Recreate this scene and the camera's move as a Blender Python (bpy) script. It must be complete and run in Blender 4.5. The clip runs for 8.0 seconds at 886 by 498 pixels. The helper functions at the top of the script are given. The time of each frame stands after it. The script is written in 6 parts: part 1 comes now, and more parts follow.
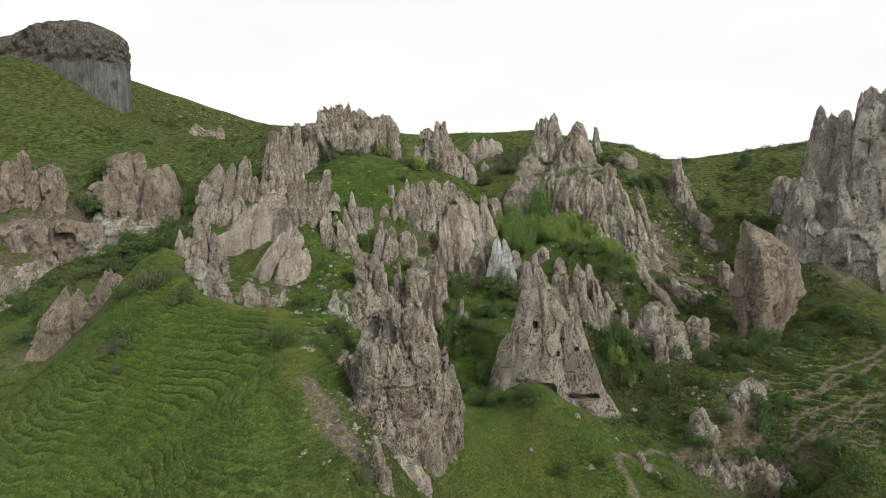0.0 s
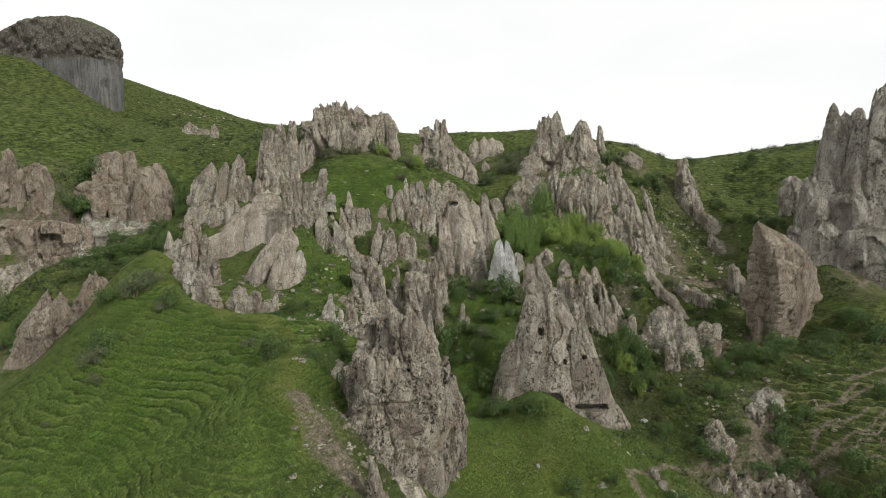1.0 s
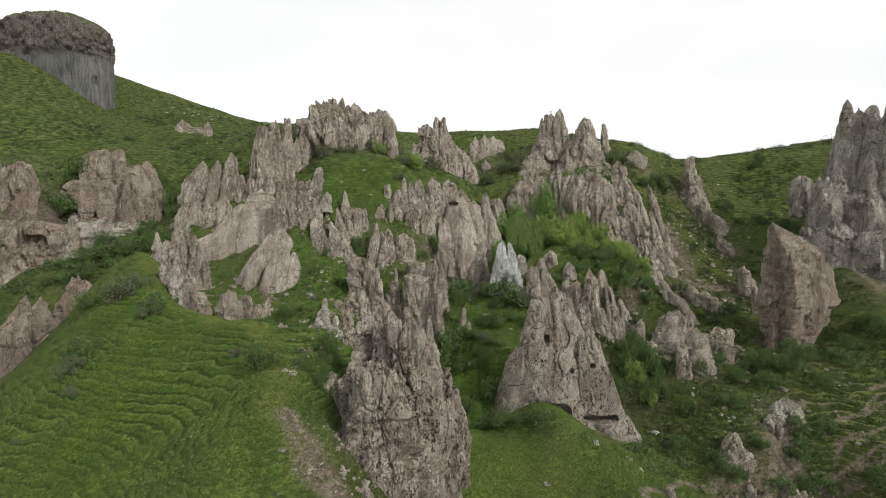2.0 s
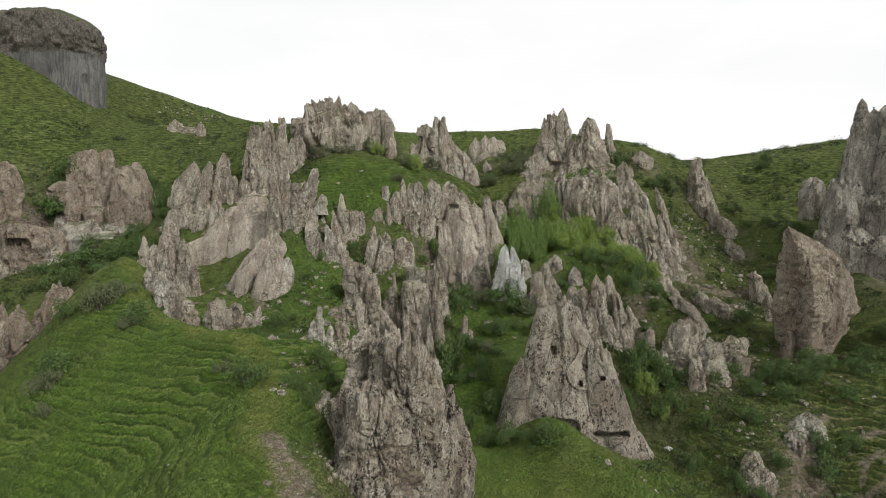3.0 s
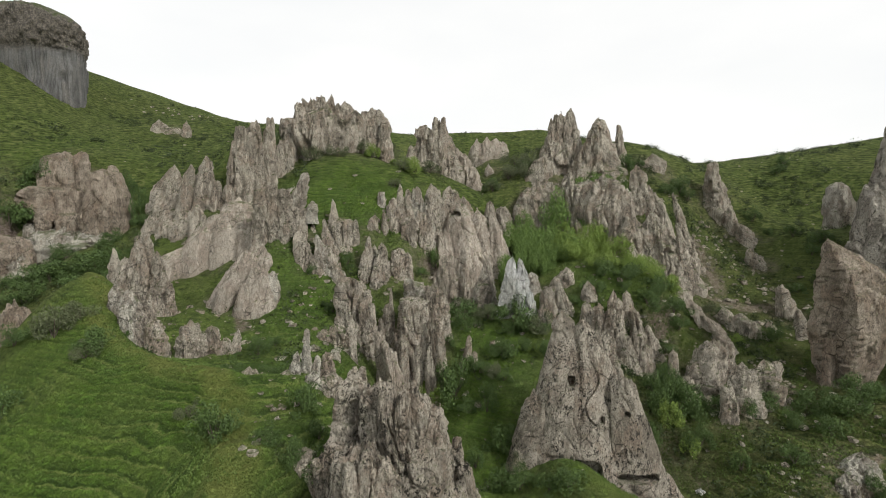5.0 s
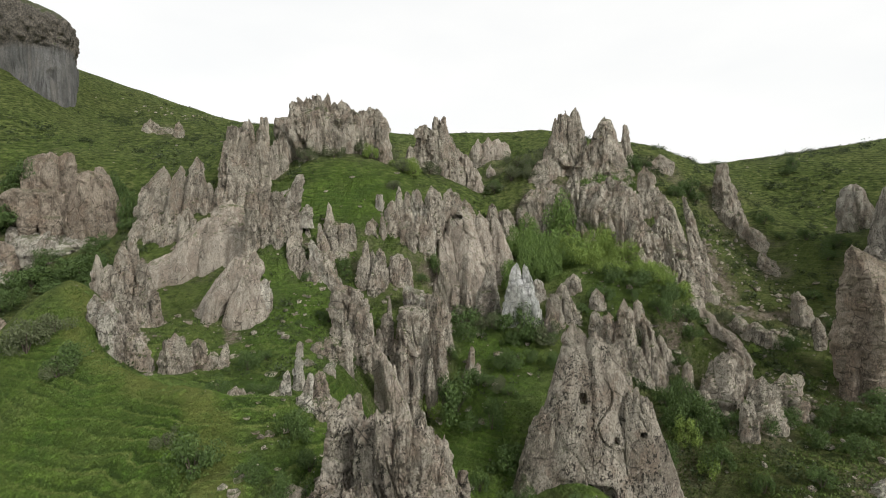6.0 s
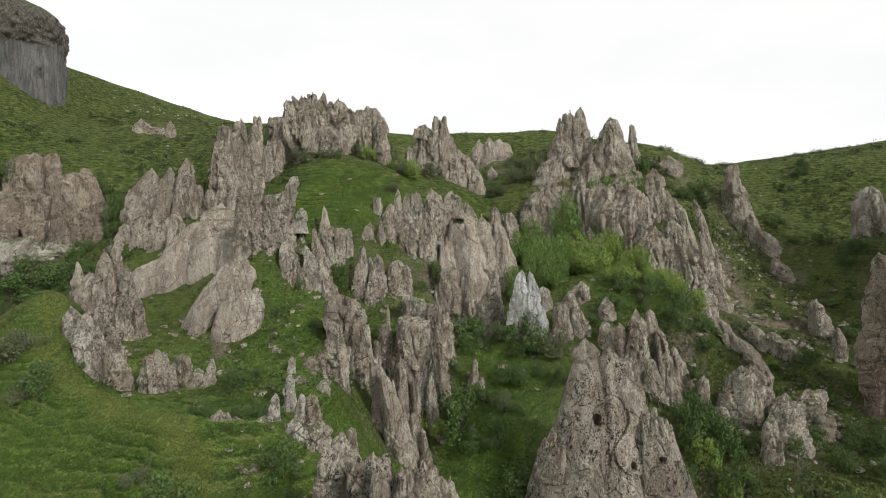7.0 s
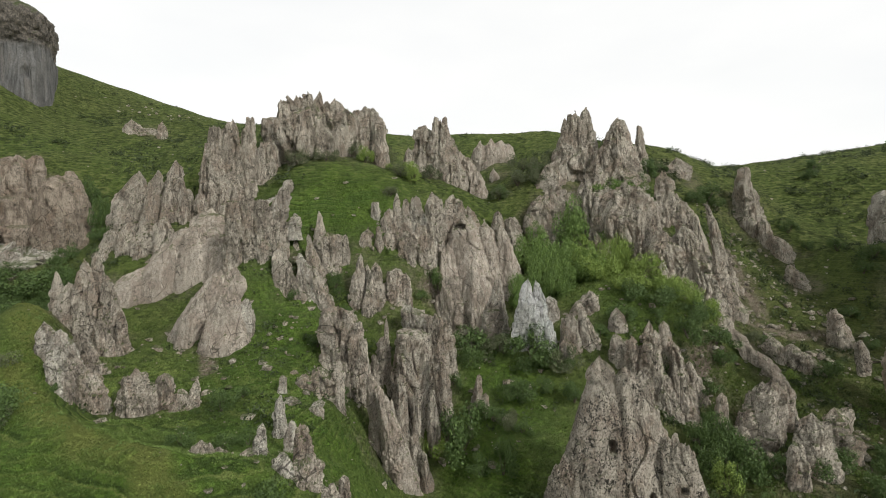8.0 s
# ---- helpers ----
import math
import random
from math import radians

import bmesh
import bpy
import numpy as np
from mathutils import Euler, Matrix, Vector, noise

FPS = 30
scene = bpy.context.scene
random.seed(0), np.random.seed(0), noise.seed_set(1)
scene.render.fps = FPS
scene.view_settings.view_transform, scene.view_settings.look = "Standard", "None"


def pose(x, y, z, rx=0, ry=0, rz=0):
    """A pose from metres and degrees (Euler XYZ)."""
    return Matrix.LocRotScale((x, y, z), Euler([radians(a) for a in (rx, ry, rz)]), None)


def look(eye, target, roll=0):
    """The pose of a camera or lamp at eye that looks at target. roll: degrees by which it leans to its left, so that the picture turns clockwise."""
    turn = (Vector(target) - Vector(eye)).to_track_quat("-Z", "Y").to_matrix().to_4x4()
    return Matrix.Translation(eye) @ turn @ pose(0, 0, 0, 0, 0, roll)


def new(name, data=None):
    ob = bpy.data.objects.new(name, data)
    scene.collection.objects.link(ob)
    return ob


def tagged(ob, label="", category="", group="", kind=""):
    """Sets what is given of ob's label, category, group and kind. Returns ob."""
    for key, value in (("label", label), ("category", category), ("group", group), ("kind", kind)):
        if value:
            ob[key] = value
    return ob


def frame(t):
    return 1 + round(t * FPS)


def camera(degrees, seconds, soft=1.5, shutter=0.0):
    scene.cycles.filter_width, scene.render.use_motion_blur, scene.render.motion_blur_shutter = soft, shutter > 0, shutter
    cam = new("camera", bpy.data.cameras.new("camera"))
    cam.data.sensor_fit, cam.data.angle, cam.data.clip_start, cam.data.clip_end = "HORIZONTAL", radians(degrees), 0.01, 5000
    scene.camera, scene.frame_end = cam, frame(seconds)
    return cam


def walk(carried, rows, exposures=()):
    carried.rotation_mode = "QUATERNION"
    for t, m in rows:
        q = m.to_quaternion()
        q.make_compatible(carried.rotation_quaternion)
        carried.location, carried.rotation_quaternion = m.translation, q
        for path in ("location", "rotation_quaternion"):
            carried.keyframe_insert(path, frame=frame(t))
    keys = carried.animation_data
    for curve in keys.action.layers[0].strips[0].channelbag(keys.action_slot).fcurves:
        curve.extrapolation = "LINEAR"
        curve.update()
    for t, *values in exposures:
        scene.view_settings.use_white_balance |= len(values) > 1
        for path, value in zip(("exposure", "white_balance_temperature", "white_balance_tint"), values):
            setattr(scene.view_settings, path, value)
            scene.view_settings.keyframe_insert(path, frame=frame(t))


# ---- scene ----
cam = camera(82.3, 8.0, soft=0.6)
METRES, EYE, TILT, LEAN, TURN = 40.0, 30.0, -4.0, 0.0, 0.0
ROWS = [
    (0.0, 0.0, 0.0, 0.0, 0.0, 0.0, -0.0),
    (0.5, -0.0051, 0.0572, 0.0035, -0.09, 0.06, -0.02),
    (1.0, -0.0109, 0.1187, 0.0073, -0.18, 0.11, -0.04),
    (1.5, -0.0162, 0.1786, 0.0112, -0.28, 0.13, -0.06),
    (3.0, -0.0315, 0.3583, 0.0358, -0.57, 0.28, -0.08),
    (3.5, -0.0364, 0.4184, 0.0497, -0.66, 0.34, -0.08),
    (4.0, -0.041, 0.477, 0.0641, -0.74, 0.33, -0.08),
    (4.5, -0.0459, 0.5401, 0.0808, -0.83, 0.36, -0.09),
    (6.0, -0.0614, 0.7267, 0.1254, -1.07, 0.4, -0.06),
    (6.5, -0.0664, 0.7893, 0.1398, -1.14, 0.4, -0.06),
    (7.0, -0.072, 0.852, 0.156, -1.24, 0.41, -0.05),
    (7.5, -0.077, 0.914, 0.1726, -1.31, 0.46, -0.03),
    (8.0, -0.0815, 0.9754, 0.1902, -1.39, 0.46, -0.03),
]
walk(cam, [(t, pose(0, 0, EYE, TILT, LEAN, TURN) @ pose(METRES * x, METRES * y, METRES * z, 90 + pitch, roll, yaw)) for t, x, y, z, yaw, pitch, roll in ROWS])
SKY, SUN = 1.04, 2.8

# ---------------------------------------------------------------- light
world = bpy.data.worlds.new("overcast_sky")
scene.world = world
world.use_nodes = True
wn, wl = world.node_tree.nodes, world.node_tree.links
sky = wn.new("ShaderNodeTexSky")
sky.sky_type = "NISHITA"
sky.sun_disc = False
sky.sun_elevation = radians(37)
sky.sun_rotation = radians(133)
dim = wn.new("ShaderNodeMix")
dim.data_type = "RGBA"
dim.blend_type = "MULTIPLY"
dim.inputs[0].default_value = 1.0
dim.inputs[7].default_value = (0.10, 0.10, 0.10, 1)
wl.new(sky.outputs[0], dim.inputs[6])
wco = wn.new("ShaderNodeTexCoord")
wmap = wn.new("ShaderNodeMapping")
wmap.inputs["Scale"].default_value = (1.2, 1.2, 3.4)
wl.new(wco.outputs["Generated"], wmap.inputs[0])
wno = wn.new("ShaderNodeTexNoise")
wno.inputs["Scale"].default_value = 1.6
wno.inputs["Detail"].default_value = 5
wl.new(wmap.outputs[0], wno.inputs["Vector"])
wra = wn.new("ShaderNodeMapRange")
wra.inputs[1].default_value, wra.inputs[2].default_value = 0.25, 0.6
wra.inputs[3].default_value, wra.inputs[4].default_value = 0.86, 0.97
wl.new(wno.outputs[0], wra.inputs[0])
cloud = wn.new("ShaderNodeMix")
cloud.data_type = "RGBA"
cloud.inputs[7].default_value = (1.0, 1.0, 0.985, 1)
wl.new(wra.outputs[0], cloud.inputs[0])
wl.new(dim.outputs[2], cloud.inputs[6])
bg = wn["Background"]
bg.inputs["Strength"].default_value = SKY
wl.new(cloud.outputs[2], bg.inputs["Color"])

sun = new("sun", bpy.data.lights.new("sun", "SUN"))
sun.data.energy = SUN
sun.data.angle = radians(12)
sun.data.color = (1.0, 0.97, 0.92)
sun.matrix_world = look((0, 0, 0), (-0.58, 0.55, -0.60))

# ---------------------------------------------------------------- noise helpers


def _hash(ix, iy, iz, seed):
    h = (ix * 374761393 + iy * 668265263 + iz * 2147483647 + seed * 1274126177) & 0xFFFFFFFF
    h = ((h ^ (h >> 13)) * 1274126177) & 0xFFFFFFFF
    h = ((h ^ (h >> 16)) * 2246822519) & 0xFFFFFFFF
    return ((h ^ (h >> 15)) & 0xFFFF) / 32767.5 - 1.0


def vnoise(p, seed=0):
    """Smooth noise in -1..1 at the points p (n, 3)."""
    i = np.floor(p).astype(np.int64)
    f = p - i
    f = f * f * f * (f * (f * 6 - 15) + 10)
    out = 0.0
    for dx in (0, 1):
        wx = f[:, 0] if dx else 1 - f[:, 0]
        for dy in (0, 1):
            wy = f[:, 1] if dy else 1 - f[:, 1]
            for dz in (0, 1):
                wz = f[:, 2] if dz else 1 - f[:, 2]
                out = out + wx * wy * wz * _hash(i[:, 0] + dx, i[:, 1] + dy, i[:, 2] + dz, seed)
    return out


def fbm(p, octaves=3, seed=0):
    out, amp = 0.0, 0.6
    for k in range(octaves):
        out = out + amp * vnoise(p * 2.03 ** k + 17.3 * k, seed + k)
        amp *= 0.5
    return out


def ridged(p, octaves=3, seed=0):
    """0 on the flanks, 1 along sharp creases."""
    out, amp, total = 0.0, 1.0, 0.0
    for k in range(octaves):
        out = out + amp * (1 - np.abs(vnoise(p * 2.1 ** k + 9.1 * k, seed + k))) ** 3
        total += amp
        amp *= 0.55
    return out / total


def facets(p, seed=0, tall=(-1, 0, 1)):
    """Broken planes: every cell is one plane with a tilt and an offset of its own, with steps between."""
    i = np.floor(p).astype(np.int64)
    best = np.full(len(p), 1e9)
    second = np.full(len(p), 1e9)
    val = np.zeros(len(p))
    for dx in (-1, 0, 1):
        for dy in (-1, 0, 1):
            for dz in tall:
                a, b, c = i[:, 0] + dx, i[:, 1] + dy, i[:, 2] + dz
                h = [_hash(a, b, c, seed + k) for k in range(3)]
                q = p - np.stack([a + 0.5 + 0.45 * h[0], b + 0.5 + 0.45 * h[1], c + 0.5 + 0.45 * h[2]], 1)
                d = (q * q).sum(1)
                v = 0.9 * (q[:, 0] * h[1] + q[:, 1] * h[2] + q[:, 2] * h[0]) + 0.35 * _hash(a, b, c, seed + 7)
                near = d < best
                second = np.where(near, best, np.minimum(second, d))
                val = np.where(near, v, val)
                best = np.where(near, d, best)
    return val, np.sqrt(second) - np.sqrt(best)


# ---------------------------------------------------------------- materials


class Mat:
    """A node material, built step by step."""

    def __init__(self, name, roughness=0.9, specular=0.2):
        self.m = bpy.data.materials.new(name)
        self.m.use_nodes = True
        self.n, self.l = self.m.node_tree.nodes, self.m.node_tree.links
        self.b = self.n["Principled BSDF"]
        self.b.inputs["Roughness"].default_value = roughness
        self.b.inputs["Specular IOR Level"].default_value = specular
        self.geo = self.n.new("ShaderNodeNewGeometry")
        self.pos = self.geo.outputs["Position"]

    def noise(self, scale, detail=4, rough=0.55, stretch=(1, 1, 1), lo=0.35, hi=0.65, distortion=0.0):
        mp = self.n.new("ShaderNodeMapping")
        mp.inputs["Scale"].default_value = stretch
        self.l.new(self.pos, mp.inputs[0])
        t = self.n.new("ShaderNodeTexNoise")
        t.inputs["Scale"].default_value, t.inputs["Detail"].default_value = scale, detail
        t.inputs["Roughness"].default_value, t.inputs["Distortion"].default_value = rough, distortion
        self.l.new(mp.outputs[0], t.inputs["Vector"])
        return self.range(t.outputs[0], lo, hi)

    def voronoi(self, scale, lo, hi, feature="F1", stretch=(1, 1, 1)):
        mp = self.n.new("ShaderNodeMapping")
        mp.inputs["Scale"].default_value = stretch
        self.l.new(self.pos, mp.inputs[0])
        t = self.n.new("ShaderNodeTexVoronoi")
        t.feature = feature
        t.inputs["Scale"].default_value = scale
        self.l.new(mp.outputs[0], t.inputs["Vector"])
        return self.range(t.outputs["Distance"], lo, hi)

    def range(self, sock, lo, hi, a=0.0, b=1.0):
        r = self.n.new("ShaderNodeMapRange")
        r.interpolation_type = "SMOOTHSTEP"
        for k, v in enumerate((lo, hi, a, b)):
            r.inputs[k + 1].default_value = v
        self.l.new(sock, r.inputs[0])
        return r.outputs[0]

    def mul(self, a, b, op="MULTIPLY"):
        if op == "ADD_HALF":
            return self.mul(a, self.mul(b, 0.3), "ADD")
        t = self.n.new("ShaderNodeMath")
        t.operation = op
        for k, v in enumerate((a, b)):
            if isinstance(v, (int, float)):
                t.inputs[k].default_value = v
            else:
                self.l.new(v, t.inputs[k])
        t.use_clamp = op == "MULTIPLY"
        return t.outputs[0]

    def mix(self, fac, a, b, blend="MIX"):
        t = self.n.new("ShaderNodeMix")
        t.data_type, t.blend_type = "RGBA", blend
        for k, v in ((0, fac), (6, a), (7, b)):
            if isinstance(v, (int, float)):
                t.inputs[k].default_value = v
            elif isinstance(v, tuple):
                t.inputs[k].default_value = (*v, 1)
            else:
                self.l.new(v, t.inputs[k])
        return t.outputs[2]

    def attr(self, name):
        t = self.n.new("ShaderNodeAttribute")
        t.attribute_name = name
        return t.outputs["Fac"]

    def up(self, lo, hi):
        s = self.n.new("ShaderNodeSeparateXYZ")
        self.l.new(self.geo.outputs["Normal"], s.inputs[0])
        return self.range(s.outputs[2], lo, hi)

    def done(self, colour, bumps=()):
        self.l.new(colour, self.b.inputs["Base Color"])
        last = None
        for height, dist, strength in bumps:
            t = self.n.new("ShaderNodeBump")
            t.inputs["Strength"].default_value, t.inputs["Distance"].default_value = strength, dist
            self.l.new(height, t.inputs["Height"])
            if last:
                self.l.new(last, t.inputs["Normal"])
            last = t.outputs[0]
        if last:
            self.l.new(last, self.b.inputs["Normal"])
        return self.m


def rock_material(name, light, dark, stain, speck=0.5, moss=0.5, grain=1.0, streak=0.4, mottle=1.0):
    m = Mat(name, 0.92, 0.12)
    big = m.noise(0.2, 5, 0.62, (1, 1, 0.6), 0.44, 0.58)
    warm = m.noise(0.35, 5, 0.66, (1, 1, 0.7), 0.46, 0.60)
    mid = m.noise(1.5, 6, 0.70, (1, 1, 0.6), 0.48, 0.62)
    fine = m.noise(5.5, 5, 0.75, (1, 1, 0.8), 0.49, 0.61)
    c = m.mix(big, light, dark)
    c = m.mix(m.mul(warm, 0.75), c, stain)
    # pale washed faces and a few dark runs
    c = m.mix(m.mul(m.noise(0.45, 5, 0.66, (1, 1, 0.3), 0.50, 0.60), 0.7), c, tuple(min(0.8, v * 1.22) for v in light))
    c = m.mix(m.mul(m.noise(0.9, 5, 0.68, (1.2, 1.2, 0.12), 0.57, 0.64), streak), c, tuple(v * 0.42 for v in dark))
    c = m.mix(m.mul(m.noise(3.2, 5, 0.72, (1, 1, 0.5), 0.52, 0.62), 0.45 * mottle), c, tuple(min(0.8, v * 1.18) for v in light))
    c = m.mix(m.mul(mid, 0.34 * mottle), c, tuple(v * 0.55 for v in dark))
    c = m.mix(m.mul(fine, 0.60 * mottle), c, tuple(v * 0.42 for v in dark))
    # fissures
    lines = m.voronoi(0.42, 0.03, 0.005, "DISTANCE_TO_EDGE", (1, 1, 0.55))
    c = m.mix(m.mul(m.mul(lines, m.noise(0.4, 3, 0.6, (1, 1, 1), 0.48, 0.58)), 0.75), c, tuple(v * 0.25 for v in dark))
    # lichen specks and pits, in patches
    spots = m.mul(m.noise(1.9, 6, 0.78, (1, 1, 0.75), 0.585 - 0.055 * speck, 0.60 - 0.04 * speck), m.noise(0.3, 3, 0.6, (1, 1, 0.7), 0.47, 0.56))
    c = m.mix(m.mul(spots, speck), c, (0.050, 0.047, 0.040))
    spots2 = m.mul(m.noise(4.6, 4, 0.75, (1, 1, 0.8), 0.545, 0.585), m.noise(0.45, 3, 0.6, (1, 1, 1), 0.44, 0.56))
    c = m.mix(m.mul(spots2, speck), c, (0.060, 0.056, 0.048))
    # moss and grass where it lies flat
    green = m.mul(m.up(0.45, 0.75), m.noise(0.6, 4, 0.6, (1, 1, 1), 0.40, 0.55))
    c = m.mix(m.mul(green, moss), c, (0.085, 0.115, 0.032))
    striae = m.noise(1.3, 5, 0.65, (1, 1, 0.3), 0.3, 0.7)
    return m.done(c, ((striae, 0.40 * grain, 0.8), (mid, 0.20 * grain, 0.7), (fine, 0.16 * grain, 1.0), (m.noise(13, 4, 0.7), 0.05 * grain, 0.9)))


TUFF = rock_material("brown_tuff", (0.611, 0.555, 0.463), (0.334, 0.292, 0.238), (0.410, 0.324, 0.253), 0.7, 0.8)
LICHEN = rock_material("lichen_tuff", (0.560, 0.506, 0.422), (0.310, 0.271, 0.221), (0.376, 0.295, 0.230), 0.95, 0.4, 1.0, 0.3)
SLAB = rock_material("pale_tuff", (0.551, 0.495, 0.417), (0.368, 0.319, 0.262), (0.420, 0.348, 0.285), 0.45, 0.7, 0.6, 0.25, 0.8)
PALE = rock_material("bleached_tuff", (0.639, 0.607, 0.524), (0.368, 0.321, 0.266), (0.456, 0.392, 0.322), 0.6, 0.7)
WHITE = rock_material("white_tuff", (0.708, 0.727, 0.684), (0.532, 0.527, 0.480), (0.598, 0.593, 0.546), 0.5, 0.3, 0.8)
TAN = rock_material("tan_tuff", (0.475, 0.405, 0.327), (0.308, 0.254, 0.202), (0.358, 0.272, 0.204), 0.6, 0.4)
CLIFF = rock_material("grey_cliff_tuff", (0.573, 0.533, 0.461), (0.331, 0.301, 0.258), (0.385, 0.335, 0.283), 0.85, 0.5)


def basalt_material():
    m = Mat("dark_basalt", 0.9, 0.2)
    col = m.noise(1.1, 3, 0.55, (1, 1, 0.035), 0.38, 0.62)
    big = m.noise(0.12, 4, 0.6, (1, 1, 1), 0.38, 0.62)
    fine = m.noise(3.0, 5, 0.7, (1, 1, 0.6), 0.3, 0.7)
    c = m.mix(big, (0.105, 0.104, 0.100), (0.190, 0.184, 0.172))
    c = m.mix(m.mul(col, 0.6), c, (0.235, 0.235, 0.230))
    c = m.mix(m.mul(m.noise(0.3, 4, 0.6, (1, 1, 0.12), 0.56, 0.7), 0.5), c, (0.30, 0.28, 0.25))
    c = m.mix(m.mul(fine, 0.5), c, (0.05, 0.05, 0.047))
    # pebbly upper layer
    s = m.n.new("ShaderNodeSeparateXYZ")
    m.l.new(m.pos, s.inputs[0])
    top = m.range(s.outputs[2], 88.0, 92.0)
    peb = m.mix(m.noise(1.4, 5, 0.75, (1, 1, 1), 0.36, 0.62), (0.20, 0.175, 0.145), (0.075, 0.07, 0.06))
    c = m.mix(top, c, peb)
    green = m.mul(m.up(0.5, 0.8), m.noise(0.4, 4, 0.6, (1, 1, 1), 0.38, 0.55))
    c = m.mix(green, c, (0.065, 0.085, 0.028))
    return m.done(c, ((col, 0.5, 0.8), (fine, 0.25, 0.8)))


BASALT = basalt_material()


def ground_material():
    m = Mat("hill_turf", 0.95, 0.1)
    big = m.noise(0.035, 4, 0.6, (1, 1, 1), 0.38, 0.62)
    mid = m.noise(0.22, 5, 0.6, (1, 1, 1), 0.36, 0.64)
    clump = m.noise(1.5, 6, 0.7, (1, 1, 1.6), 0.45, 0.57)
    fine = m.noise(5.0, 4, 0.7, (1, 1, 1), 0.44, 0.60)
    lush, dry_shaded, bare, terr = m.attr("lush"), m.attr("dry_shaded"), m.attr("bare"), m.attr("terr")
    ph = m.mul(m.attr("phase"), m.noise(1.1, 3, 0.6, (1, 1, 1), 0.2, 0.8), "ADD_HALF")
    fr = m.mul(ph, 0.0, "FRACT")
    grass = m.mix(big, (0.128, 0.186, 0.044), (0.176, 0.206, 0.066))
    grass = m.mix(m.mul(mid, 0.6), grass, (0.092, 0.128, 0.036))
    bright = m.mix(mid, (0.112, 0.196, 0.030), (0.064, 0.124, 0.022))
    grass = m.mix(lush, grass, bright)
    # olive of dry turf, also used to darken the shaded west gully
    olive = m.mix(mid, (0.100, 0.100, 0.044), (0.056, 0.066, 0.024))
    grass = m.mix(dry_shaded, grass, olive)
    grass = m.mix(m.mul(clump, 0.56), grass, (0.046, 0.072, 0.018))
    grass = m.mix(m.mul(fine, 0.28), grass, (0.160, 0.205, 0.055))
    # small dark scrub patches
    scrub = m.mul(m.noise(0.42, 5, 0.72, (1, 1, 1), 0.535, 0.60), m.range(lush, 0.7, 0.25))
    grass = m.mix(m.mul(scrub, 0.7), grass, (0.040, 0.062, 0.018))
    # tussocks
    tuss = m.mul(m.noise(0.8, 4, 0.6, (0.7, 1, 1.5), 0.50, 0.60), m.attr("tuss"))
    grass = m.mix(m.mul(tuss, 0.62), grass, (0.045, 0.062, 0.020))
    pale = m.mul(m.noise(0.8, 4, 0.6, (0.7, 1, 1.5), 0.46, 0.38), m.attr("tuss"))
    grass = m.mix(m.mul(pale, 0.65), grass, (0.215, 0.240, 0.085))
    # risers coloured dark for their shade and longer grass, grazed yellowish treads
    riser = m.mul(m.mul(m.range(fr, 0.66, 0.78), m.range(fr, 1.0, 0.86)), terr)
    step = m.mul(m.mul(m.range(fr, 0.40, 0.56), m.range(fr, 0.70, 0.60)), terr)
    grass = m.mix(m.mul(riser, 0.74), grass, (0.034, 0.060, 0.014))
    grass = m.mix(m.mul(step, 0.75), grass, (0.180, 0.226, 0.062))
    # yellower green along the crest of the spur and on two meadow patches
    grass = m.mix(m.mul(m.attr("crest"), m.noise(0.6, 5, 0.65, (1, 1, 1), 0.25, 0.55)), grass, (0.148, 0.176, 0.046))
    # trodden rims of the sheep steps
    rim = m.mul(m.mul(step, m.noise(0.4, 4, 0.7, (1, 1, 1), 0.42, 0.62)), m.range(dry_shaded, 0.0, 0.8, 0.12, 0.85))
    grass = m.mix(rim, grass, (0.21, 0.17, 0.105))
    soil = m.mix(clump, (0.25, 0.205, 0.155), (0.155, 0.122, 0.09))
    soil = m.mix(m.mul(fine, 0.5), soil, (0.36, 0.32, 0.26))
    edge = m.mul(bare, m.noise(0.9, 5, 0.7, (1, 1, 1), 0.3, 0.55), "MULTIPLY")
    c = m.mix(edge, grass, soil)
    steep = m.mul(m.up(0.62, 0.42), m.noise(0.4, 5, 0.65, (1, 1, 1), 0.36, 0.56))
    c = m.mix(steep, c, m.mix(clump, (0.26, 0.21, 0.175), (0.14, 0.11, 0.085)))
    return m.done(c, ((m.mul(riser, -1.0, 'SUBTRACT'), 0.2, 0.5), (mid, 0.6, 0.6), (tuss, 0.5, 0.8), (clump, 0.4, 1.0), (fine, 0.14, 1.0)))


TURF = ground_material()


def leaf_material(name, light, dark):
    m = Mat(name, 0.6, 0.25)
    info = m.n.new("ShaderNodeObjectInfo")
    isl = m.geo.outputs["Random Per Island"]
    c = m.mix(isl, light, dark)
    c = m.mix(m.mul(info.outputs["Random"], 0.5), c, tuple(v * 0.6 for v in light))
    c = m.mix(m.mul(m.noise(1.1, 3), 0.5), c, dark)
    m.b.inputs["Subsurface Weight"].default_value = 0.0
    return m.done(c)


LEAF = leaf_material("dark_leaves", (0.110, 0.172, 0.044), (0.040, 0.070, 0.021))
LEAF_BRIGHT = leaf_material("fresh_leaves", (0.270, 0.350, 0.075), (0.120, 0.190, 0.040))
LEAF_GREY = leaf_material("greyish_leaves", (0.150, 0.170, 0.085), (0.070, 0.085, 0.040))
LEAF_TREE = leaf_material("tree_leaves", (0.200, 0.300, 0.070), (0.074, 0.125, 0.034))
LEAF_SCRUB = leaf_material("scrub_leaves", (0.066, 0.092, 0.030), (0.030, 0.046, 0.017))
BLADE = leaf_material("grass_blades", (0.135, 0.195, 0.042), (0.080, 0.130, 0.026))


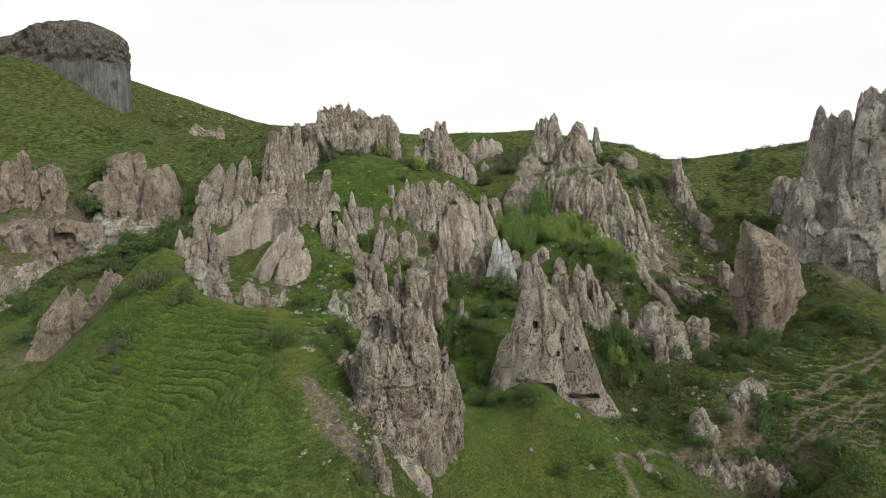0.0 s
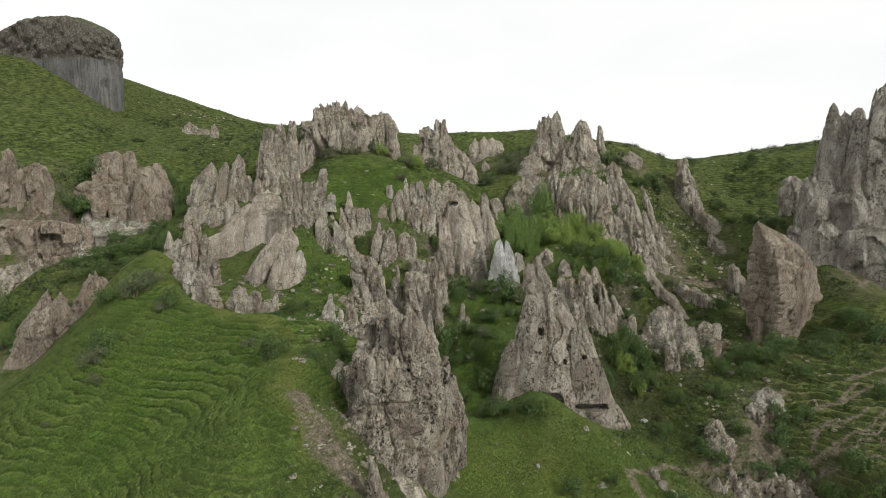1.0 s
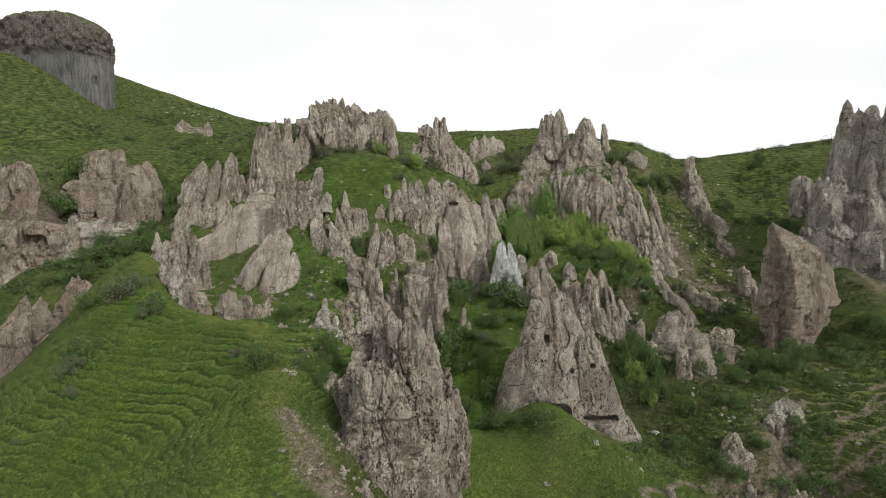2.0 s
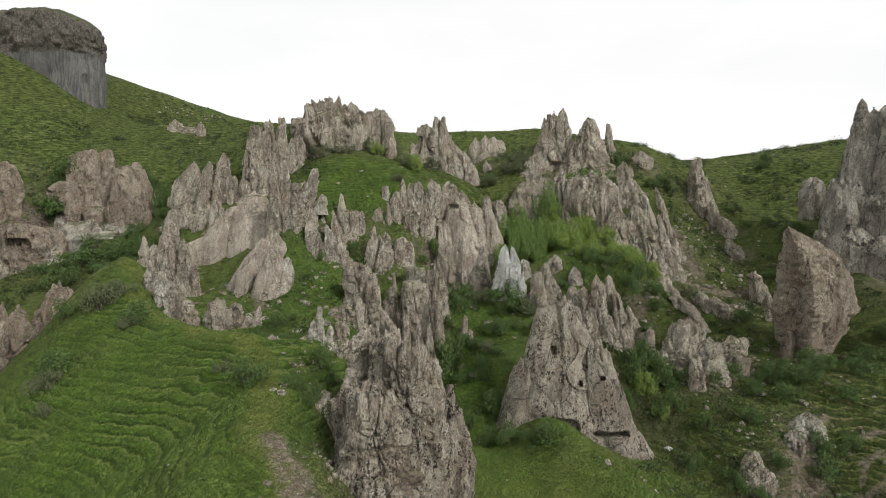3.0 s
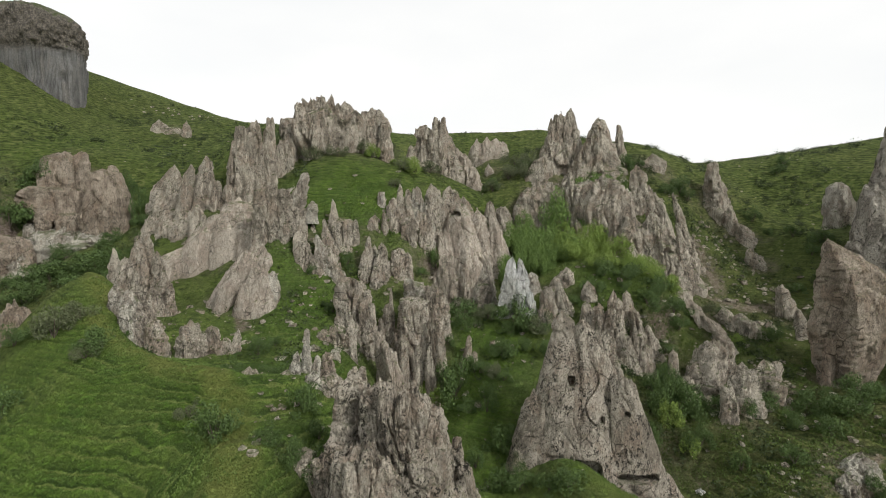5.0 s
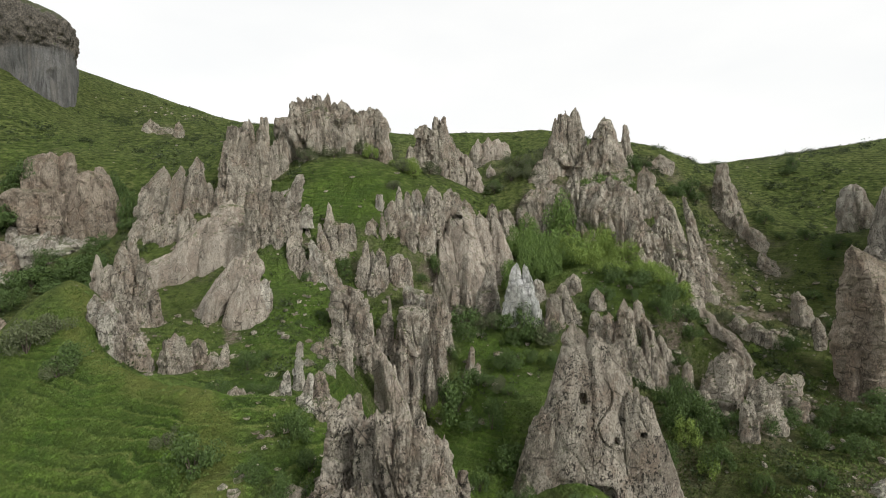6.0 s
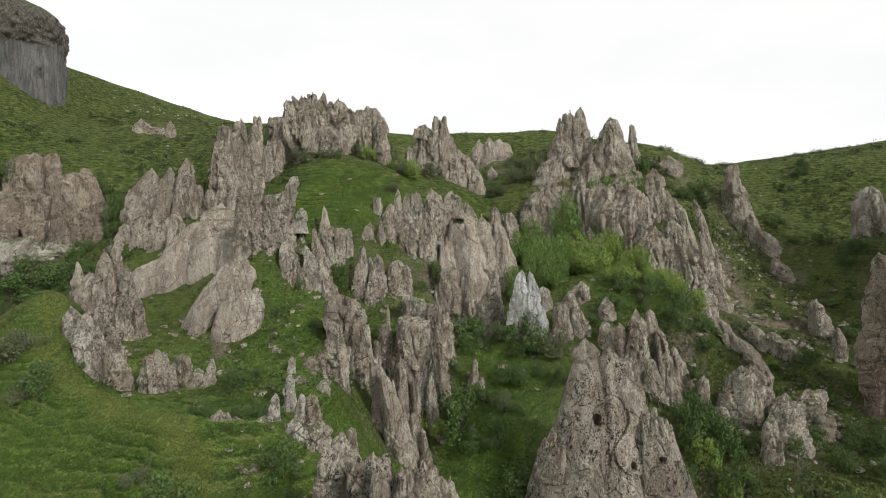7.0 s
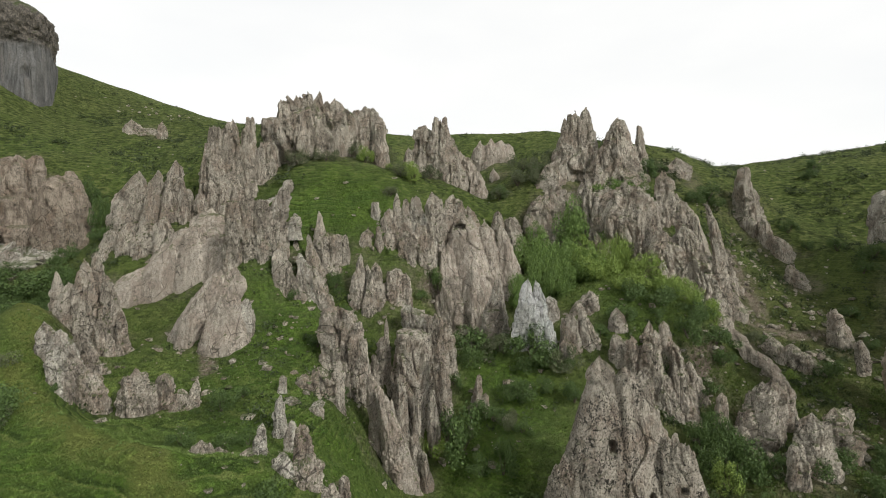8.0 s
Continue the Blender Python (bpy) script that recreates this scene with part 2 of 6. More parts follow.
def bark_material():
    m = Mat("bark", 0.9, 0.15)
    return m.done(m.mix(m.noise(6, 4, 0.6, (1, 1, 0.2)), (0.14, 0.115, 0.09), (0.06, 0.05, 0.04)))


BARK = bark_material()

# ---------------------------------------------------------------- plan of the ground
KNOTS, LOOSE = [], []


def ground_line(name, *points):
    """A crest, foot or gully whose heights are set to fit the camera's view."""
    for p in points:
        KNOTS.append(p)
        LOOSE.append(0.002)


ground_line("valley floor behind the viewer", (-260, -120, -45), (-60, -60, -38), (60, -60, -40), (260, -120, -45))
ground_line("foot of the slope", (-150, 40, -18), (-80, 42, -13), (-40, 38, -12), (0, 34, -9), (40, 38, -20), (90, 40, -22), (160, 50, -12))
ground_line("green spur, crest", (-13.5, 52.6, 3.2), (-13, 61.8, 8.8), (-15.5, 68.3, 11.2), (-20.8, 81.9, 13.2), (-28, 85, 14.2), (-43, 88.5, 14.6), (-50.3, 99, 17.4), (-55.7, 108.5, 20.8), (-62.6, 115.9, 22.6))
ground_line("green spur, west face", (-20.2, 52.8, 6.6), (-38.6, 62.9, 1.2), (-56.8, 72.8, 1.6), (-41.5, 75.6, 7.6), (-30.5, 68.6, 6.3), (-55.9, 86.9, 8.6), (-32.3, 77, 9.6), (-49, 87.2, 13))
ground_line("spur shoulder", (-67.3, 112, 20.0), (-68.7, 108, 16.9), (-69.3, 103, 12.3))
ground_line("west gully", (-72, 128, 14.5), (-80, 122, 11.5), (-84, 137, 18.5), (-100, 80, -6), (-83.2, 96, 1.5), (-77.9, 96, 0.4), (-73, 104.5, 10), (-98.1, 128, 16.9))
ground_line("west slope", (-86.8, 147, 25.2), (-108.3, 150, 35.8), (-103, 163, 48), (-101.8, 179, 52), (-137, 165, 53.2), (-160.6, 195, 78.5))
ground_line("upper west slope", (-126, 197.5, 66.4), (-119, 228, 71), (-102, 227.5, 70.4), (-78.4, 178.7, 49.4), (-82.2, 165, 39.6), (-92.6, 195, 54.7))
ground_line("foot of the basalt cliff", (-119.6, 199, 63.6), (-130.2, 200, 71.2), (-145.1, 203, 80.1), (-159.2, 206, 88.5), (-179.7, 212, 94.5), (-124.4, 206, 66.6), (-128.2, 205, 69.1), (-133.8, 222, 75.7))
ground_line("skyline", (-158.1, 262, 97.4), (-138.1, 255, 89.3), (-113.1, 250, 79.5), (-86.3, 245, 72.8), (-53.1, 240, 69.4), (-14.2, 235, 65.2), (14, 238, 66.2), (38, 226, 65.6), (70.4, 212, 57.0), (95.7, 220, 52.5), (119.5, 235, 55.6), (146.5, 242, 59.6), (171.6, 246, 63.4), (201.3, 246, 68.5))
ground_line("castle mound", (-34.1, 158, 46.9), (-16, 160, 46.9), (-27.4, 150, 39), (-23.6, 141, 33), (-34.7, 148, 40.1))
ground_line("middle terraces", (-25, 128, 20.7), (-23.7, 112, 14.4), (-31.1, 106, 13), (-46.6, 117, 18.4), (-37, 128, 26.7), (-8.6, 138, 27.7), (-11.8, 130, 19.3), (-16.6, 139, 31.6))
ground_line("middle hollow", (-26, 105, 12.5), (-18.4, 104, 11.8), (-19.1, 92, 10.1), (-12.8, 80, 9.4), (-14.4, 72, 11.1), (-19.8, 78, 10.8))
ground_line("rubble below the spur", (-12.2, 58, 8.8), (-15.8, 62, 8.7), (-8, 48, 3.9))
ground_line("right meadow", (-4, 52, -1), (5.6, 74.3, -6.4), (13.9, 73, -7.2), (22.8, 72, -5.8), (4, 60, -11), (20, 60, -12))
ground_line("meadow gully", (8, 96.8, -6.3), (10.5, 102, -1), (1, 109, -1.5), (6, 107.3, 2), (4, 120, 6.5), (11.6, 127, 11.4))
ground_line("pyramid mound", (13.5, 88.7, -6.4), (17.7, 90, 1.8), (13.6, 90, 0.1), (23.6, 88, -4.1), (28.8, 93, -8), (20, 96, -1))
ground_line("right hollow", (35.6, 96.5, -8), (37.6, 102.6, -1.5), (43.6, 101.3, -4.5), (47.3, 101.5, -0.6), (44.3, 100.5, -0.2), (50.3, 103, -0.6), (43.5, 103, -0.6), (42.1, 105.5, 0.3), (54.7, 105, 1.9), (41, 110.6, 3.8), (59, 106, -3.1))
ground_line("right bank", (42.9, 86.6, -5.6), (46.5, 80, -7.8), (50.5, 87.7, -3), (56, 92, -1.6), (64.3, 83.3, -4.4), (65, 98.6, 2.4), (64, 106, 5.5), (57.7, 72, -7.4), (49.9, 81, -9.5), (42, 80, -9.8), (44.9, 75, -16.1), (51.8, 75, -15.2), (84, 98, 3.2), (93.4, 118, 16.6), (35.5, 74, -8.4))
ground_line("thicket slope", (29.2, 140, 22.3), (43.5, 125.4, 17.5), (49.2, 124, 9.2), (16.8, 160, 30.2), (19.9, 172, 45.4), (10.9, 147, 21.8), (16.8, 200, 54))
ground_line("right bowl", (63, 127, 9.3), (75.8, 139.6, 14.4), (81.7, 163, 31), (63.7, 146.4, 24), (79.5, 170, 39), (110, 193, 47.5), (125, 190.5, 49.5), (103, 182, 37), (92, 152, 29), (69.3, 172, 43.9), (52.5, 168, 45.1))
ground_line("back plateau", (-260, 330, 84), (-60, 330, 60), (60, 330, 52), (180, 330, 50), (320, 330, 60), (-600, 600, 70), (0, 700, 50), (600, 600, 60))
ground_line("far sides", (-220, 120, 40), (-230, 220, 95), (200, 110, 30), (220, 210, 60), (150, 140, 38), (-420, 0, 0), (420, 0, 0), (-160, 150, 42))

# ---------------------------------------------------------------- plan of the rocks
SPIRES = []


def outcrop(name, label, category, x, y, z, group=""):
    ob = new(name)
    ob.empty_display_size = 1.0
    ob.location = (x, y, z)
    return tagged(ob, label, category, group)


def spire(rock, material, x, y, z, h, r0, r1, lean=0.0, q=1.3, deep=0.8, bulge=0.0, foot=True, fine=1.0, sink=None, steps=()):
    """Plans one tapering body of an outcrop: foot at x, y, z, height h, half widths r0 below and r1 above;
    steps, where it bulges: share of the height, half width and shift of the axis."""
    SPIRES.append((rock, material, x, y, z, h, r0, r1, lean, q, deep, bulge, fine, sink, steps))
    if foot:
        KNOTS.append((x, y - 0.6 * r0 * deep, z + 0.4))
        LOOSE.append(0.006)


rock = outcrop("rock_outcrop", "small weathered brown rocks on the grassy upper slope", "rock", -98.3, 206.1, 60.9)
spire(rock, TUFF, -98.3, 206.1, 60.9, 5.0, 3.11, 1.04, -0.6, 2, 0.8)
spire(rock, TUFF, -89.0, 205.7, 59.5, 5.6, 2.07, 0.83, -0.0, 1.5, 0.8)
spire(rock, TUFF, -95.0, 208.5, 61.6, 2.4, 4.19, 1.47, 0.1, 2, 0.8)
rock = outcrop("layered_rock", "layered brown tuff block with pale base and cave hollow", "rock", -87.1, 156.0, 24.7)
spire(rock, TAN, -87.1, 156.0, 24.7, 19.6, 5.54, 4.15, 0.1, 6, 0.8)
spire(rock, TAN, -85.2, 158.0, 25.1, 20.0, 2.50, 1.25, -0.2, 3.4, 0.8)
spire(rock, TAN, -91.3, 157.0, 25.9, 16.9, 1.86, 1.24, 0.7, 3.5, 0.8)
spire(rock, TAN, -101.2, 159.0, 27.5, 13.0, 7.21, 6.27, 0.5, 6, 0.8)
spire(rock, TAN, -107.5, 160.0, 27.4, 13.1, 2.21, 1.26, 0.9, 3, 0.8)
spire(rock, TAN, -101.2, 162.0, 38.8, 10.3, 5.73, 3.82, 0.6, 3, 0.8)
spire(rock, TAN, -96.7, 162.0, 38.8, 10.6, 2.23, 1.43, 0.6, 3, 0.8)
spire(rock, TAN, -105.7, 162.0, 39.6, 7.3, 2.23, 1.11, 0.5, 2, 0.8)
spire(rock, TAN, -96.0, 157.0, 26.2, 7.2, 4.64, 3.71, 0.4, 5, 0.8)
spire(rock, TAN, -82.4, 156.0, 25.0, 11.9, 1.85, 0.92, 0.1, 2.4, 0.8)
rock = outcrop("pale_ledge", "pale eroded tuff ledge under the layered block", "rock", -95.2, 154.5, 23.2)
spire(rock, PALE, -95.2, 154.5, 23.2, 4.7, 9.44, 7.31, -0.1, 4, 0.7)
spire(rock, PALE, -104.6, 154.0, 19.8, 10.8, 2.13, 1.21, 0.7, 2.4, 0.8)
spire(rock, PALE, -86.1, 153.5, 24.2, 3.7, 4.84, 2.72, 0.2, 2.6, 0.8)
spire(rock, PALE, -100.9, 152.0, 16.0, 10.1, 2.70, 1.50, -0.5, 2.4, 0.8)
rock = outcrop("rock_outcrop", "twin rounded brown rock towers on green slope", "rock", -124.2, 147.3, 32.6, group="west rock towers")
spire(rock, TAN, -124.2, 147.3, 32.6, 12.8, 3.58, 1.95, 0.1, 2.5, 0.8)
spire(rock, TAN, -122.3, 149.2, 32.7, 15.3, 3.30, 0.99, -0.1, 1.7, 0.8)
spire(rock, TAN, -117.4, 147.0, 32.9, 9.6, 2.77, 1.14, 0.2, 2, 0.8)
rock = outcrop("rock_outcrop", "blunt brown rock tower on green slope", "rock", -113.2, 147.3, 32.9, group="west rock towers")
spire(rock, TAN, -113.2, 147.3, 32.9, 11.2, 3.74, 2.44, -0.4, 3, 0.8)
spire(rock, TAN, -110.1, 146.6, 32.9, 9.3, 1.63, 0.81, 0.3, 2.4, 0.8)
spire(rock, TAN, -117.1, 147.5, 23.3, 6.8, 11.31, 4.85, 2.0, 3, 0.8)
rock = outcrop("cave_rock", "pale pitted tuff rock with a dark cave mouth", "rock", -105.7, 144.0, 15.4)
spire(rock, TAN, -105.7, 144.0, 15.4, 12.1, 7.35, 6.22, 0.5, 4.5, 0.8)
spire(rock, PALE, -98.9, 143.5, 14.5, 10.3, 2.82, 1.27, -0.3, 2.2, 0.8)
spire(rock, TAN, -109.8, 143.0, 16.3, 10.3, 3.64, 2.52, 0.5, 3, 0.8)
spire(rock, PALE, -96.1, 143.0, 14.9, 5.0, 1.12, 0.56, -0.1, 2, 0.8)
rock = outcrop("white_rock_bank", "whitish eroded rock bank in a shaded gully", "rock", -109.0, 132.5, 5.6)
spire(rock, TUFF, -109.0, 132.5, 5.6, 12.2, 7.25, 4.35, 1.4, 3, 0.8)
spire(rock, TUFF, -113.2, 129.5, 3.8, 13.1, 4.28, 2.85, 0.8, 3, 0.8)
spire(rock, TUFF, -103.4, 132.8, 15.0, 5.2, 2.21, 1.47, -0.2, 2, 0.8)
rock = outcrop("leaning_rock_fin", "grey brown leaning rock fin on the green spur", "rock", -79.3, 99.4, -0.2)
spire(rock, TAN, -79.3, 99.4, -0.2, 15.9, 4.59, 0.76, 4.2, 1.4, 0.7)
spire(rock, TAN, -75.5, 103.3, 4.5, 10.2, 3.64, 0.68, 0.5, 1.3, 0.8)
spire(rock, TAN, -72.4, 108.7, 5.1, 12.5, 4.77, 1.55, 0.5, 1.5, 0.8)
spire(rock, TAN, -69.7, 110.9, 7.5, 7.5, 2.45, 0.98, -0.2, 1.6, 0.8)
rock = outcrop("rock_outcrop", "jagged brown tuff towers rising behind pale slabs", "rock", -68.2, 151.0, 32.7)
spire(rock, TUFF, -68.2, 151.0, 32.7, 12.2, 4.08, 0.48, 1.9, 1.5, 0.8)
spire(rock, TUFF, -70.7, 152.0, 32.9, 8.1, 2.66, 1.09, 0.7, 2.2, 0.8)
spire(rock, TUFF, -63.4, 152.0, 33.2, 11.8, 3.39, 0.48, 0.8, 1.4, 0.8)
spire(rock, TUFF, -59.2, 151.0, 33.5, 13.5, 3.61, 0.60, 0.9, 1.35, 0.8)
spire(rock, TUFF, -55.6, 150.0, 34.0, 7.0, 1.79, 0.48, 0.3, 1.6, 0.8)
spire(rock, TUFF, -53.5, 150.0, 34.4, 5.5, 1.55, 0.48, 0.3, 1.6, 0.8)
spire(rock, TUFF, -62.5, 146.0, 26.2, 11.7, 3.46, 0.35, 0.3, 1.2, 0.8)
spire(rock, TUFF, -57.1, 144.0, 25.9, 9.3, 3.85, 0.45, -0.3, 1.2, 0.8)
spire(rock, TUFF, -66.4, 146.0, 26.6, 8.2, 2.99, 0.69, 0.4, 1.4, 0.8)
spire(rock, TUFF, -69.6, 146.0, 25.8, 6.8, 2.53, 0.92, 0.1, 2, 0.8)
spire(rock, TUFF, -72.0, 146.0, 25.8, 4.7, 1.61, 0.57, 1.3, 1.6, 0.8)
spire(rock, TUFF, -62.9, 148.0, 33.2, 9.3, 1.17, 0.35, 0.6, 1.5, 0.8)
spire(rock, TUFF, -60.0, 145.0, 26.7, 7.0, 1.60, 0.34, 0.3, 1.3, 0.8)
spire(rock, TUFF, -57.0, 150.0, 34.0, 8.9, 1.07, 0.24, 0.4, 1.4, 0.8)
rock = outcrop("pale_rock_slab", "large smooth pale rounded tuff slab", "rock", -49.4, 141.0, 21.3)
spire(rock, SLAB, -49.4, 141.0, 21.3, 12.7, 6.85, 4.20, 1.9, 3.2, 0.6)
spire(rock, SLAB, -55.3, 139.0, 19.9, 11.2, 5.19, 2.38, 3.0, 2, 0.8)
spire(rock, SLAB, -61.1, 138.0, 18.4, 7.0, 5.57, 2.14, 3.0, 1.8, 0.7)
spire(rock, SLAB, -47.9, 143.0, 32.9, 3.2, 3.58, 1.57, 0.4, 2.4, 0.8)
spire(rock, SLAB, -39.8, 137.0, 21.9, 8.3, 6.16, 4.25, 1.2, 2.4, 0.6)
spire(rock, SLAB, -44.5, 138.0, 22.3, 7.7, 2.36, 1.50, 0.5, 2.6, 0.8)
rock = outcrop("rock_outcrop", "grey brown jagged rock spires above the green spur", "rock", -58.5, 121.0, 14.4)
spire(rock, TUFF, -58.5, 121.0, 14.4, 13.9, 4.09, 0.27, 0.2, 1.15, 0.8)
spire(rock, TUFF, -57.0, 122.0, 15.1, 13.9, 2.70, 0.36, 0.0, 1.25, 0.8)
spire(rock, TUFF, -53.7, 120.0, 11.5, 14.2, 2.99, 0.44, -0.6, 1.3, 0.8)
spire(rock, TUFF, -51.1, 118.0, 11.6, 8.8, 1.72, 0.43, 0.1, 1.8, 0.8)
spire(rock, TUFF, -53.3, 117.0, 11.5, 8.3, 2.37, 0.42, -0.3, 1.4, 0.8)
spire(rock, TUFF, -63.3, 122.0, 20.2, 6.0, 1.34, 0.27, -0.1, 1.4, 0.8)
spire(rock, TUFF, -60.2, 121.0, 16.3, 7.9, 3.01, 0.89, -0.6, 1.6, 0.8)
spire(rock, TUFF, -56.6, 119.0, 12.2, 9.4, 1.91, 0.26, 0.2, 1.3, 0.8)
spire(rock, TUFF, -48.8, 117.0, 11.5, 3.2, 0.85, 0.42, -0.1, 2, 0.8)
spire(rock, TUFF, -58.0, 119.0, 15.4, 7.5, 1.56, 0.26, 0.5, 1.3, 0.8)
rock = outcrop("pale_rock_rib", "pale rock rib running down a grassy slope", "rock", -44.2, 120.0, 10.1)
spire(rock, SLAB, -44.2, 120.0, 10.1, 10.7, 1.24, 2.12, 3.7, 1.2, 0.5)
spire(rock, SLAB, -42.5, 123.0, 13.7, 11.7, 4.03, 2.56, 4.7, 1.6, 0.5)
spire(rock, SLAB, -39.9, 125.0, 18.2, 7.7, 3.92, 2.43, 3.7, 1.8, 0.5)
rock = outcrop("rock_dome", "pale domed rock with an eroded hollow", "rock", -36.2, 121.0, 11.6)
spire(rock, SLAB, -36.2, 121.0, 11.6, 11.4, 3.94, 1.17, 0.6, 1.7, 0.8)
spire(rock, PALE, -33.4, 121.0, 14.2, 7.4, 1.79, 0.81, 0.3, 2.6, 0.8)
spire(rock, SLAB, -38.4, 120.0, 12.6, 7.4, 2.30, 0.80, 1.1, 1.5, 0.8)
spire(rock, SLAB, -35.8, 122.0, 18.8, 5.5, 0.72, 0.27, 0.3, 1.6, 0.8)
rock = outcrop("rock_outcrop", "grey rock ledge breaking out of the spur crest", "rock", -50.9, 104.0, 12.9)
spire(rock, PALE, -50.9, 104.0, 12.9, 8.7, 2.40, 0.49, -1.5, 1.6, 0.8)
spire(rock, PALE, -46.2, 101.0, 11.5, 8.0, 2.97, 0.81, -2.3, 1.8, 0.8)
spire(rock, TUFF, -43.6, 100.0, 11.4, 5.3, 1.86, 0.67, -1.0, 2, 0.8)
spire(rock, PALE, -49.7, 104.0, 15.8, 4.9, 1.97, 0.56, -0.4, 1.6, 0.8)
spire(rock, TUFF, -50.1, 108.0, 11.5, 7.7, 2.55, 0.75, -0.5, 1.6, 0.8)
rock = outcrop("boulder", "upright grey brown boulder at the spur edge", "boulder", -39.1, 100.6, 10.2, group="spur boulders")
spire(rock, TUFF, -39.1, 100.6, 10.2, 6.2, 1.62, 1.15, 0.2, 3.5, 0.8)
spire(rock, TUFF, -37.8, 101.0, 10.7, 4.4, 1.09, 0.61, 0.4, 2.4, 0.8)
spire(rock, TUFF, -40.1, 100.0, 10.9, 3.3, 0.80, 0.47, 0.2, 2.4, 0.8)
rock = outcrop("boulder", "pointed grey boulder at the spur edge", "boulder", -33.4, 102.2, 8.9, group="spur boulders")
spire(rock, TUFF, -33.4, 102.2, 8.9, 6.0, 2.08, 0.21, 1.0, 1, 0.8)
spire(rock, TUFF, -36.7, 102.8, 11.6, 3.8, 1.67, 0.77, -0.0, 2, 0.8)
spire(rock, TUFF, -34.5, 102.0, 10.6, 3.0, 1.38, 0.55, 0.3, 1.8, 0.8)
rock = outcrop("boulder", "low grey rock sunk in grass", "boulder", -25.5, 88.5, 9.0)
spire(rock, TUFF, -25.5, 88.5, 9.0, 3.9, 1.42, 0.66, -0.3, 2, 0.8)
spire(rock, TUFF, -24.1, 89.0, 10.4, 1.7, 1.10, 0.50, -0.2, 2, 0.8)
rock = outcrop("rock_outcrop", "tall brown cliff towers beside the castle rock", "rock", -50.6, 152.0, 34.0)
spire(rock, TUFF, -50.6, 152.0, 34.0, 20.9, 2.92, 1.46, 0.9, 3.2, 0.8)
spire(rock, TUFF, -52.9, 152.0, 32.7, 18.4, 1.82, 0.61, 0.9, 1.8, 0.8)
spire(rock, TUFF, -46.0, 153.0, 38.9, 17.0, 2.20, 1.10, -0.7, 3.4, 0.8)
spire(rock, TUFF, -43.5, 153.0, 39.2, 15.3, 1.84, 0.98, 0.1, 3, 0.8)
spire(rock, TUFF, -48.0, 152.0, 36.4, 16.4, 1.46, 0.85, 0.2, 3, 0.8)
spire(rock, TUFF, -50.5, 150.0, 33.5, 9.9, 2.39, 0.48, 0.3, 1.4, 0.8)
spire(rock, TUFF, -47.4, 149.0, 34.9, 6.7, 1.89, 0.35, 0.1, 1.3, 0.8)
spire(rock, TUFF, -46.7, 163.0, 50.4, 8.4, 0.93, 0.53, 0.0, 3, 0.8)
spire(rock, TUFF, -45.7, 163.0, 50.4, 8.4, 0.80, 0.40, 0.0, 2.4, 0.8)
spire(rock, TUFF, -41.5, 160.0, 42.1, 11.0, 3.12, 1.17, 0.7, 2.2, 0.8)
spire(rock, TUFF, -42.7, 158.0, 40.7, 10.1, 1.53, 0.77, 0.3, 2.4, 0.8)
spire(rock, TUFF, -52.0, 149.0, 33.5, 6.5, 1.66, 0.59, -0.1, 1.6, 0.8)
rock = outcrop("rock_outcrop", "fluted grey rock block with flat jagged top", "rock", -39.1, 132.0, 25.9)
spire(rock, TUFF, -39.1, 132.0, 25.9, 12.1, 1.51, 1.21, 0.3, 6, 0.8)
spire(rock, TUFF, -36.9, 133.0, 25.6, 13.5, 1.83, 1.22, 0.2, 4.5, 0.8)
spire(rock, TUFF, -34.0, 133.0, 25.2, 13.0, 2.04, 0.92, -0.2, 2.6, 0.8)
spire(rock, TUFF, -31.6, 134.0, 25.5, 9.0, 2.06, 0.72, -0.5, 1.8, 0.8)
spire(rock, TUFF, -33.2, 134.0, 29.1, 8.1, 1.23, 0.62, -0.1, 2, 0.8)
spire(rock, PALE, -32.7, 136.0, 33.5, 8.3, 2.30, 0.52, 2.3, 1.4, 0.8)
spire(rock, PALE, -28.9, 135.0, 33.3, 2.3, 1.45, 0.62, 0.4, 2, 0.8)
spire(rock, TUFF, -30.4, 134.0, 29.1, 3.7, 1.03, 0.41, 0.3, 1.6, 0.8)
rock = outcrop("castle_rock", "castle-like grey brown rock with jagged crown", "rock", -32.0, 168.5, 47.0)
spire(rock, TUFF, -32.0, 168.5, 47.0, 13.9, 10.47, 9.00, -0.3, 4, 0.8)
spire(rock, TUFF, -39.5, 166.1, 46.9, 16.3, 3.09, 1.30, 0.2, 2.4, 0.8)
spire(rock, TUFF, -36.0, 167.2, 48.6, 16.0, 3.27, 1.96, 0.2, 3, 0.8)
spire(rock, TUFF, -33.3, 166.8, 54.2, 11.1, 2.29, 1.15, -0.2, 2.4, 0.8, foot=False)
spire(rock, TUFF, -30.8, 166.9, 52.6, 13.3, 2.45, 0.49, 0.2, 1.6, 0.8)
spire(rock, TUFF, -28.5, 166.9, 52.7, 10.5, 2.45, 1.31, -0.2, 2.4, 0.8)
spire(rock, TUFF, -26.7, 169.4, 49.4, 14.2, 3.81, 1.99, -0.5, 2.6, 0.8)
spire(rock, TUFF, -24.2, 166.1, 48.6, 11.9, 2.93, 1.63, 1.1, 2.4, 0.8)
spire(rock, TUFF, -21.5, 167.0, 48.7, 12.7, 2.78, 1.31, 0.1, 2.4, 0.8)
spire(rock, TUFF, -18.5, 166.4, 47.8, 14.2, 3.90, 1.95, -0.1, 2.8, 0.8)
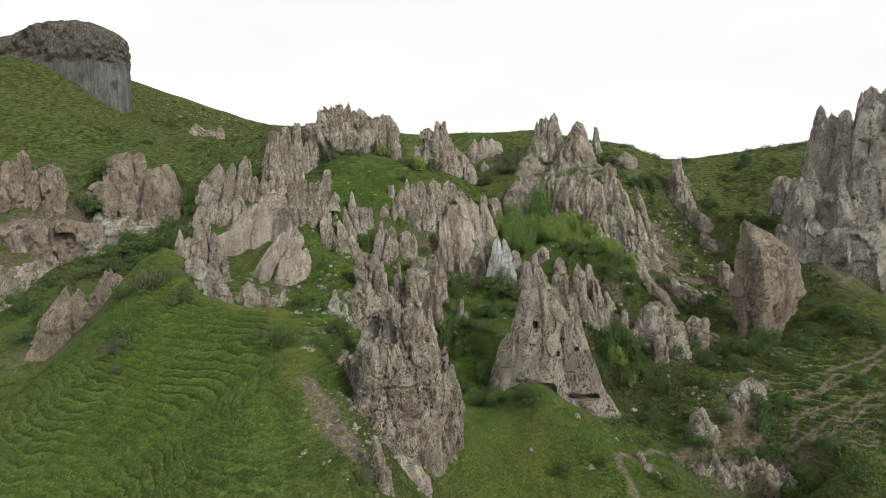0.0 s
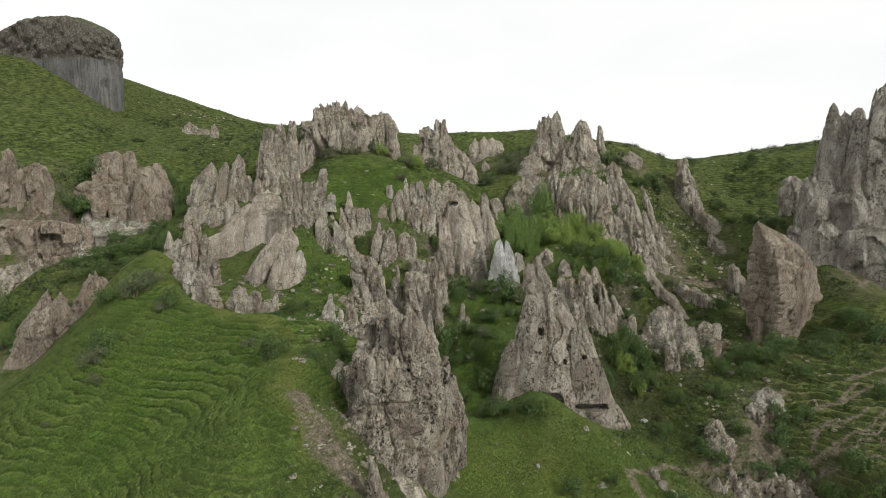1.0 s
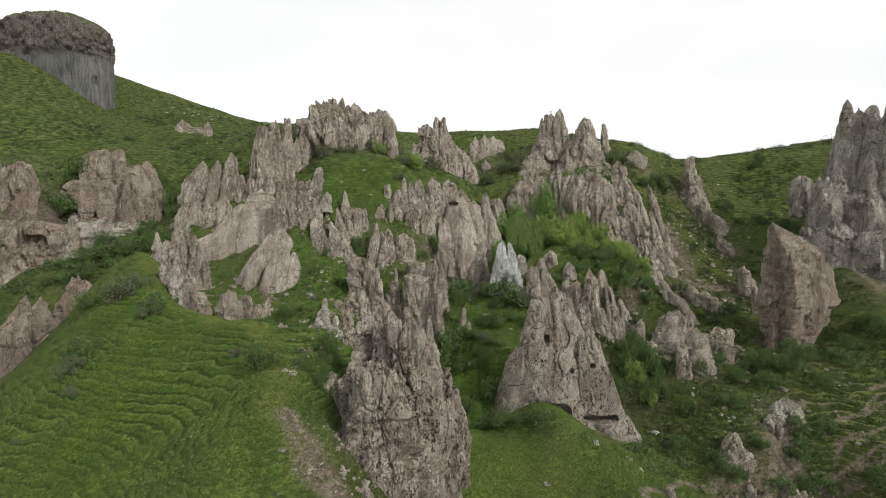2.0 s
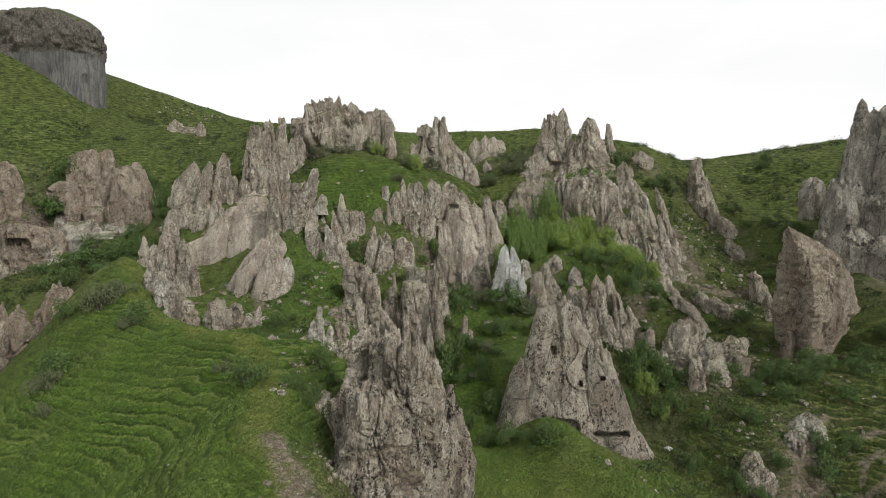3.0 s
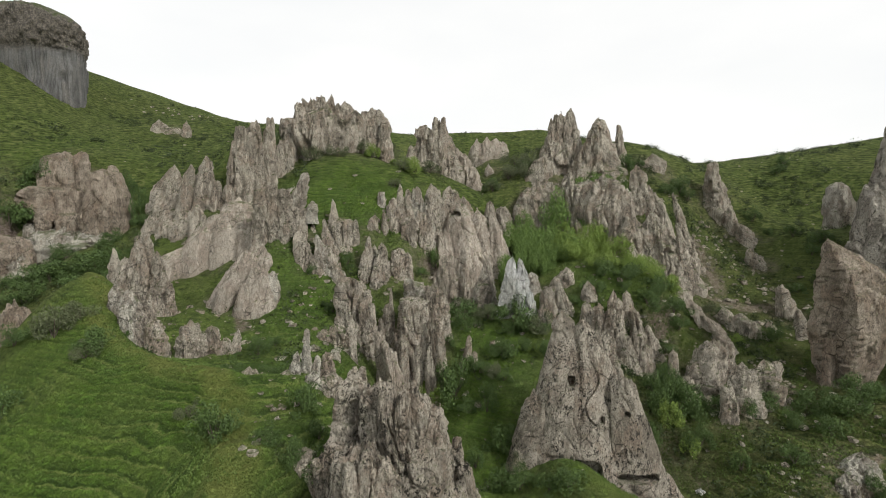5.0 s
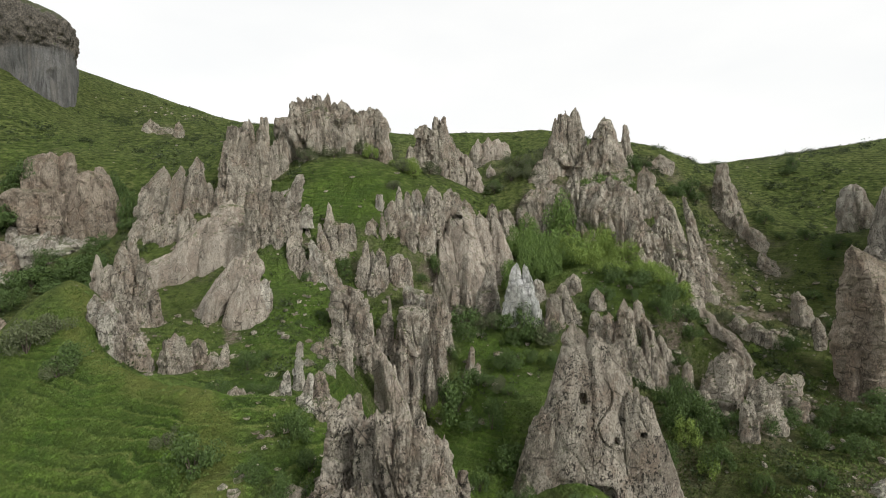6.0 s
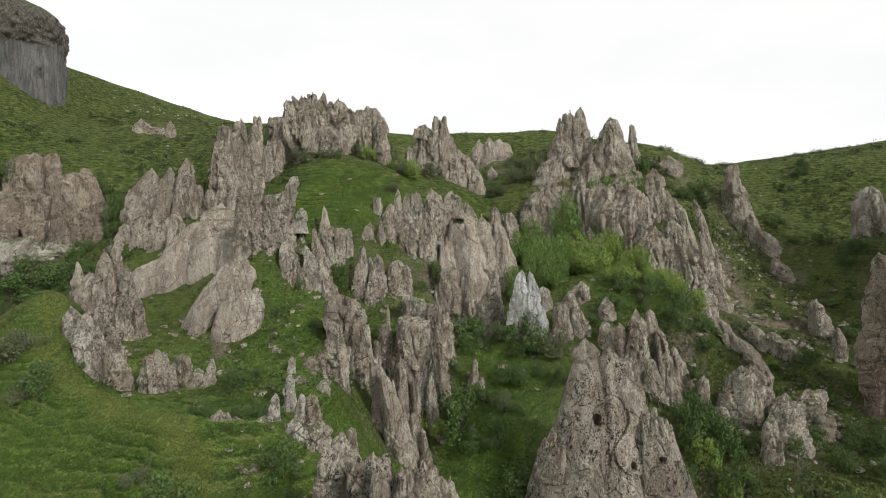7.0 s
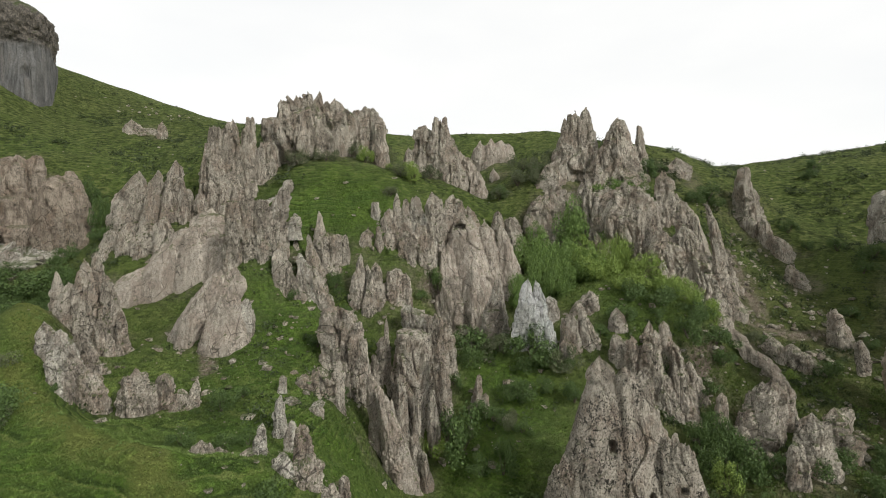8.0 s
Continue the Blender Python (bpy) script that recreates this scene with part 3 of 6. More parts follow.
spire(rock, TUFF, -15.7, 163.8, 45.7, 12.8, 2.24, 0.64, -0.3, 1.6, 0.8)
spire(rock, TUFF, -40.8, 163.9, 45.9, 11.7, 2.40, 1.28, 0.0, 2, 0.8)
spire(rock, TUFF, -20.8, 169.4, 49.6, 6.4, 6.59, 4.94, 0.0, 3, 0.8)
rock = outcrop("rock_tower", "grey rock tower with a two-pronged summit", "rock", -1.1, 174.0, 44.5)
spire(rock, TUFF, -1.1, 174.0, 44.5, 15.2, 5.45, 1.53, 0.3, 1.5, 0.8)
spire(rock, TUFF, -2.1, 172.5, 55.3, 6.0, 1.36, 0.51, 0.3, 1.8, 0.8, foot=False)
spire(rock, TUFF, 0.1, 172.4, 55.3, 5.6, 1.19, 0.51, 0.3, 1.8, 0.8, foot=False)
spire(rock, TUFF, -5.2, 175.1, 45.5, 13.0, 2.93, 2.24, 0.0, 4, 0.8)
spire(rock, TUFF, 2.3, 172.2, 45.2, 8.3, 3.38, 1.18, -1.0, 1.5, 0.8)
spire(rock, TUFF, -8.7, 170.6, 46.7, 5.9, 1.68, 0.50, -0.2, 1.4, 0.8)
rock = outcrop("rock_outcrop", "pale eroded gully face below the skyline", "rock", 16.7, 203.0, 46.4)
spire(rock, SLAB, 16.7, 203.0, 46.4, 13.0, 5.34, 3.92, 0.6, 2.6, 0.4)
spire(rock, SLAB, 12.5, 205.0, 47.3, 12.0, 3.24, 1.80, 0.3, 2.2, 0.5)
spire(rock, SLAB, 21.3, 205.0, 49.7, 9.6, 2.52, 1.44, 0.3, 2, 0.5)
spire(rock, SLAB, 8.4, 178.0, 40.3, 11.0, 3.32, 0.91, -1.9, 1.5, 0.8)
spire(rock, SLAB, 11.0, 176.0, 36.9, 10.9, 2.98, 0.75, -2.2, 1.4, 0.8)
spire(rock, SLAB, 4.4, 179.0, 43.5, 9.5, 2.43, 0.91, -0.0, 1.5, 0.8)
spire(rock, SLAB, 16.4, 190.0, 43.3, 5.8, 2.30, 0.98, -1.0, 1.6, 0.8)
rock = outcrop("boulder", "pale angular rock at the meadow edge", "boulder", -35.3, 150.9, 36.0)
spire(rock, PALE, -35.3, 150.9, 36.0, 7.2, 2.48, 0.87, 1.3, 1.3, 0.8)
spire(rock, PALE, -37.6, 150.0, 35.9, 3.6, 2.89, 1.16, 0.9, 1.5, 0.8)
rock = outcrop("rock_outcrop", "pointed grey brown rocks on a terrace edge", "rock", -29.2, 131.0, 18.2)
spire(rock, TUFF, -29.2, 131.0, 18.2, 12.3, 3.41, 0.50, -1.0, 1.3, 0.8)
spire(rock, PALE, -24.8, 131.0, 17.8, 10.6, 3.82, 0.40, -2.2, 1.15, 0.8)
spire(rock, TUFF, -21.3, 130.0, 17.0, 9.5, 1.99, 0.30, -3.3, 1.2, 0.8)
spire(rock, TUFF, -24.3, 133.0, 22.4, 9.3, 2.05, 0.20, -1.5, 1.2, 0.8)
spire(rock, TUFF, -23.7, 137.0, 24.4, 11.7, 2.56, 0.21, -1.0, 0.95, 0.8)
spire(rock, TUFF, -22.4, 137.0, 24.1, 7.8, 3.20, 2.34, -0.8, 5, 0.8)
spire(rock, TUFF, -19.4, 136.5, 25.5, 5.9, 0.85, 0.53, -0.1, 3.4, 0.8)
spire(rock, TUFF, -28.1, 135.0, 24.8, 5.8, 1.67, 0.42, -0.6, 1.4, 0.8)
spire(rock, TUFF, -20.8, 136.5, 25.1, 6.7, 0.95, 0.53, -0.2, 3, 0.8)
spire(rock, TUFF, -26.8, 130.0, 17.6, 7.7, 2.18, 0.40, -1.5, 1.4, 0.8)
spire(rock, TUFF, -22.4, 129.5, 16.6, 4.7, 1.19, 0.40, -0.2, 1.8, 0.8)
rock = outcrop("rock_outcrop", "rough grey brown crags with small pinnacles", "rock", -16.3, 140.0, 27.4)
spire(rock, TUFF, -16.3, 140.0, 27.4, 5.6, 3.07, 0.66, 0.7, 1.6, 0.8)
spire(rock, TUFF, -11.4, 140.0, 28.1, 4.3, 1.54, 0.66, 0.0, 2, 0.8)
spire(rock, PALE, -14.7, 144.0, 34.5, 3.8, 1.02, 0.57, 0.2, 2.4, 0.8)
spire(rock, TUFF, -12.5, 143.0, 31.8, 5.1, 1.58, 0.56, 0.9, 1.6, 0.8)
spire(rock, TUFF, -10.0, 143.0, 30.9, 8.9, 1.58, 0.23, -0.2, 1.2, 0.8)
spire(rock, TUFF, -8.1, 143.0, 30.9, 7.8, 1.47, 0.45, -0.4, 1.5, 0.8)
spire(rock, PALE, -5.6, 144.0, 28.5, 10.7, 3.20, 0.80, -0.9, 1.5, 0.8)
spire(rock, TUFF, -7.8, 140.0, 24.5, 7.9, 2.42, 1.32, -0.2, 2.6, 0.8)
spire(rock, TUFF, -2.0, 151.0, 28.1, 11.9, 3.66, 1.22, -0.4, 1.7, 0.8)
spire(rock, TUFF, 1.9, 153.0, 30.5, 9.3, 3.48, 1.12, -0.2, 1.6, 0.8)
spire(rock, TUFF, 6.3, 155.0, 30.4, 7.0, 3.29, 0.89, -1.1, 1.5, 0.8)
spire(rock, TUFF, -4.4, 141.0, 24.4, 9.1, 2.23, 0.78, -0.7, 1.6, 0.8)
spire(rock, TUFF, -0.3, 150.0, 28.2, 9.1, 1.70, 0.48, -0.3, 1.5, 0.8)
spire(rock, TUFF, -13.3, 139.0, 29.3, 4.2, 1.09, 0.33, -0.4, 1.5, 0.8)
spire(rock, TUFF, -3.3, 142.0, 30.9, 6.6, 1.01, 0.34, 0.2, 1.5, 0.8)
rock = outcrop("rock_outcrop", "rounded twin brown rocks with grassy tops", "rock", -17.0, 132.0, 16.8)
spire(rock, TUFF, -17.0, 132.0, 16.8, 11.6, 1.93, 0.31, 1.0, 1.3, 0.8)
spire(rock, TUFF, -14.2, 131.0, 16.7, 9.9, 2.02, 0.71, 0.9, 2.2, 0.8)
spire(rock, TUFF, -16.1, 133.0, 17.0, 9.0, 1.44, 0.62, 1.1, 2, 0.8)
spire(rock, TUFF, -12.5, 131.0, 16.9, 6.4, 1.01, 0.50, 0.4, 2, 0.8)
rock = outcrop("boulder", "rounded brown rock with a grassy top", "boulder", -9.8, 133.0, 17.6)
spire(rock, TUFF, -9.8, 133.0, 17.6, 7.6, 2.27, 1.44, 0.0, 4, 0.8)
spire(rock, TUFF, -7.7, 132.5, 17.9, 6.5, 1.43, 0.82, -0.2, 3, 0.8)
rock = outcrop("central_crag", "large smooth grey crag with small cave near its summit", "rock", 6.0, 148.0, 12.3)
spire(rock, SLAB, 6.0, 148.0, 12.3, 23.2, 8.89, 1.32, -2.3, 1.2, 0.8)
spire(rock, SLAB, 12.0, 148.5, 14.9, 19.6, 5.79, 0.84, -3.7, 1.1, 0.8)
spire(rock, SLAB, 0.8, 146.0, 18.8, 10.1, 2.82, 1.06, -1.0, 1.8, 0.8)
spire(rock, SLAB, 14.9, 147.0, 18.6, 14.8, 2.61, 0.59, -3.2, 1.3, 0.8)
spire(rock, SLAB, 8.7, 146.0, 13.9, 14.4, 2.36, 0.47, -2.0, 1.4, 0.8)
spire(rock, SLAB, -1.7, 147.5, 20.4, 9.1, 1.66, 0.71, -1.2, 1.8, 0.8)
rock = outcrop("rock_outcrop", "bulging grey brown rock buttresses", "rock", 0.9, 136.0, 11.1)
spire(rock, SLAB, 0.9, 136.0, 11.1, 12.9, 2.89, 1.60, 0.3, 3.6, 0.8)
spire(rock, SLAB, 4.7, 135.0, 11.1, 14.8, 2.33, 0.74, 0.1, 1.8, 0.8)
spire(rock, SLAB, 2.6, 135.0, 7.4, 10.3, 2.34, 0.96, -1.1, 1.8, 0.8)
spire(rock, PALE, 8.7, 133.5, 11.4, 12.0, 2.51, 0.63, 0.6, 1.8, 0.8)
spire(rock, SLAB, 6.1, 134.0, 10.9, 10.8, 1.57, 0.52, 0.1, 1.8, 0.8)
spire(rock, SLAB, -0.7, 136.0, 11.5, 8.7, 1.28, 0.64, -1.1, 2.2, 0.8)
rock = outcrop("rock_outcrop", "low fluted rock wall beside the thicket", "rock", 17.0, 160.0, 25.9)
spire(rock, TUFF, 17.0, 160.0, 25.9, 9.0, 2.65, 1.19, -0.9, 2.4, 0.8)
spire(rock, TUFF, 20.9, 160.5, 26.2, 9.8, 2.40, 1.33, -0.4, 3, 0.8)
spire(rock, TUFF, 24.2, 160.0, 25.5, 12.0, 2.39, 1.20, -0.4, 3, 0.8)
spire(rock, TUFF, 13.0, 159.0, 29.0, 7.5, 2.10, 0.66, -0.6, 1.8, 0.8)
spire(rock, TUFF, 27.6, 161.0, 27.5, 10.6, 2.14, 0.94, -1.2, 2, 0.8)
spire(rock, TUFF, 29.7, 161.0, 30.2, 9.5, 1.87, 0.67, -0.4, 1.8, 0.8)
rock = outcrop("white_rock", "whitish upright rock with two points", "rock", 13.4, 127.9, 11.6, group="white rocks")
spire(rock, WHITE, 13.4, 127.9, 11.6, 12.7, 1.97, 0.39, 0.5, 1.7, 0.8)
spire(rock, WHITE, 16.6, 128.7, 13.2, 10.6, 1.79, 0.40, -1.1, 1.6, 0.8)
spire(rock, WHITE, 15.1, 127.5, 13.5, 7.0, 1.37, 0.49, -0.5, 1.6, 0.8)
spire(rock, PALE, 18.8, 131.0, 15.3, 5.3, 1.83, 0.81, -0.2, 2, 0.8)
rock = outcrop("white_rock", "smaller whitish upright rock", "rock", 15.9, 125.3, 11.3, group="white rocks")
spire(rock, WHITE, 15.9, 125.3, 11.3, 6.6, 1.24, 0.48, -0.2, 2, 0.8)
spire(rock, WHITE, 17.4, 124.8, 11.0, 6.5, 1.14, 0.48, -0.4, 2.2, 0.8)
rock = outcrop("rock_outcrop", "grey rock with grassy ledges below the thicket", "rock", 20.9, 124.5, 11.3)
spire(rock, TUFF, 20.9, 124.5, 11.3, 7.2, 2.28, 0.85, -0.5, 1.8, 0.8)
spire(rock, TUFF, 24.4, 123.9, 12.2, 6.0, 1.70, 0.47, -1.4, 1.5, 0.8)
spire(rock, TUFF, 25.6, 130.5, 17.4, 4.2, 2.23, 0.91, 0.1, 2, 0.8)
spire(rock, TUFF, 23.3, 130.5, 17.4, 2.5, 1.21, 0.51, 0.4, 2, 0.8)
spire(rock, TUFF, 19.3, 122.9, 11.3, 3.3, 1.30, 0.56, 0.1, 1.8, 0.8)
spire(rock, TUFF, 23.0, 125.0, 14.1, 5.7, 1.14, 0.48, -0.3, 1.6, 0.8)
rock = outcrop("rock_pillar", "weathered brown rock pillar", "rock", -16.1, 118.4, 6.8, group="rock pillars")
spire(rock, TUFF, -16.1, 118.4, 6.8, 13.7, 3.15, 2.19, -1.5, 4.5, 0.8)
spire(rock, TUFF, -19.0, 118.0, 12.4, 7.8, 1.74, 0.69, -0.7, 2, 0.8)
spire(rock, TUFF, -14.4, 116.0, 5.0, 11.8, 1.70, 1.19, 0.1, 3, 0.8)
spire(rock, TUFF, -14.2, 117.5, 12.5, 6.6, 1.38, 0.69, -0.7, 2.4, 0.8)
spire(rock, TUFF, -16.2, 115.5, 5.6, 7.4, 1.35, 0.68, -0.5, 2.4, 0.8)
rock = outcrop("rock_pillar", "broad flat-topped brown rock pillar with cracks", "rock", -6.0, 119.7, -3.1, group="rock pillars")
spire(rock, TUFF, -6.0, 119.7, -3.1, 20.4, 3.60, 3.06, -0.2, 7, 0.8)
spire(rock, TUFF, -1.8, 120.4, -0.6, 20.0, 2.18, 1.27, -0.8, 2.8, 0.8)
spire(rock, TUFF, -1.2, 116.0, 2.2, 12.0, 1.37, 0.69, -0.5, 2.2, 0.8)
spire(rock, TUFF, -0.1, 122.8, 10.9, 7.0, 1.48, 0.65, -0.6, 2, 0.8)
spire(rock, PALE, -5.6, 126.0, 14.0, 5.7, 3.25, 1.53, -1.2, 2.4, 0.8)
spire(rock, TUFF, -2.7, 113.8, -0.4, 9.5, 1.17, 0.50, -0.3, 2, 0.8)
spire(rock, TUFF, -7.5, 114.5, 0.2, 10.0, 1.18, 0.50, 0.0, 1.8, 0.8)
spire(rock, TUFF, -5.0, 115.0, -0.9, 9.7, 1.19, 0.59, 0.0, 2, 0.8)
rock = outcrop("rock_pillar", "narrow brown rock pillar split by a crack", "rock", -11.4, 120.8, 6.8, group="rock pillars")
spire(rock, TUFF, -11.4, 120.8, 6.8, 9.1, 1.27, 0.72, 0.6, 2.4, 0.8)
spire(rock, TUFF, -10.3, 120.8, 8.7, 9.9, 0.81, 0.18, -0.1, 1.4, 0.8)
spire(rock, TUFF, -12.2, 119.6, 7.2, 6.0, 0.89, 0.45, -0.1, 2, 0.8)
rock = outcrop("rock_buttress", "pale rock buttress sloping down to the gully", "rock", -6.4, 108.5, -4.3)
spire(rock, SLAB, -6.4, 108.5, -4.3, 15.1, 2.49, 0.70, -4.0, 1.4, 0.8)
spire(rock, SLAB, -9.8, 110.9, -3.1, 15.4, 2.09, 0.64, -2.1, 1.6, 0.8)
spire(rock, TUFF, -4.9, 110.0, -4.4, 8.6, 1.43, 0.40, -0.8, 1.5, 0.8)
spire(rock, SLAB, -8.2, 109.5, -3.2, 12.7, 1.10, 0.24, -0.6, 1.4, 0.8)
spire(rock, TUFF, -3.6, 108.6, -4.4, 6.5, 0.94, 0.31, -0.6, 1.5, 0.8)
rock = outcrop("boulder", "low brown rock half buried in grass", "boulder", -18.4, 109.1, 9.9)
spire(rock, TUFF, -18.4, 109.1, 9.9, 4.5, 2.78, 1.39, -0.3, 2, 0.8)
spire(rock, TUFF, -16.0, 108.7, 10.2, 5.1, 1.08, 0.54, -0.1, 2, 0.8)
spire(rock, TUFF, -20.7, 108.0, 11.3, 2.3, 1.37, 0.53, 0.3, 1.8, 0.8)
rock = outcrop("rock_monolith", "huge weathered brown rock monolith with lichen", "rock", -10.7, 69.2, -1.3)
spire(rock, LICHEN, -10.7, 69.2, -1.3, 19.9, 3.26, 0.76, 1.4, 1.6, 0.8)
spire(rock, LICHEN, -7.7, 63.0, 1.8, 12.6, 3.77, 2.12, 0.2, 3, 0.9)
spire(rock, LICHEN, -4.8, 66.7, -0.7, 18.2, 4.08, 2.14, -0.5, 2.8, 0.9)
spire(rock, LICHEN, -2.2, 70.2, -2.0, 17.5, 3.33, 1.22, -1.1, 1.8, 0.8)
spire(rock, LICHEN, -1.4, 76.4, 0.1, 10.4, 1.14, 0.38, -0.3, 1.7, 0.8)
spire(rock, LICHEN, -0.0, 72.5, -0.2, 11.1, 1.35, 0.35, 0.1, 1.6, 0.8, foot=False)
spire(rock, LICHEN, 1.0, 70.6, 0.7, 8.3, 1.64, 0.62, -0.3, 2.2, 0.8, foot=False)
spire(rock, LICHEN, -8.3, 71.4, 9.0, 9.2, 1.04, 0.26, -0.6, 1.4, 0.8, foot=False)
rock = outcrop("boulder", "dark lichen-covered rock knob at the monolith's foot", "boulder", -6.4, 51.3, 0.7)
spire(rock, LICHEN, -6.4, 51.3, 0.7, 6.0, 0.85, 0.57, -0.7, 2.2, 0.9)
spire(rock, LICHEN, -6.0, 51.8, 0.3, 3.2, 0.80, 0.40, 0.0, 2, 0.8)
rock = outcrop("rock_buttress", "pale rock toe at the monolith's foot", "rock", -3.4, 60.0, -2.0)
spire(rock, SLAB, -3.4, 60.0, -2.0, 2.4, 1.46, 0.60, -1.1, 1.6, 0.8)
spire(rock, SLAB, -5.1, 59.9, -1.2, 2.3, 1.13, 0.53, -0.3, 1.6, 0.8)
rock = outcrop("rock_outcrop", "knobbly pale rocks on the rubble slope", "rock", -20.8, 97.0, 7.8)
spire(rock, PALE, -20.8, 97.0, 7.8, 6.5, 1.28, 0.45, 0.2, 1.6, 0.8)
spire(rock, PALE, -22.8, 105.0, 10.1, 4.2, 0.73, 0.51, 0.2, 2.4, 0.8)
spire(rock, PALE, -19.5, 86.4, 12.0, 3.5, 1.05, 0.21, 0.4, 1.5, 0.8)
spire(rock, TUFF, -15.0, 86.0, 12.1, 3.4, 1.14, 0.36, -0.4, 1.6, 0.8)
spire(rock, TUFF, -14.4, 84.5, 11.2, 2.2, 1.51, 0.91, -0.2, 2.4, 0.8)
spire(rock, PALE, -21.0, 103.0, 10.7, 1.6, 1.13, 0.42, -0.0, 1.8, 0.8)
spire(rock, PALE, -18.3, 92.0, 9.5, 4.1, 0.82, 0.23, 0.4, 1.6, 0.8)
spire(rock, PALE, -16.3, 84.0, 11.7, 2.2, 1.10, 0.40, -0.2, 1.8, 0.8)
spire(rock, PALE, -17.8, 103.0, 10.7, 1.1, 0.99, 0.42, 0.4, 2, 0.8)
rock = outcrop("rock_outcrop", "rough grey ledge over a dark hollow", "rock", -14.5, 69.6, 9.0)
spire(rock, TUFF, -14.5, 69.6, 9.0, 2.2, 1.66, 0.94, 0.2, 2, 0.8)
spire(rock, TUFF, -12.4, 68.5, 8.6, 2.4, 1.25, 0.71, 0.3, 2, 0.8)
rock = outcrop("pyramid_rock", "pyramid-shaped pitted tuff rock with carved window openings", "rock", 19.9, 98.5, -8.2)
spire(rock, LICHEN, 19.9, 98.5, -8.2, 26.6, 10.96, 0.77, -2.8, 0.95, 0.8, fine=0.62)
spire(rock, LICHEN, 22.7, 97.5, -7.9, 25.4, 8.66, 0.76, -2.9, 0.95, 0.8, fine=0.62)
spire(rock, LICHEN, 11.9, 97.1, -5.0, 12.1, 3.00, 1.88, 2.5, 1.6, 0.8, fine=0.62)
spire(rock, LICHEN, 27.0, 94.4, -6.5, 16.3, 3.78, 1.40, -2.6, 1.4, 0.8, fine=0.62)
spire(rock, LICHEN, 21.6, 97.6, 8.6, 7.2, 1.73, 0.61, -0.2, 1.4, 0.8, foot=False)
rock = outcrop("rock_outcrop", "jagged brown crags with dark clefts", "rock", 37.6, 118.0, 0.6)
spire(rock, TUFF, 37.6, 118.0, 0.6, 14.5, 3.56, 0.36, -2.0, 1.15, 0.8)
spire(rock, TUFF, 41.5, 119.0, 0.6, 11.2, 2.17, 0.45, -2.8, 1.3, 0.8)
spire(rock, TUFF, 32.2, 119.0, 6.3, 11.3, 2.87, 1.25, -0.3, 2, 0.8)
spire(rock, TUFF, 29.2, 119.0, 8.1, 7.7, 1.61, 0.80, -0.3, 2, 0.8)
spire(rock, TUFF, 35.1, 120.0, 9.6, 8.4, 1.36, 0.72, -0.5, 2.6, 0.8)
spire(rock, TUFF, 34.2, 117.0, 1.5, 9.0, 2.28, 0.70, -1.0, 1.5, 0.8)
spire(rock, TUFF, 37.8, 116.2, 1.3, 6.6, 1.91, 0.44, -1.5, 1.4, 0.8)
spire(rock, TUFF, 35.9, 117.0, 5.1, 7.9, 1.05, 0.26, -0.8, 1.4, 0.8)
spire(rock, TUFF, 28.0, 121.0, 11.3, 4.7, 1.64, 0.55, -0.8, 1.6, 0.8)
spire(rock, TUFF, 29.8, 115.5, 3.9, 8.0, 2.23, 0.77, -0.3, 1.6, 0.8)
rock = outcrop("boulder", "slim upright brown stone", "boulder", 41.9, 114.5, 2.0)
spire(rock, TUFF, 41.9, 114.5, 2.0, 6.0, 1.27, 0.63, -0.5, 2, 0.8)
rock = outcrop("boulder", "broad brown boulder with a mossy face", "boulder", 46.7, 112.5, -0.2, group="gully boulders")
spire(rock, TUFF, 46.7, 112.5, -0.2, 10.7, 4.17, 1.50, 0.9, 2, 0.8)
spire(rock, TUFF, 51.6, 114.0, 1.7, 7.5, 1.87, 1.02, -0.5, 2.6, 0.8)
spire(rock, TUFF, 44.6, 113.5, -0.6, 9.4, 2.03, 0.59, 0.8, 1.6, 0.8)
rock = outcrop("boulder", "large rounded brown boulder", "boulder", 49.2, 105.6, -0.8, group="gully boulders")
spire(rock, TUFF, 49.2, 105.6, -0.8, 8.8, 2.89, 1.44, -0.6, 3.2, 0.8)
spire(rock, TUFF, 50.1, 104.6, 1.2, 5.3, 1.49, 0.90, -1.0, 2.8, 0.8)
spire(rock, TUFF, 45.2, 103.2, 1.3, 4.2, 1.46, 0.66, -0.4, 2.4, 0.8)
rock = outcrop("boulder", "lumpy brown boulders in a heap", "boulder", 42.6, 110.7, -1.2, group="gully boulders")
spire(rock, TUFF, 42.6, 110.7, -1.2, 5.9, 1.46, 0.73, -0.4, 2.6, 0.8)
spire(rock, TUFF, 40.7, 108.6, -0.4, 3.5, 1.26, 0.79, 0.0, 3, 0.8)
spire(rock, TUFF, 42.2, 107.6, 0.0, 2.9, 1.17, 0.70, -0.2, 2.6, 0.8)
spire(rock, TUFF, 44.0, 107.5, 0.1, 2.3, 0.86, 0.54, -0.2, 2.4, 0.8)
rock = outcrop("boulder", "grey boulder in scrub", "boulder", 54.0, 108.8, 4.4, group="gully boulders")
spire(rock, TUFF, 54.0, 108.8, 4.4, 3.3, 2.18, 1.19, 0.3, 2.6, 0.8)
rock = outcrop("boulder", "small grey boulder in scrub", "boulder", 55.3, 106.6, 2.7, group="gully boulders")
spire(rock, TUFF, 55.3, 106.6, 2.7, 2.2, 1.64, 0.97, 0.1, 2.8, 0.8)
rock = outcrop("boulder", "small pale boulder in scrub", "boulder", 58.3, 111.4, 4.3, group="gully boulders")
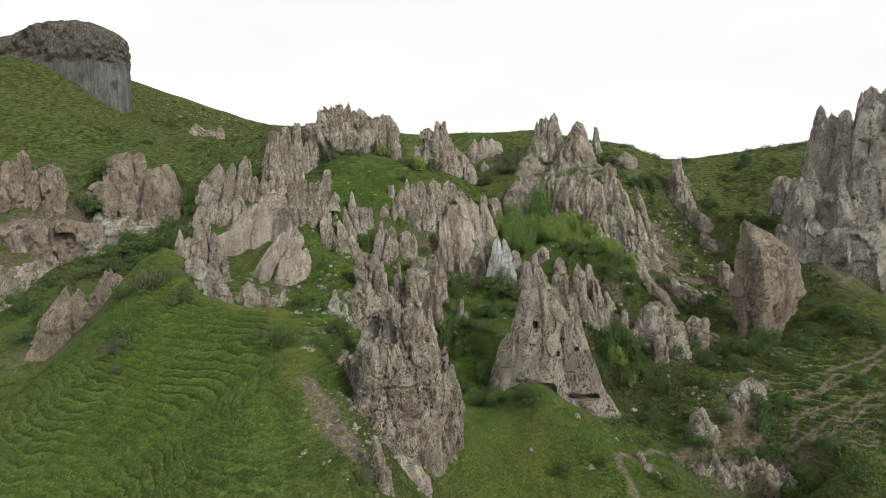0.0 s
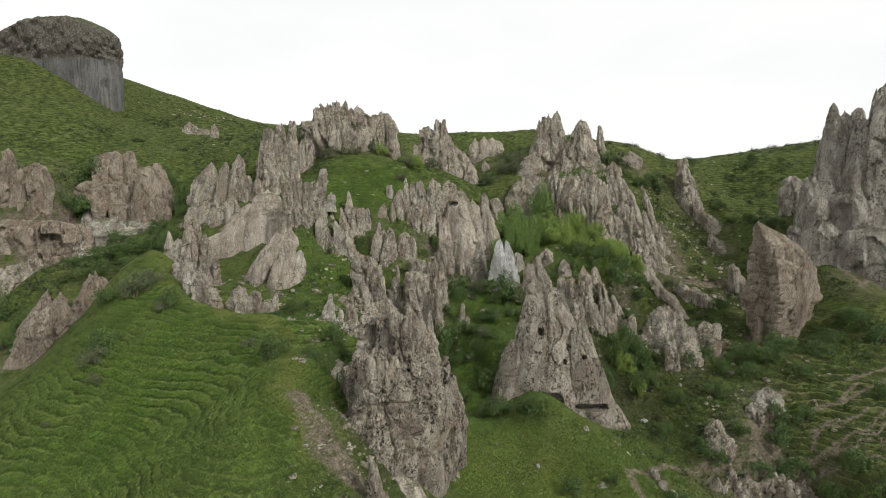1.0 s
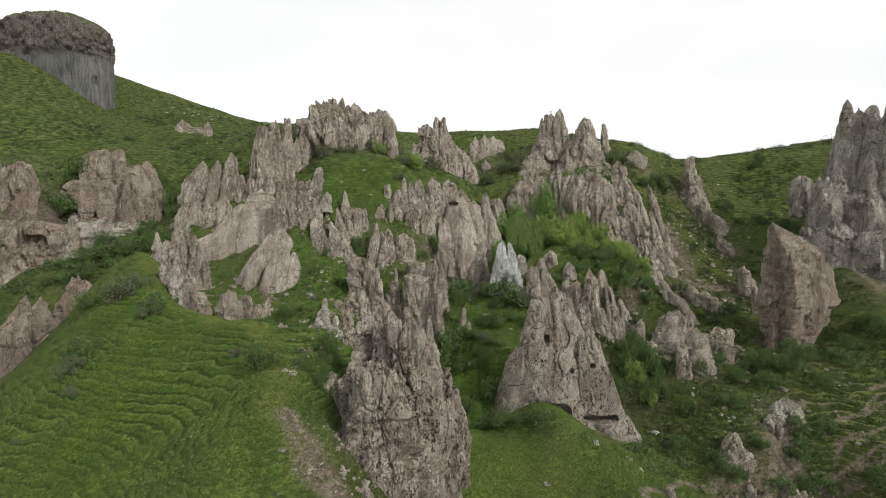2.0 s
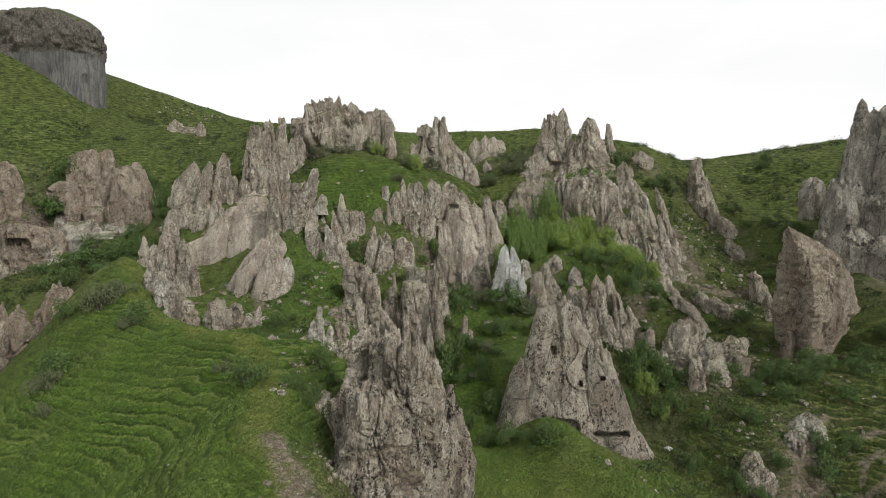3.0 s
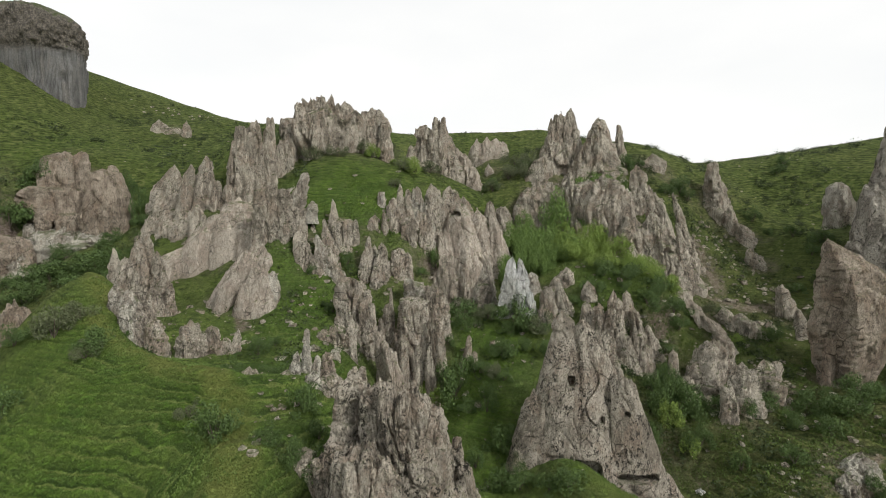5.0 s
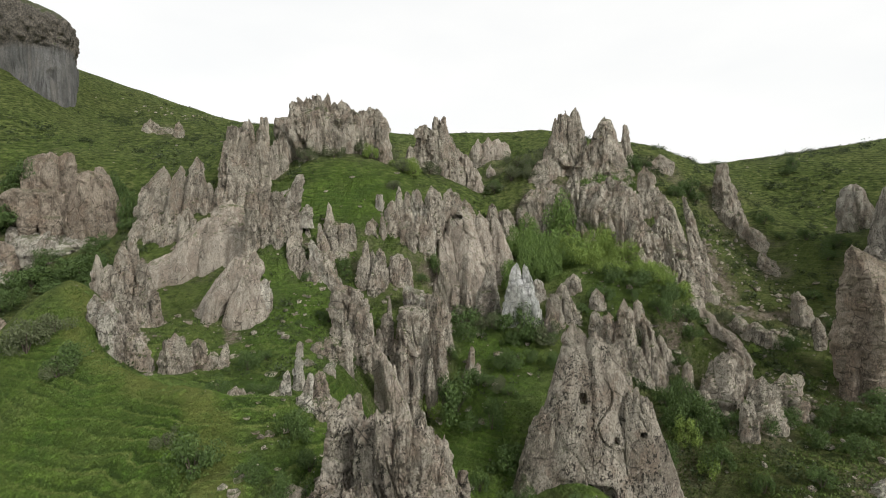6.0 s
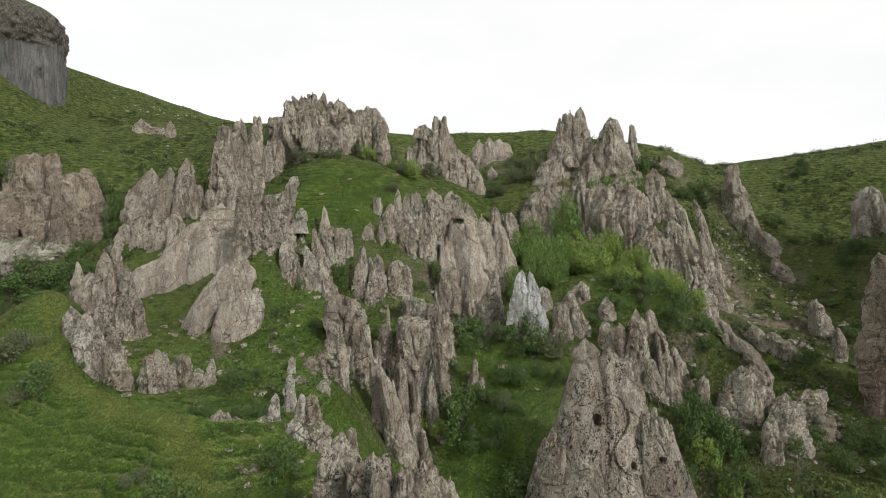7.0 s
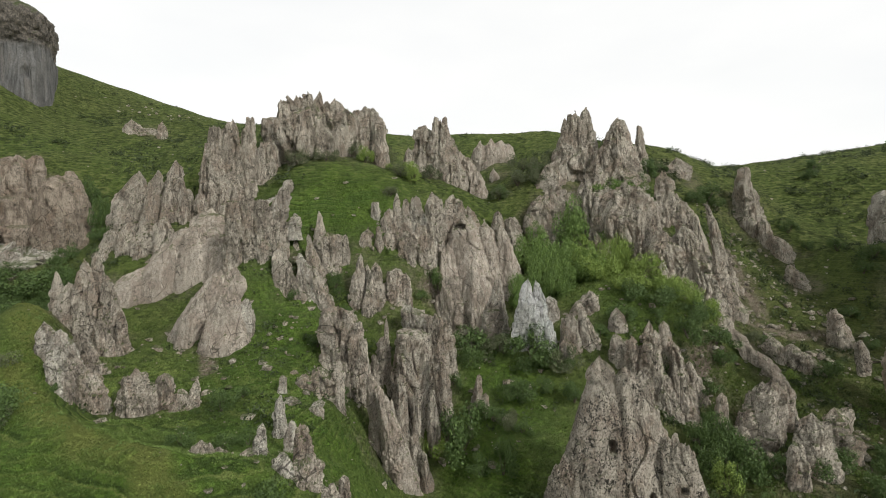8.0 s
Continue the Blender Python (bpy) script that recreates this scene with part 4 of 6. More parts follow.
spire(rock, TUFF, 58.3, 111.4, 4.3, 2.8, 1.13, 0.61, 0.1, 2.4, 0.8)
rock = outcrop("rock_rib", "brown rock rib with long vertical flutes", "rock", 52.2, 140.4, 18.6)
spire(rock, TUFF, 52.2, 140.4, 18.6, 15.1, 5.63, 0.56, -4.2, 1.15, 0.8)
spire(rock, TUFF, 60.4, 143.9, 15.7, 22.6, 3.51, 0.35, -5.5, 1.15, 0.8)
spire(rock, TUFF, 43.9, 141.0, 23.0, 9.4, 3.38, 1.35, -0.9, 1.7, 0.8)
spire(rock, TUFF, 56.1, 138.0, 15.8, 15.3, 1.99, 0.33, -3.2, 1.3, 0.8)
spire(rock, TUFF, 55.1, 142.0, 17.0, 18.9, 2.52, 0.34, -3.8, 1.2, 0.8)
spire(rock, TUFF, 48.5, 140.0, 19.6, 10.8, 2.91, 0.67, -2.8, 1.5, 0.8)
spire(rock, TUFF, 53.2, 138.5, 16.2, 11.5, 1.99, 0.44, -2.5, 1.4, 0.8)
spire(rock, TUFF, 51.1, 146.0, 33.2, 5.7, 2.59, 0.94, -1.2, 1.8, 0.8)
rock = outcrop("rock_rib", "pale rock rib trailing down the scrub slope", "rock", 54.3, 131.9, 11.0)
spire(rock, SLAB, 54.3, 131.9, 11.0, 7.5, 2.29, 1.66, -5.1, 1.8, 0.6)
spire(rock, SLAB, 55.0, 125.5, 7.8, 7.5, 1.75, 1.17, -4.9, 1.8, 0.6)
spire(rock, SLAB, 55.0, 119.5, 6.7, 6.2, 1.36, 0.82, -4.3, 1.8, 0.6)
spire(rock, SLAB, 54.3, 123.0, 9.6, 2.1, 1.32, 0.75, -0.9, 2, 0.6)
rock = outcrop("rock_peaks", "grey twin rock peaks on the ridge", "rock", 34.8, 174.0, 42.5, group="ridge peaks")
spire(rock, TUFF, 34.8, 174.0, 42.5, 20.6, 7.95, 1.18, -0.1, 1.3, 0.8)
spire(rock, TUFF, 38.3, 173.5, 44.0, 19.8, 4.40, 0.44, -0.8, 1.35, 0.8)
spire(rock, TUFF, 31.6, 172.0, 46.8, 13.8, 2.46, 0.29, -0.1, 1.3, 0.8)
spire(rock, TUFF, 38.7, 171.0, 42.4, 11.2, 3.75, 1.01, 0.4, 1.4, 0.8)
spire(rock, TUFF, 27.3, 170.0, 40.1, 10.9, 5.14, 1.14, 2.3, 1.4, 0.8)
spire(rock, TUFF, 33.5, 173.0, 47.6, 14.7, 2.04, 0.73, -0.2, 2, 0.8)
rock = outcrop("rock_peak", "pointed grey rock peak on the ridge", "rock", 44.7, 168.0, 42.2, group="ridge peaks")
spire(rock, TUFF, 44.7, 168.0, 42.2, 18.2, 5.92, 0.56, -0.7, 1.2, 0.8)
spire(rock, TUFF, 47.1, 167.5, 43.2, 9.9, 3.65, 0.98, -0.7, 1.5, 0.8)
spire(rock, TUFF, 40.2, 167.5, 41.7, 11.6, 4.21, 1.12, 0.0, 1.5, 0.8)
rock = outcrop("rock_spire", "slim grey rock spire on the ridge", "rock", 51.8, 172.0, 46.9, group="ridge peaks")
spire(rock, TUFF, 51.8, 172.0, 46.9, 12.2, 2.03, 0.58, -0.8, 1.6, 0.8)
rock = outcrop("rock_apron", "rough grey rock apron below the peaks", "rock", 34.0, 161.5, 24.0)
spire(rock, TUFF, 34.0, 161.5, 24.0, 20.2, 10.91, 4.36, 0.9, 1.7, 0.8)
spire(rock, TUFF, 41.8, 155.5, 24.4, 18.9, 7.46, 3.73, -0.4, 2, 0.8)
spire(rock, TUFF, 26.5, 163.5, 28.7, 12.6, 7.11, 2.37, -1.0, 1.6, 0.8)
spire(rock, TUFF, 45.9, 154.3, 25.9, 13.4, 3.73, 1.79, -0.9, 1.8, 0.8)
spire(rock, TUFF, 37.8, 158.5, 25.7, 13.7, 6.86, 3.05, -0.3, 2, 0.8)
rock = outcrop("rock_stump", "stumpy grey rock on the ridge shoulder", "rock", 50.7, 156.1, 33.4)
spire(rock, TUFF, 50.7, 156.1, 33.4, 12.0, 3.03, 1.51, -0.3, 2, 0.8)
spire(rock, TUFF, 52.6, 155.8, 33.4, 7.5, 2.27, 1.06, 0.4, 1.8, 0.8)
spire(rock, TUFF, 60.8, 171.5, 45.3, 5.3, 4.20, 1.68, 0.4, 2, 0.8)
rock = outcrop("rock_horn", "brown rock horn with a boulder balanced on top", "rock", 79.1, 169.2, 34.5)
spire(rock, TUFF, 79.1, 169.2, 34.5, 11.7, 3.32, 1.49, -1.8, 1.8, 0.8)
spire(rock, TUFF, 77.4, 168.5, 45.2, 3.0, 1.49, 1.00, -0.1, 3, 0.8, foot=False)
spire(rock, TUFF, 80.6, 166.6, 27.1, 12.2, 4.55, 2.11, -2.6, 1.6, 0.8)
spire(rock, TUFF, 83.6, 161.2, 20.9, 10.3, 3.45, 1.41, -3.3, 1.5, 0.8)
spire(rock, TUFF, 76.3, 169.3, 28.6, 10.8, 3.65, 1.33, 0.3, 1.6, 0.8)
spire(rock, TUFF, 81.1, 164.2, 25.5, 9.6, 3.21, 1.60, -1.8, 1.6, 0.8)
rock = outcrop("cliff_massif", "huge grey cliff massif with pointed summit", "rock", 102.0, 136.0, 24.2)
spire(rock, CLIFF, 102.0, 136.0, 24.2, 34.6, 7.78, 0.67, -2.0, 1.15, 0.8)
spire(rock, CLIFF, 105.6, 137.0, 25.5, 31.6, 6.76, 1.35, -1.9, 1.6, 0.8)
spire(rock, CLIFF, 97.9, 134.0, 18.9, 22.8, 7.15, 2.91, -2.3, 1.7, 0.8)
spire(rock, CLIFF, 94.2, 131.0, 17.8, 11.8, 6.71, 4.65, -1.4, 3, 0.8)
spire(rock, CLIFF, 109.4, 131.0, 16.6, 38.3, 10.07, 3.16, -2.7, 1.7, 0.8)
spire(rock, CLIFF, 117.9, 128.5, 9.6, 52.9, 14.16, 5.38, -5.9, 1.7, 0.8)
spire(rock, CLIFF, 102.9, 130.0, 15.2, 21.7, 8.57, 6.00, -1.4, 2.6, 0.8)
spire(rock, CLIFF, 106.2, 125.0, 10.1, 19.6, 12.40, 8.27, -2.0, 2.6, 0.8)
spire(rock, CLIFF, 111.8, 141.0, 37.5, 20.7, 3.06, 1.07, -1.3, 2, 0.8)
spire(rock, CLIFF, 93.0, 130.0, 21.1, 15.9, 3.70, 1.42, -1.1, 1.8, 0.8)
spire(rock, CLIFF, 129.4, 128.5, 9.6, 51.5, 14.16, 8.50, -5.9, 2, 0.8)
rock = outcrop("white_rock", "white weathered rock lump beside the cliff", "rock", 106.2, 158.0, 26.3)
spire(rock, PALE, 106.2, 158.0, 26.3, 15.1, 3.48, 2.05, -0.9, 2.8, 0.8)
spire(rock, PALE, 103.6, 158.5, 27.0, 9.7, 1.90, 0.95, -0.1, 2, 0.8)
spire(rock, PALE, 107.7, 157.0, 26.6, 11.6, 2.51, 1.41, -1.0, 2.4, 0.8)
rock = outcrop("tan_rock", "top-heavy tan rock block with overhanging flanks", "rock", 69.8, 110.5, 0.2)
spire(rock, TAN, 69.8, 110.5, 0.2, 28.5, 3.45, 0.32, -1.1, 1, 0.7, steps=((0.00, 3.27, 0.00), (0.19, 4.60, 0.88), (0.35, 6.13, 1.98), (0.46, 6.95, 2.64), (0.65, 6.23, 2.09), (0.81, 4.70, 1.10), (0.90, 2.66, -0.66), (0.99, 0.41, -2.86)))
spire(rock, TAN, 66.1, 109.0, 0.2, 10.2, 1.27, 0.95, -0.6, 2, 0.8)
spire(rock, TAN, 71.8, 109.0, 0.6, 5.4, 1.06, 0.85, 0.7, 2, 0.8)
rock = outcrop("boulder", "grey rock standing on the trail bank", "boulder", 44.0, 84.7, -9.6, group="bank rocks")
spire(rock, TUFF, 44.0, 84.7, -9.6, 6.7, 2.06, 1.03, -0.2, 2, 0.8)
spire(rock, TUFF, 45.2, 83.6, -10.1, 4.9, 1.57, 0.83, 0.2, 2, 0.8)
rock = outcrop("rock_outcrop", "pale crumbling rock patch on the trail bank", "rock", 56.1, 91.0, -3.5)
spire(rock, PALE, 56.1, 91.0, -3.5, 3.5, 2.81, 1.20, 0.4, 1.8, 0.8)
spire(rock, PALE, 52.9, 88.7, -5.3, 3.6, 1.96, 0.98, -0.3, 1.8, 0.8)
rock = outcrop("rock_outcrop", "brown rock face below the trail", "rock", 47.1, 81.4, -22.1)
spire(rock, TUFF, 47.1, 81.4, -22.1, 12.3, 4.01, 2.85, -0.9, 3, 0.8)
spire(rock, TUFF, 52.6, 81.3, -22.1, 11.7, 3.75, 2.41, -1.0, 3, 0.8)
spire(rock, TUFF, 41.9, 81.0, -21.2, 10.4, 2.68, 1.78, -0.1, 2.6, 0.8)
spire(rock, TUFF, 57.2, 81.0, -21.2, 8.8, 2.68, 1.52, -0.9, 2.6, 0.8)
rock = outcrop("boulder", "small upright stone on the green gully side", "boulder", 3.9, 118.5, 1.7)
spire(rock, TUFF, 3.9, 118.5, 1.7, 8.2, 1.43, 0.44, 0.6, 1.5, 0.8)
spire(rock, TUFF, 5.4, 118.4, 3.7, 3.4, 1.10, 0.44, 0.1, 1.5, 0.8)
rock = outcrop("boulder", "small pale stone in scrub", "boulder", 48.3, 100.4, -5.7)
spire(rock, PALE, 48.3, 100.4, -5.7, 2.7, 0.99, 0.45, -0.5, 2, 0.8)
rock = outcrop("boulder", "small white stone in scrub", "boulder", 37.0, 95.4, -8.8)
spire(rock, WHITE, 37.0, 95.4, -8.8, 1.4, 1.10, 0.59, -0.2, 2.5, 0.8)
rock = outcrop("boulder", "low pale rocks at the pyramid's foot meadow", "boulder", 21.9, 84.2, -4.7)
spire(rock, PALE, 21.9, 84.2, -4.7, 1.1, 0.51, 0.29, -0.2, 2.5, 0.8)
spire(rock, PALE, 22.6, 83.2, -4.4, 0.8, 0.50, 0.28, -0.0, 2.5, 0.8)
rock = outcrop("rock_outcrop", "brown rock slabs on the scrub slope", "rock", 76.9, 134.0, 8.6)
spire(rock, TUFF, 76.9, 134.0, 8.6, 8.8, 1.99, 1.46, -2.8, 1.8, 0.7)
spire(rock, TUFF, 75.8, 135.0, 10.5, 5.5, 1.61, 1.07, -0.7, 2, 0.7)
spire(rock, TUFF, 72.9, 125.0, 7.4, 6.3, 1.23, 0.86, -1.1, 2, 0.7)
spire(rock, TUFF, 63.8, 126.0, 9.2, 2.9, 1.98, 0.99, -2.8, 1.8, 0.7)
spire(rock, TUFF, 63.0, 126.0, 5.6, 4.5, 1.49, 0.87, -0.4, 2, 0.8)
rock = outcrop("rock_outcrop", "small brown crag in scrub", "rock", 62.8, 127.8, 6.1)
spire(rock, TUFF, 62.8, 127.8, 6.1, 6.4, 2.16, 1.08, -1.2, 1.8, 0.8)
spire(rock, TUFF, 60.4, 129.9, 9.4, 3.8, 2.45, 0.98, -1.1, 1.7, 0.8)
rock = outcrop("rock_outcrop", "grey scree rocks on the bowl side", "rock", 79.9, 150.9, 18.7)
spire(rock, TUFF, 79.9, 150.9, 18.7, 5.9, 2.48, 1.02, -2.2, 1.5, 0.8)
spire(rock, TUFF, 80.8, 149.7, 17.3, 3.7, 1.88, 0.87, -0.6, 1.6, 0.8)
rock = outcrop("rock_outcrop", "grey rocks among bushes", "rock", 29.1, 125.6, 15.0)
spire(rock, TUFF, 29.1, 125.6, 15.0, 4.2, 1.77, 0.83, -0.3, 1.6, 0.8)
rock = outcrop("boulder", "small white stone on the trail bank", "boulder", 70.5, 82.2, -8.7)
spire(rock, WHITE, 70.5, 82.2, -8.7, 1.4, 0.64, 0.41, -0.1, 2.4, 0.8)
rock = outcrop("boulder", "small white stone in the meadow", "boulder", 13.7, 76.1, -6.8)
spire(rock, WHITE, 13.7, 76.1, -6.8, 0.7, 0.38, 0.25, -0.1, 2.4, 0.8)
rock = outcrop("boulder", "dark stone beside a meadow bush", "boulder", 21.5, 71.4, -7.7)
spire(rock, TUFF, 21.5, 71.4, -7.7, 1.5, 1.03, 0.47, 0.1, 2, 0.8)
rock = outcrop("boulder", "grey rocks beside the trail", "boulder", 31.2, 74.4, -9.5)
spire(rock, PALE, 31.2, 74.4, -9.5, 1.8, 0.99, 0.41, -0.0, 2, 0.8)
spire(rock, PALE, 32.1, 73.3, -9.8, 1.2, 0.73, 0.33, 0.0, 2, 0.8)
spire(rock, PALE, 30.7, 76.3, -8.1, 1.4, 0.76, 0.34, -0.1, 2, 0.8)
rock = outcrop("boulder", "grey stone on the bare rubble slope", "boulder", -20.0, 72.3, 8.0)
spire(rock, TUFF, -20.0, 72.3, 8.0, 1.2, 0.76, 0.41, 0.0, 2.2, 0.8)

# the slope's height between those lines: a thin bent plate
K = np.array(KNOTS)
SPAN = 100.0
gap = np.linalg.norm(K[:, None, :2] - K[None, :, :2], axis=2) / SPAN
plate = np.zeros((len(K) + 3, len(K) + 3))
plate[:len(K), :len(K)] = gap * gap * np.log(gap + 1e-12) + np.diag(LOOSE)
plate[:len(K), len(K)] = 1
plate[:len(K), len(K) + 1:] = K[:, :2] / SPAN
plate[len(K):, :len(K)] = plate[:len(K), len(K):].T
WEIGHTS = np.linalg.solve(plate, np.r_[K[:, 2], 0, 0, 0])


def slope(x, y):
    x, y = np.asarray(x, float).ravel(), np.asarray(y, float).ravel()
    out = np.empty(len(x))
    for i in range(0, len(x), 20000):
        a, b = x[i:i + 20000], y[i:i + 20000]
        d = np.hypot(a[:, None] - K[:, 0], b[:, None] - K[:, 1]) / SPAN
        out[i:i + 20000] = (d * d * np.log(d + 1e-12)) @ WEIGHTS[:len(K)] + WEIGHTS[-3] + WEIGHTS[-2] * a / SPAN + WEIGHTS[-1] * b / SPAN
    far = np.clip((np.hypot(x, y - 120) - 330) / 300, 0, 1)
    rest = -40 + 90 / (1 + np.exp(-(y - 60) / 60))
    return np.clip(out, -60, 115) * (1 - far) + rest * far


def blob(x, y, cx, cy, rx, ry):
    return np.exp(-(((x - cx) / rx) ** 2 + ((y - cy) / ry) ** 2))


def wobble(x, y):
    """Places shifted so that straight plans become wavering trails."""
    q = np.stack([x, y, 0 * x], 1)
    return x + 1.3 * fbm(q / 4.5, 3, 91), y + 1.3 * fbm(q / 4.5, 3, 95)


def near_line(x, y, width, *pts):
    """1 on a trail through pts, falling to 0 at its borders."""
    d = np.full(len(x), 1e9)
    for (ax, ay), (bx, by) in zip(pts[:-1], pts[1:]):
        ux, uy = bx - ax, by - ay
        s = np.clip(((x - ax) * ux + (y - ay) * uy) / (ux * ux + uy * uy), 0, 1)
        d = np.minimum(d, np.hypot(x - ax - s * ux, y - ay - s * uy))
    return np.clip(1.6 - d / width, 0, 1)


def relief(x, y):
    """Height and surface marks of the turf at x, y."""
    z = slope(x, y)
    p = np.stack([x, y, np.zeros_like(x)], 1)
    close = np.clip(1.5 - np.hypot(x, y - 110) / 260, 0, 1)
    z = z + close * 0.9 * fbm(p / 11, 3, 3)
    z = z + 0.75 * near_line(*wobble(x, y), 2.4, (-73.0, 132.6), (-56.6, 107.3), (-50.9, 98.4), (-45.5, 92.8), (-34.9, 86.2), (-28.5, 83.3), (-24.2, 79.3), (-21.5, 73.6), (-18.7, 64.4), (-17.4, 59.4))
    z = z + 0.28 * np.clip((y - 145) / 25, 0, 1) * close * np.clip(vnoise(p * np.array([0.6, 1, 1]) / 1.5, 13) + 0.1, 0, 1)
    even = z
    z = z + close * (0.20 * fbm(p / 2.6, 3, 7) + 0.12 * fbm(p / 0.8, 2, 11))
    # sheep steps along the contours
    green = np.clip(blob(x, y, -32, 72, 34, 24) * 1.5 + 1.2 * blob(x, y, -26, 148, 24, 13) + 1.1 * blob(x, y, 64, 88, 30, 18)
                    + 0.9 * blob(x, y, -90, 185, 70, 55) + 1.0 * blob(x, y, 110, 185, 80, 55) + 0.5 * blob(x, y, -20, 108, 26, 14) + 0.4 * blob(x, y, -50, 98, 14, 14), 0, 1)
    rise = 0.85
    ph = even / rise + 0.85 * fbm(p / 8, 3, 21) + 1.6 * fbm(p / 30, 2, 24) * np.clip((y - 110) / 40, 0, 1) + 0.30 * fbm(p / 2.6, 2, 23)
    fr = ph - np.floor(ph)
    # a slow tread and a quick riser
    tread = np.where(fr < 0.68, fr / 0.68 * 0.28, 0.28 + (fr - 0.68) / 0.32 * 0.72)
    patchy = np.clip(0.8 + 1.2 * fbm(p / 9, 2, 29), 0.4, 1) * np.clip(1.0 + 1.5 * fbm(p / 16, 2, 33) * np.clip((y - 110) / 40, 0, 1), 0.1, 1)
    z = z + green * patchy * 0.42 * rise * (tread - fr)
    return z, ph, green * patchy


def axis(parts):
    """Grid lines with a spacing of their own for each stretch."""
    out = [parts[0][0]]
    for a, b, s in parts:
        n = max(1, round((b - a) / s))
        out += [a + (b - a) * (k + 1) / n for k in range(n)]
    return np.array(out)


gx = axis([(-2600, -700, 240), (-700, -260, 40), (-260, -130, 4), (-130, -66, 0.75), (-66, 30, 0.30), (30, 82, 0.42), (82, 140, 0.8), (140, 260, 4), (260, 700, 40), (700, 2600, 240)])
gy = axis([(-2600, -500, 240), (-500, -60, 30), (-60, 36, 4), (36, 46, 0.8), (46, 104, 0.30), (104, 152, 0.42), (152, 240, 0.75), (240, 340, 5), (340, 800, 40), (800, 2600, 220)])
NX, NY = len(gx), len(gy)
XX, YY = np.meshgrid(gx, gy)
XX, YY = XX.ravel(), YY.ravel()
ZZ, PHASE, TERR = relief(XX, YY)
GROUND_Z = ZZ.reshape(NY, NX)


def ground_at(x, y):
    """Height of the finished ground sheet."""
    i = int(np.clip(np.searchsorted(gx, x) - 1, 0, NX - 2))
    j = int(np.clip(np.searchsorted(gy, y) - 1, 0, NY - 2))
    u, v = (x - gx[i]) / (gx[i + 1] - gx[i]), (y - gy[j]) / (gy[j + 1] - gy[j])
    g = GROUND_Z
    return float((g[j, i] * (1 - u) + g[j, i + 1] * u) * (1 - v) + (g[j + 1, i] * (1 - u) + g[j + 1, i + 1] * u) * v)


def mesh_from(name, verts, faces, smooth=True):
    """A mesh from arrays of corners and of quads or triangles."""
    me = bpy.data.meshes.new(name)
    n, k = faces.shape
    me.vertices.add(len(verts))
    me.vertices.foreach_set("co", np.ascontiguousarray(verts, np.float32).ravel())
    me.loops.add(n * k)
    me.loops.foreach_set("vertex_index", np.ascontiguousarray(faces, np.int32).ravel())
    me.polygons.add(n)
    me.polygons.foreach_set("loop_start", np.arange(0, n * k, k, dtype=np.int32))
    me.polygons.foreach_set("use_smooth", np.full(n, smooth))
    me.update(calc_edges=True)
    me.validate()
    return me


def mark(me, name, values):
    me.attributes.new(name, "FLOAT", "POINT").data.foreach_set("value", np.ascontiguousarray(values, np.float32))


idx = np.arange(NX * NY).reshape(NY, NX)
quads = np.stack([idx[:-1, :-1], idx[:-1, 1:], idx[1:, 1:], idx[1:, :-1]], -1).reshape(-1, 4)
gm = mesh_from("ground", np.stack([XX, YY, ZZ], 1), quads)
pp = np.stack([XX, YY, ZZ], 1)
soft = fbm(pp / 6, 3, 41)
lush = (1.2 * blob(XX, YY, -32, 72, 30, 22) + 1.0 * blob(XX, YY, -50, 100, 10, 12) + 1.3 * blob(XX, YY, 14, 78, 16, 14) + 1.1 * blob(XX, YY, 27, 86, 9, 8)
        + 1.4 * blob(XX, YY, -26, 147, 24, 13) + 1.7 * blob(XX, YY, 8, 104, 9, 24) + 1.3 * blob(XX, YY, -28, 120, 9, 16) + 0.9 * blob(XX, YY, -16, 100, 12, 14)
        + 0.35 * blob(XX, YY, -85, 185, 60, 45) + 1.0 * blob(XX, YY, 36, 128, 12, 10))
lush = np.clip(lush * (0.9 + 0.5 * soft), 0, 1)
mark(gm, "lush", lush)
# dry turf; the last blob paints in the west gully's shade and dark herbage
dry_shaded = (1.3 * blob(XX, YY, 68, 92, 38, 30) + 0.3 * blob(XX, YY, 105, 175, 50, 40) + 0.7 * blob(XX, YY, 68, 132, 22, 20) + 0.3 * blob(XX, YY, -110, 215, 70, 40)
       + 0.8 * blob(XX, YY, -9, 58, 5, 9) + 0.6 * blob(XX, YY, 42, 104, 14, 10) + 0.9 * blob(XX, YY, -84, 134, 18, 16))
mark(gm, "dry_shaded", np.clip(dry_shaded * (0.9 + 0.6 * soft), 0, 1))
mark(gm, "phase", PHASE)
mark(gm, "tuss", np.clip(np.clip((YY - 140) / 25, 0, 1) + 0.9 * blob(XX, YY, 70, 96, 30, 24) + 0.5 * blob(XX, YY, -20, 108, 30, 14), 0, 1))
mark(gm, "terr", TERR)


